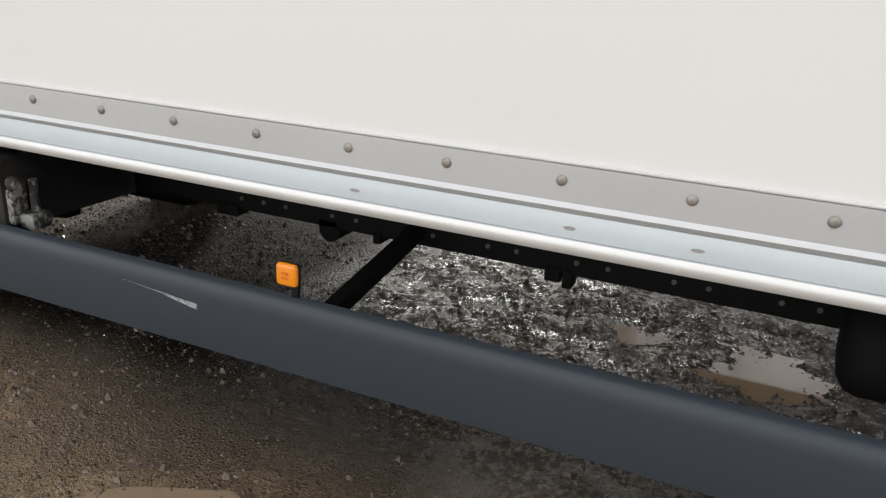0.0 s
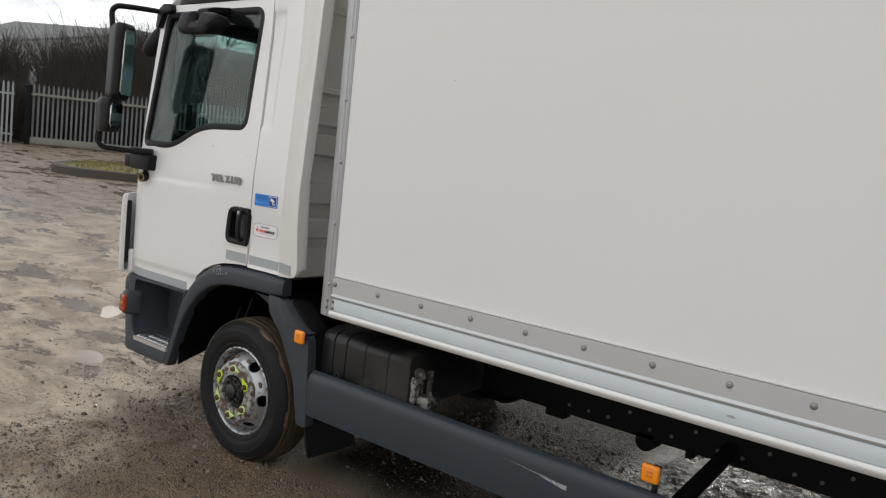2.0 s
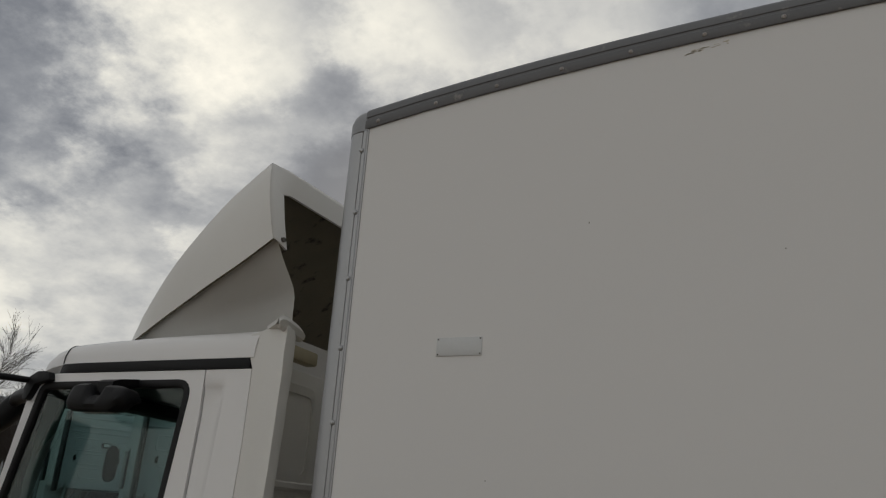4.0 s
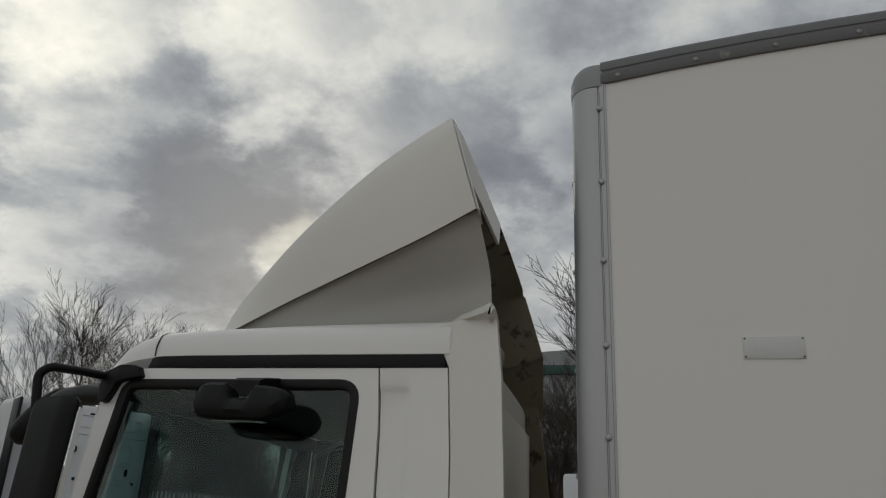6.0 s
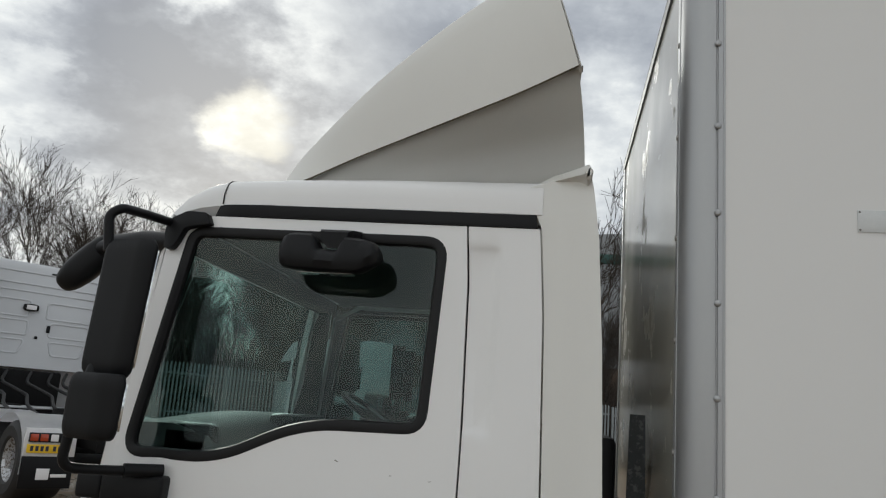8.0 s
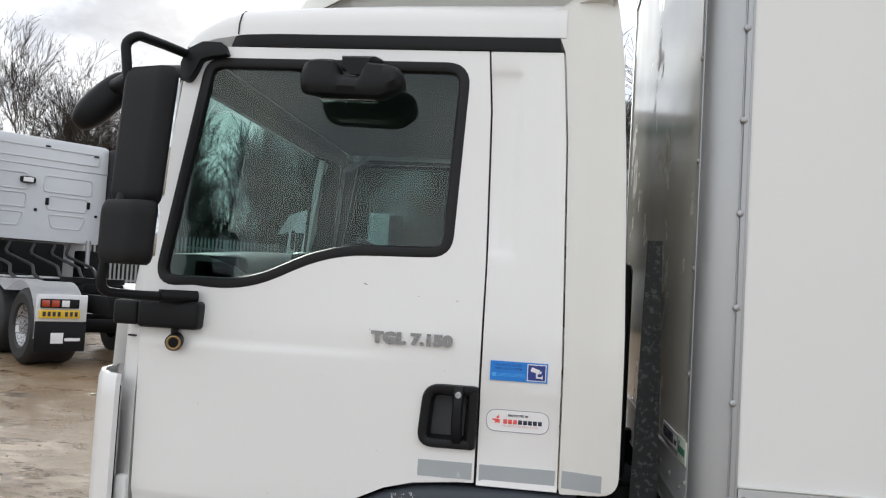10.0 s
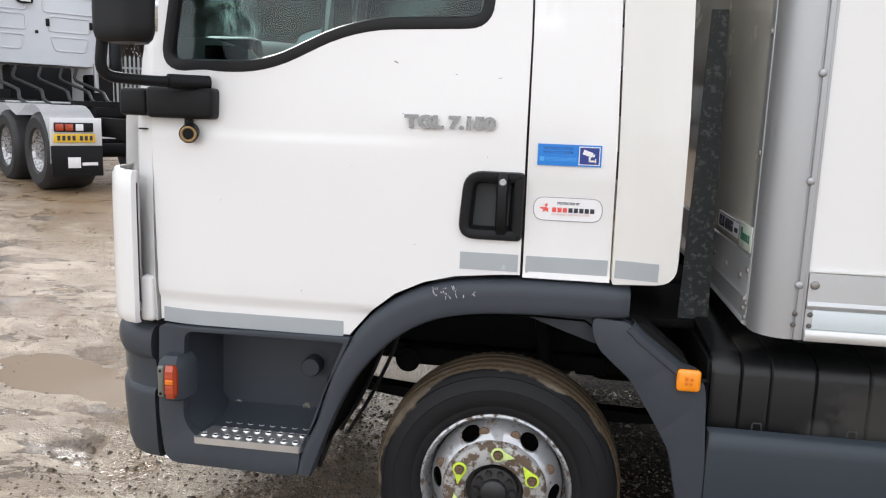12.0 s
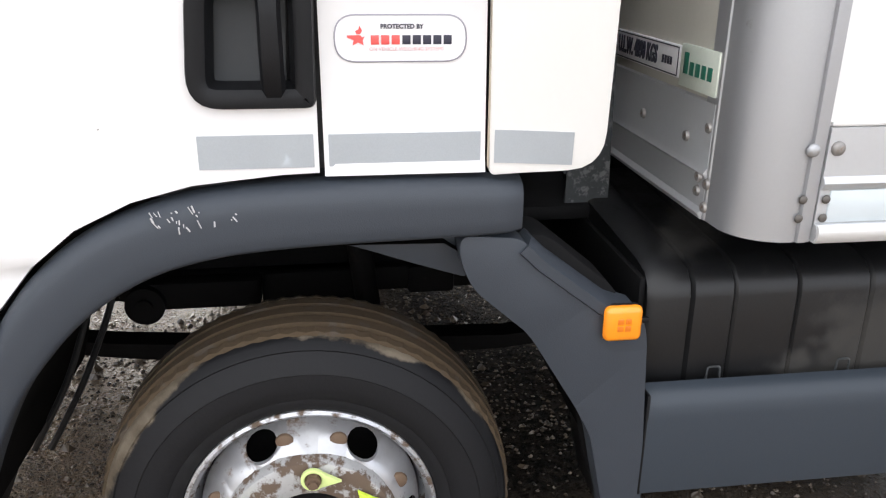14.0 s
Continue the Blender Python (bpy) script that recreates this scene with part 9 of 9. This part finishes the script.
    lamp = part("work_lamp", bm, M_BLACK, cab, "black work lamp on the cab back")
    bm = bmesh.new()
    add_box(bm, (-0.29, cy - 0.096, 2.82), (-0.12, cy - 0.085, 2.90), 0.01)
    part("lamp_glass", bm, M_STICK, lamp)
    for s in (-1, 1):
        bm = bmesh.new()
        add_box(bm, (s * 1.24 - 0.03, cy - 0.42, 1.70), (s * 1.24 + 0.03, cy + 0.06, 3.62), 0.05)
        part("side_deflector", bm, M_BLACK, root, "black side air deflector")
        bm = bmesh.new()
        add_box(bm, (s * 1.235 - 0.02, cy + 1.1, 1.95), (s * 1.235 + 0.02, cy + 1.8, 2.75), 0.03)
        part("side_window", bm, M_GLASSD, cab)
        bm = bmesh.new()
        pod(bm, (s * 1.48, cy + 1.95, 2.45), (0.28, 0.14, 0.75), 4)
        part("mirror", bm, M_MIRR, root)
    bm = bmesh.new()
    add_box(bm, (-1.05, cy + 1.95, 1.95), (1.05, cy + 2.11, 2.75), 0.05)
    part("windscreen", bm, M_GLASSD, cab)
    # clutter behind the cab
    for x, y, z, dx, dy, dz in ((-0.9, 2.35, 0.85, 0.5, 0.35, 0.35), (0.3, 2.3, 0.85, 0.6, 0.4, 0.30), (-1.15, 3.3, 0.9, 0.35, 0.4, 0.6), (-0.5, 3.4, 0.98, 1.0, 0.5, 0.78), (0.85, 3.4, 0.95, 0.38, 0.5, 0.72), (-0.95, 2.9, 0.95, 0.3, 0.3, 0.4)):
        bm = bmesh.new()
        add_box(bm, (x, y, z), (x + dx, y + dy, z + dz), 0.04)
        part("chassis_unit", bm, M_CHASSIS, root)
    for x in (-0.98, 0.92):
        bm = bmesh.new()
        add_cyl(bm, (x, 3.42, 1.35), (x, 3.42, 1.86), 0.045, n=12)
        part("cab_damper", bm, M_ALU, root)
    for x in (-0.75, -0.4, 0.0, 0.35, 0.6):
        bm = bmesh.new()
        add_tube(bm, curve_pts([(x, 3.45, 1.75), (x - 0.15, 3.2, 1.55), (x + 0.12, 2.6, 1.35), (x - 0.05, 2.0, 1.2), (x, 1.5, 1.05)], 0.12, 4), 0.028, 7)
        part("hose", bm, M_WIRE, root)
    bm = bmesh.new()
    add_box(bm, (-0.9, 2.0, 1.14), (0.9, 2.9, 1.17), 0.01)
    part("deck_plate", bm, M_RAIL, root, "grey chequer deck plate")
    for s in (-1, 1):
        bm = bmesh.new()
        add_cyl(bm, (s * 1.0, 3.4, 0.72), (s * 1.0, 4.0, 0.72), 0.30, n=20)
        part("fuel_tank", bm, M_CHEQ, root)
    x, y = pos
    root.matrix_basis = Matrix.Translation((x, y, ground_z(x, y))) @ Matrix.Rotation(radians(yaw), 4, "Z")
    return root


M_GLASSD = mat("dark_far_glass", (0.02, 0.025, 0.028), 0.08, vary=0.05, coat=0.5)
T1 = tractor_unit((-9.72, 10.05), 53)
for x, y, yaw in ((-9.0, 31.9, 120), (-5.6, 28.3, 92), (-3.7, 33.5, 180), (-14.2, 12.6, 60)):
    copy_thing(T1, Matrix.Translation((x, y, ground_z(x, y))) @ Matrix.Rotation(radians(yaw), 4, "Z"))
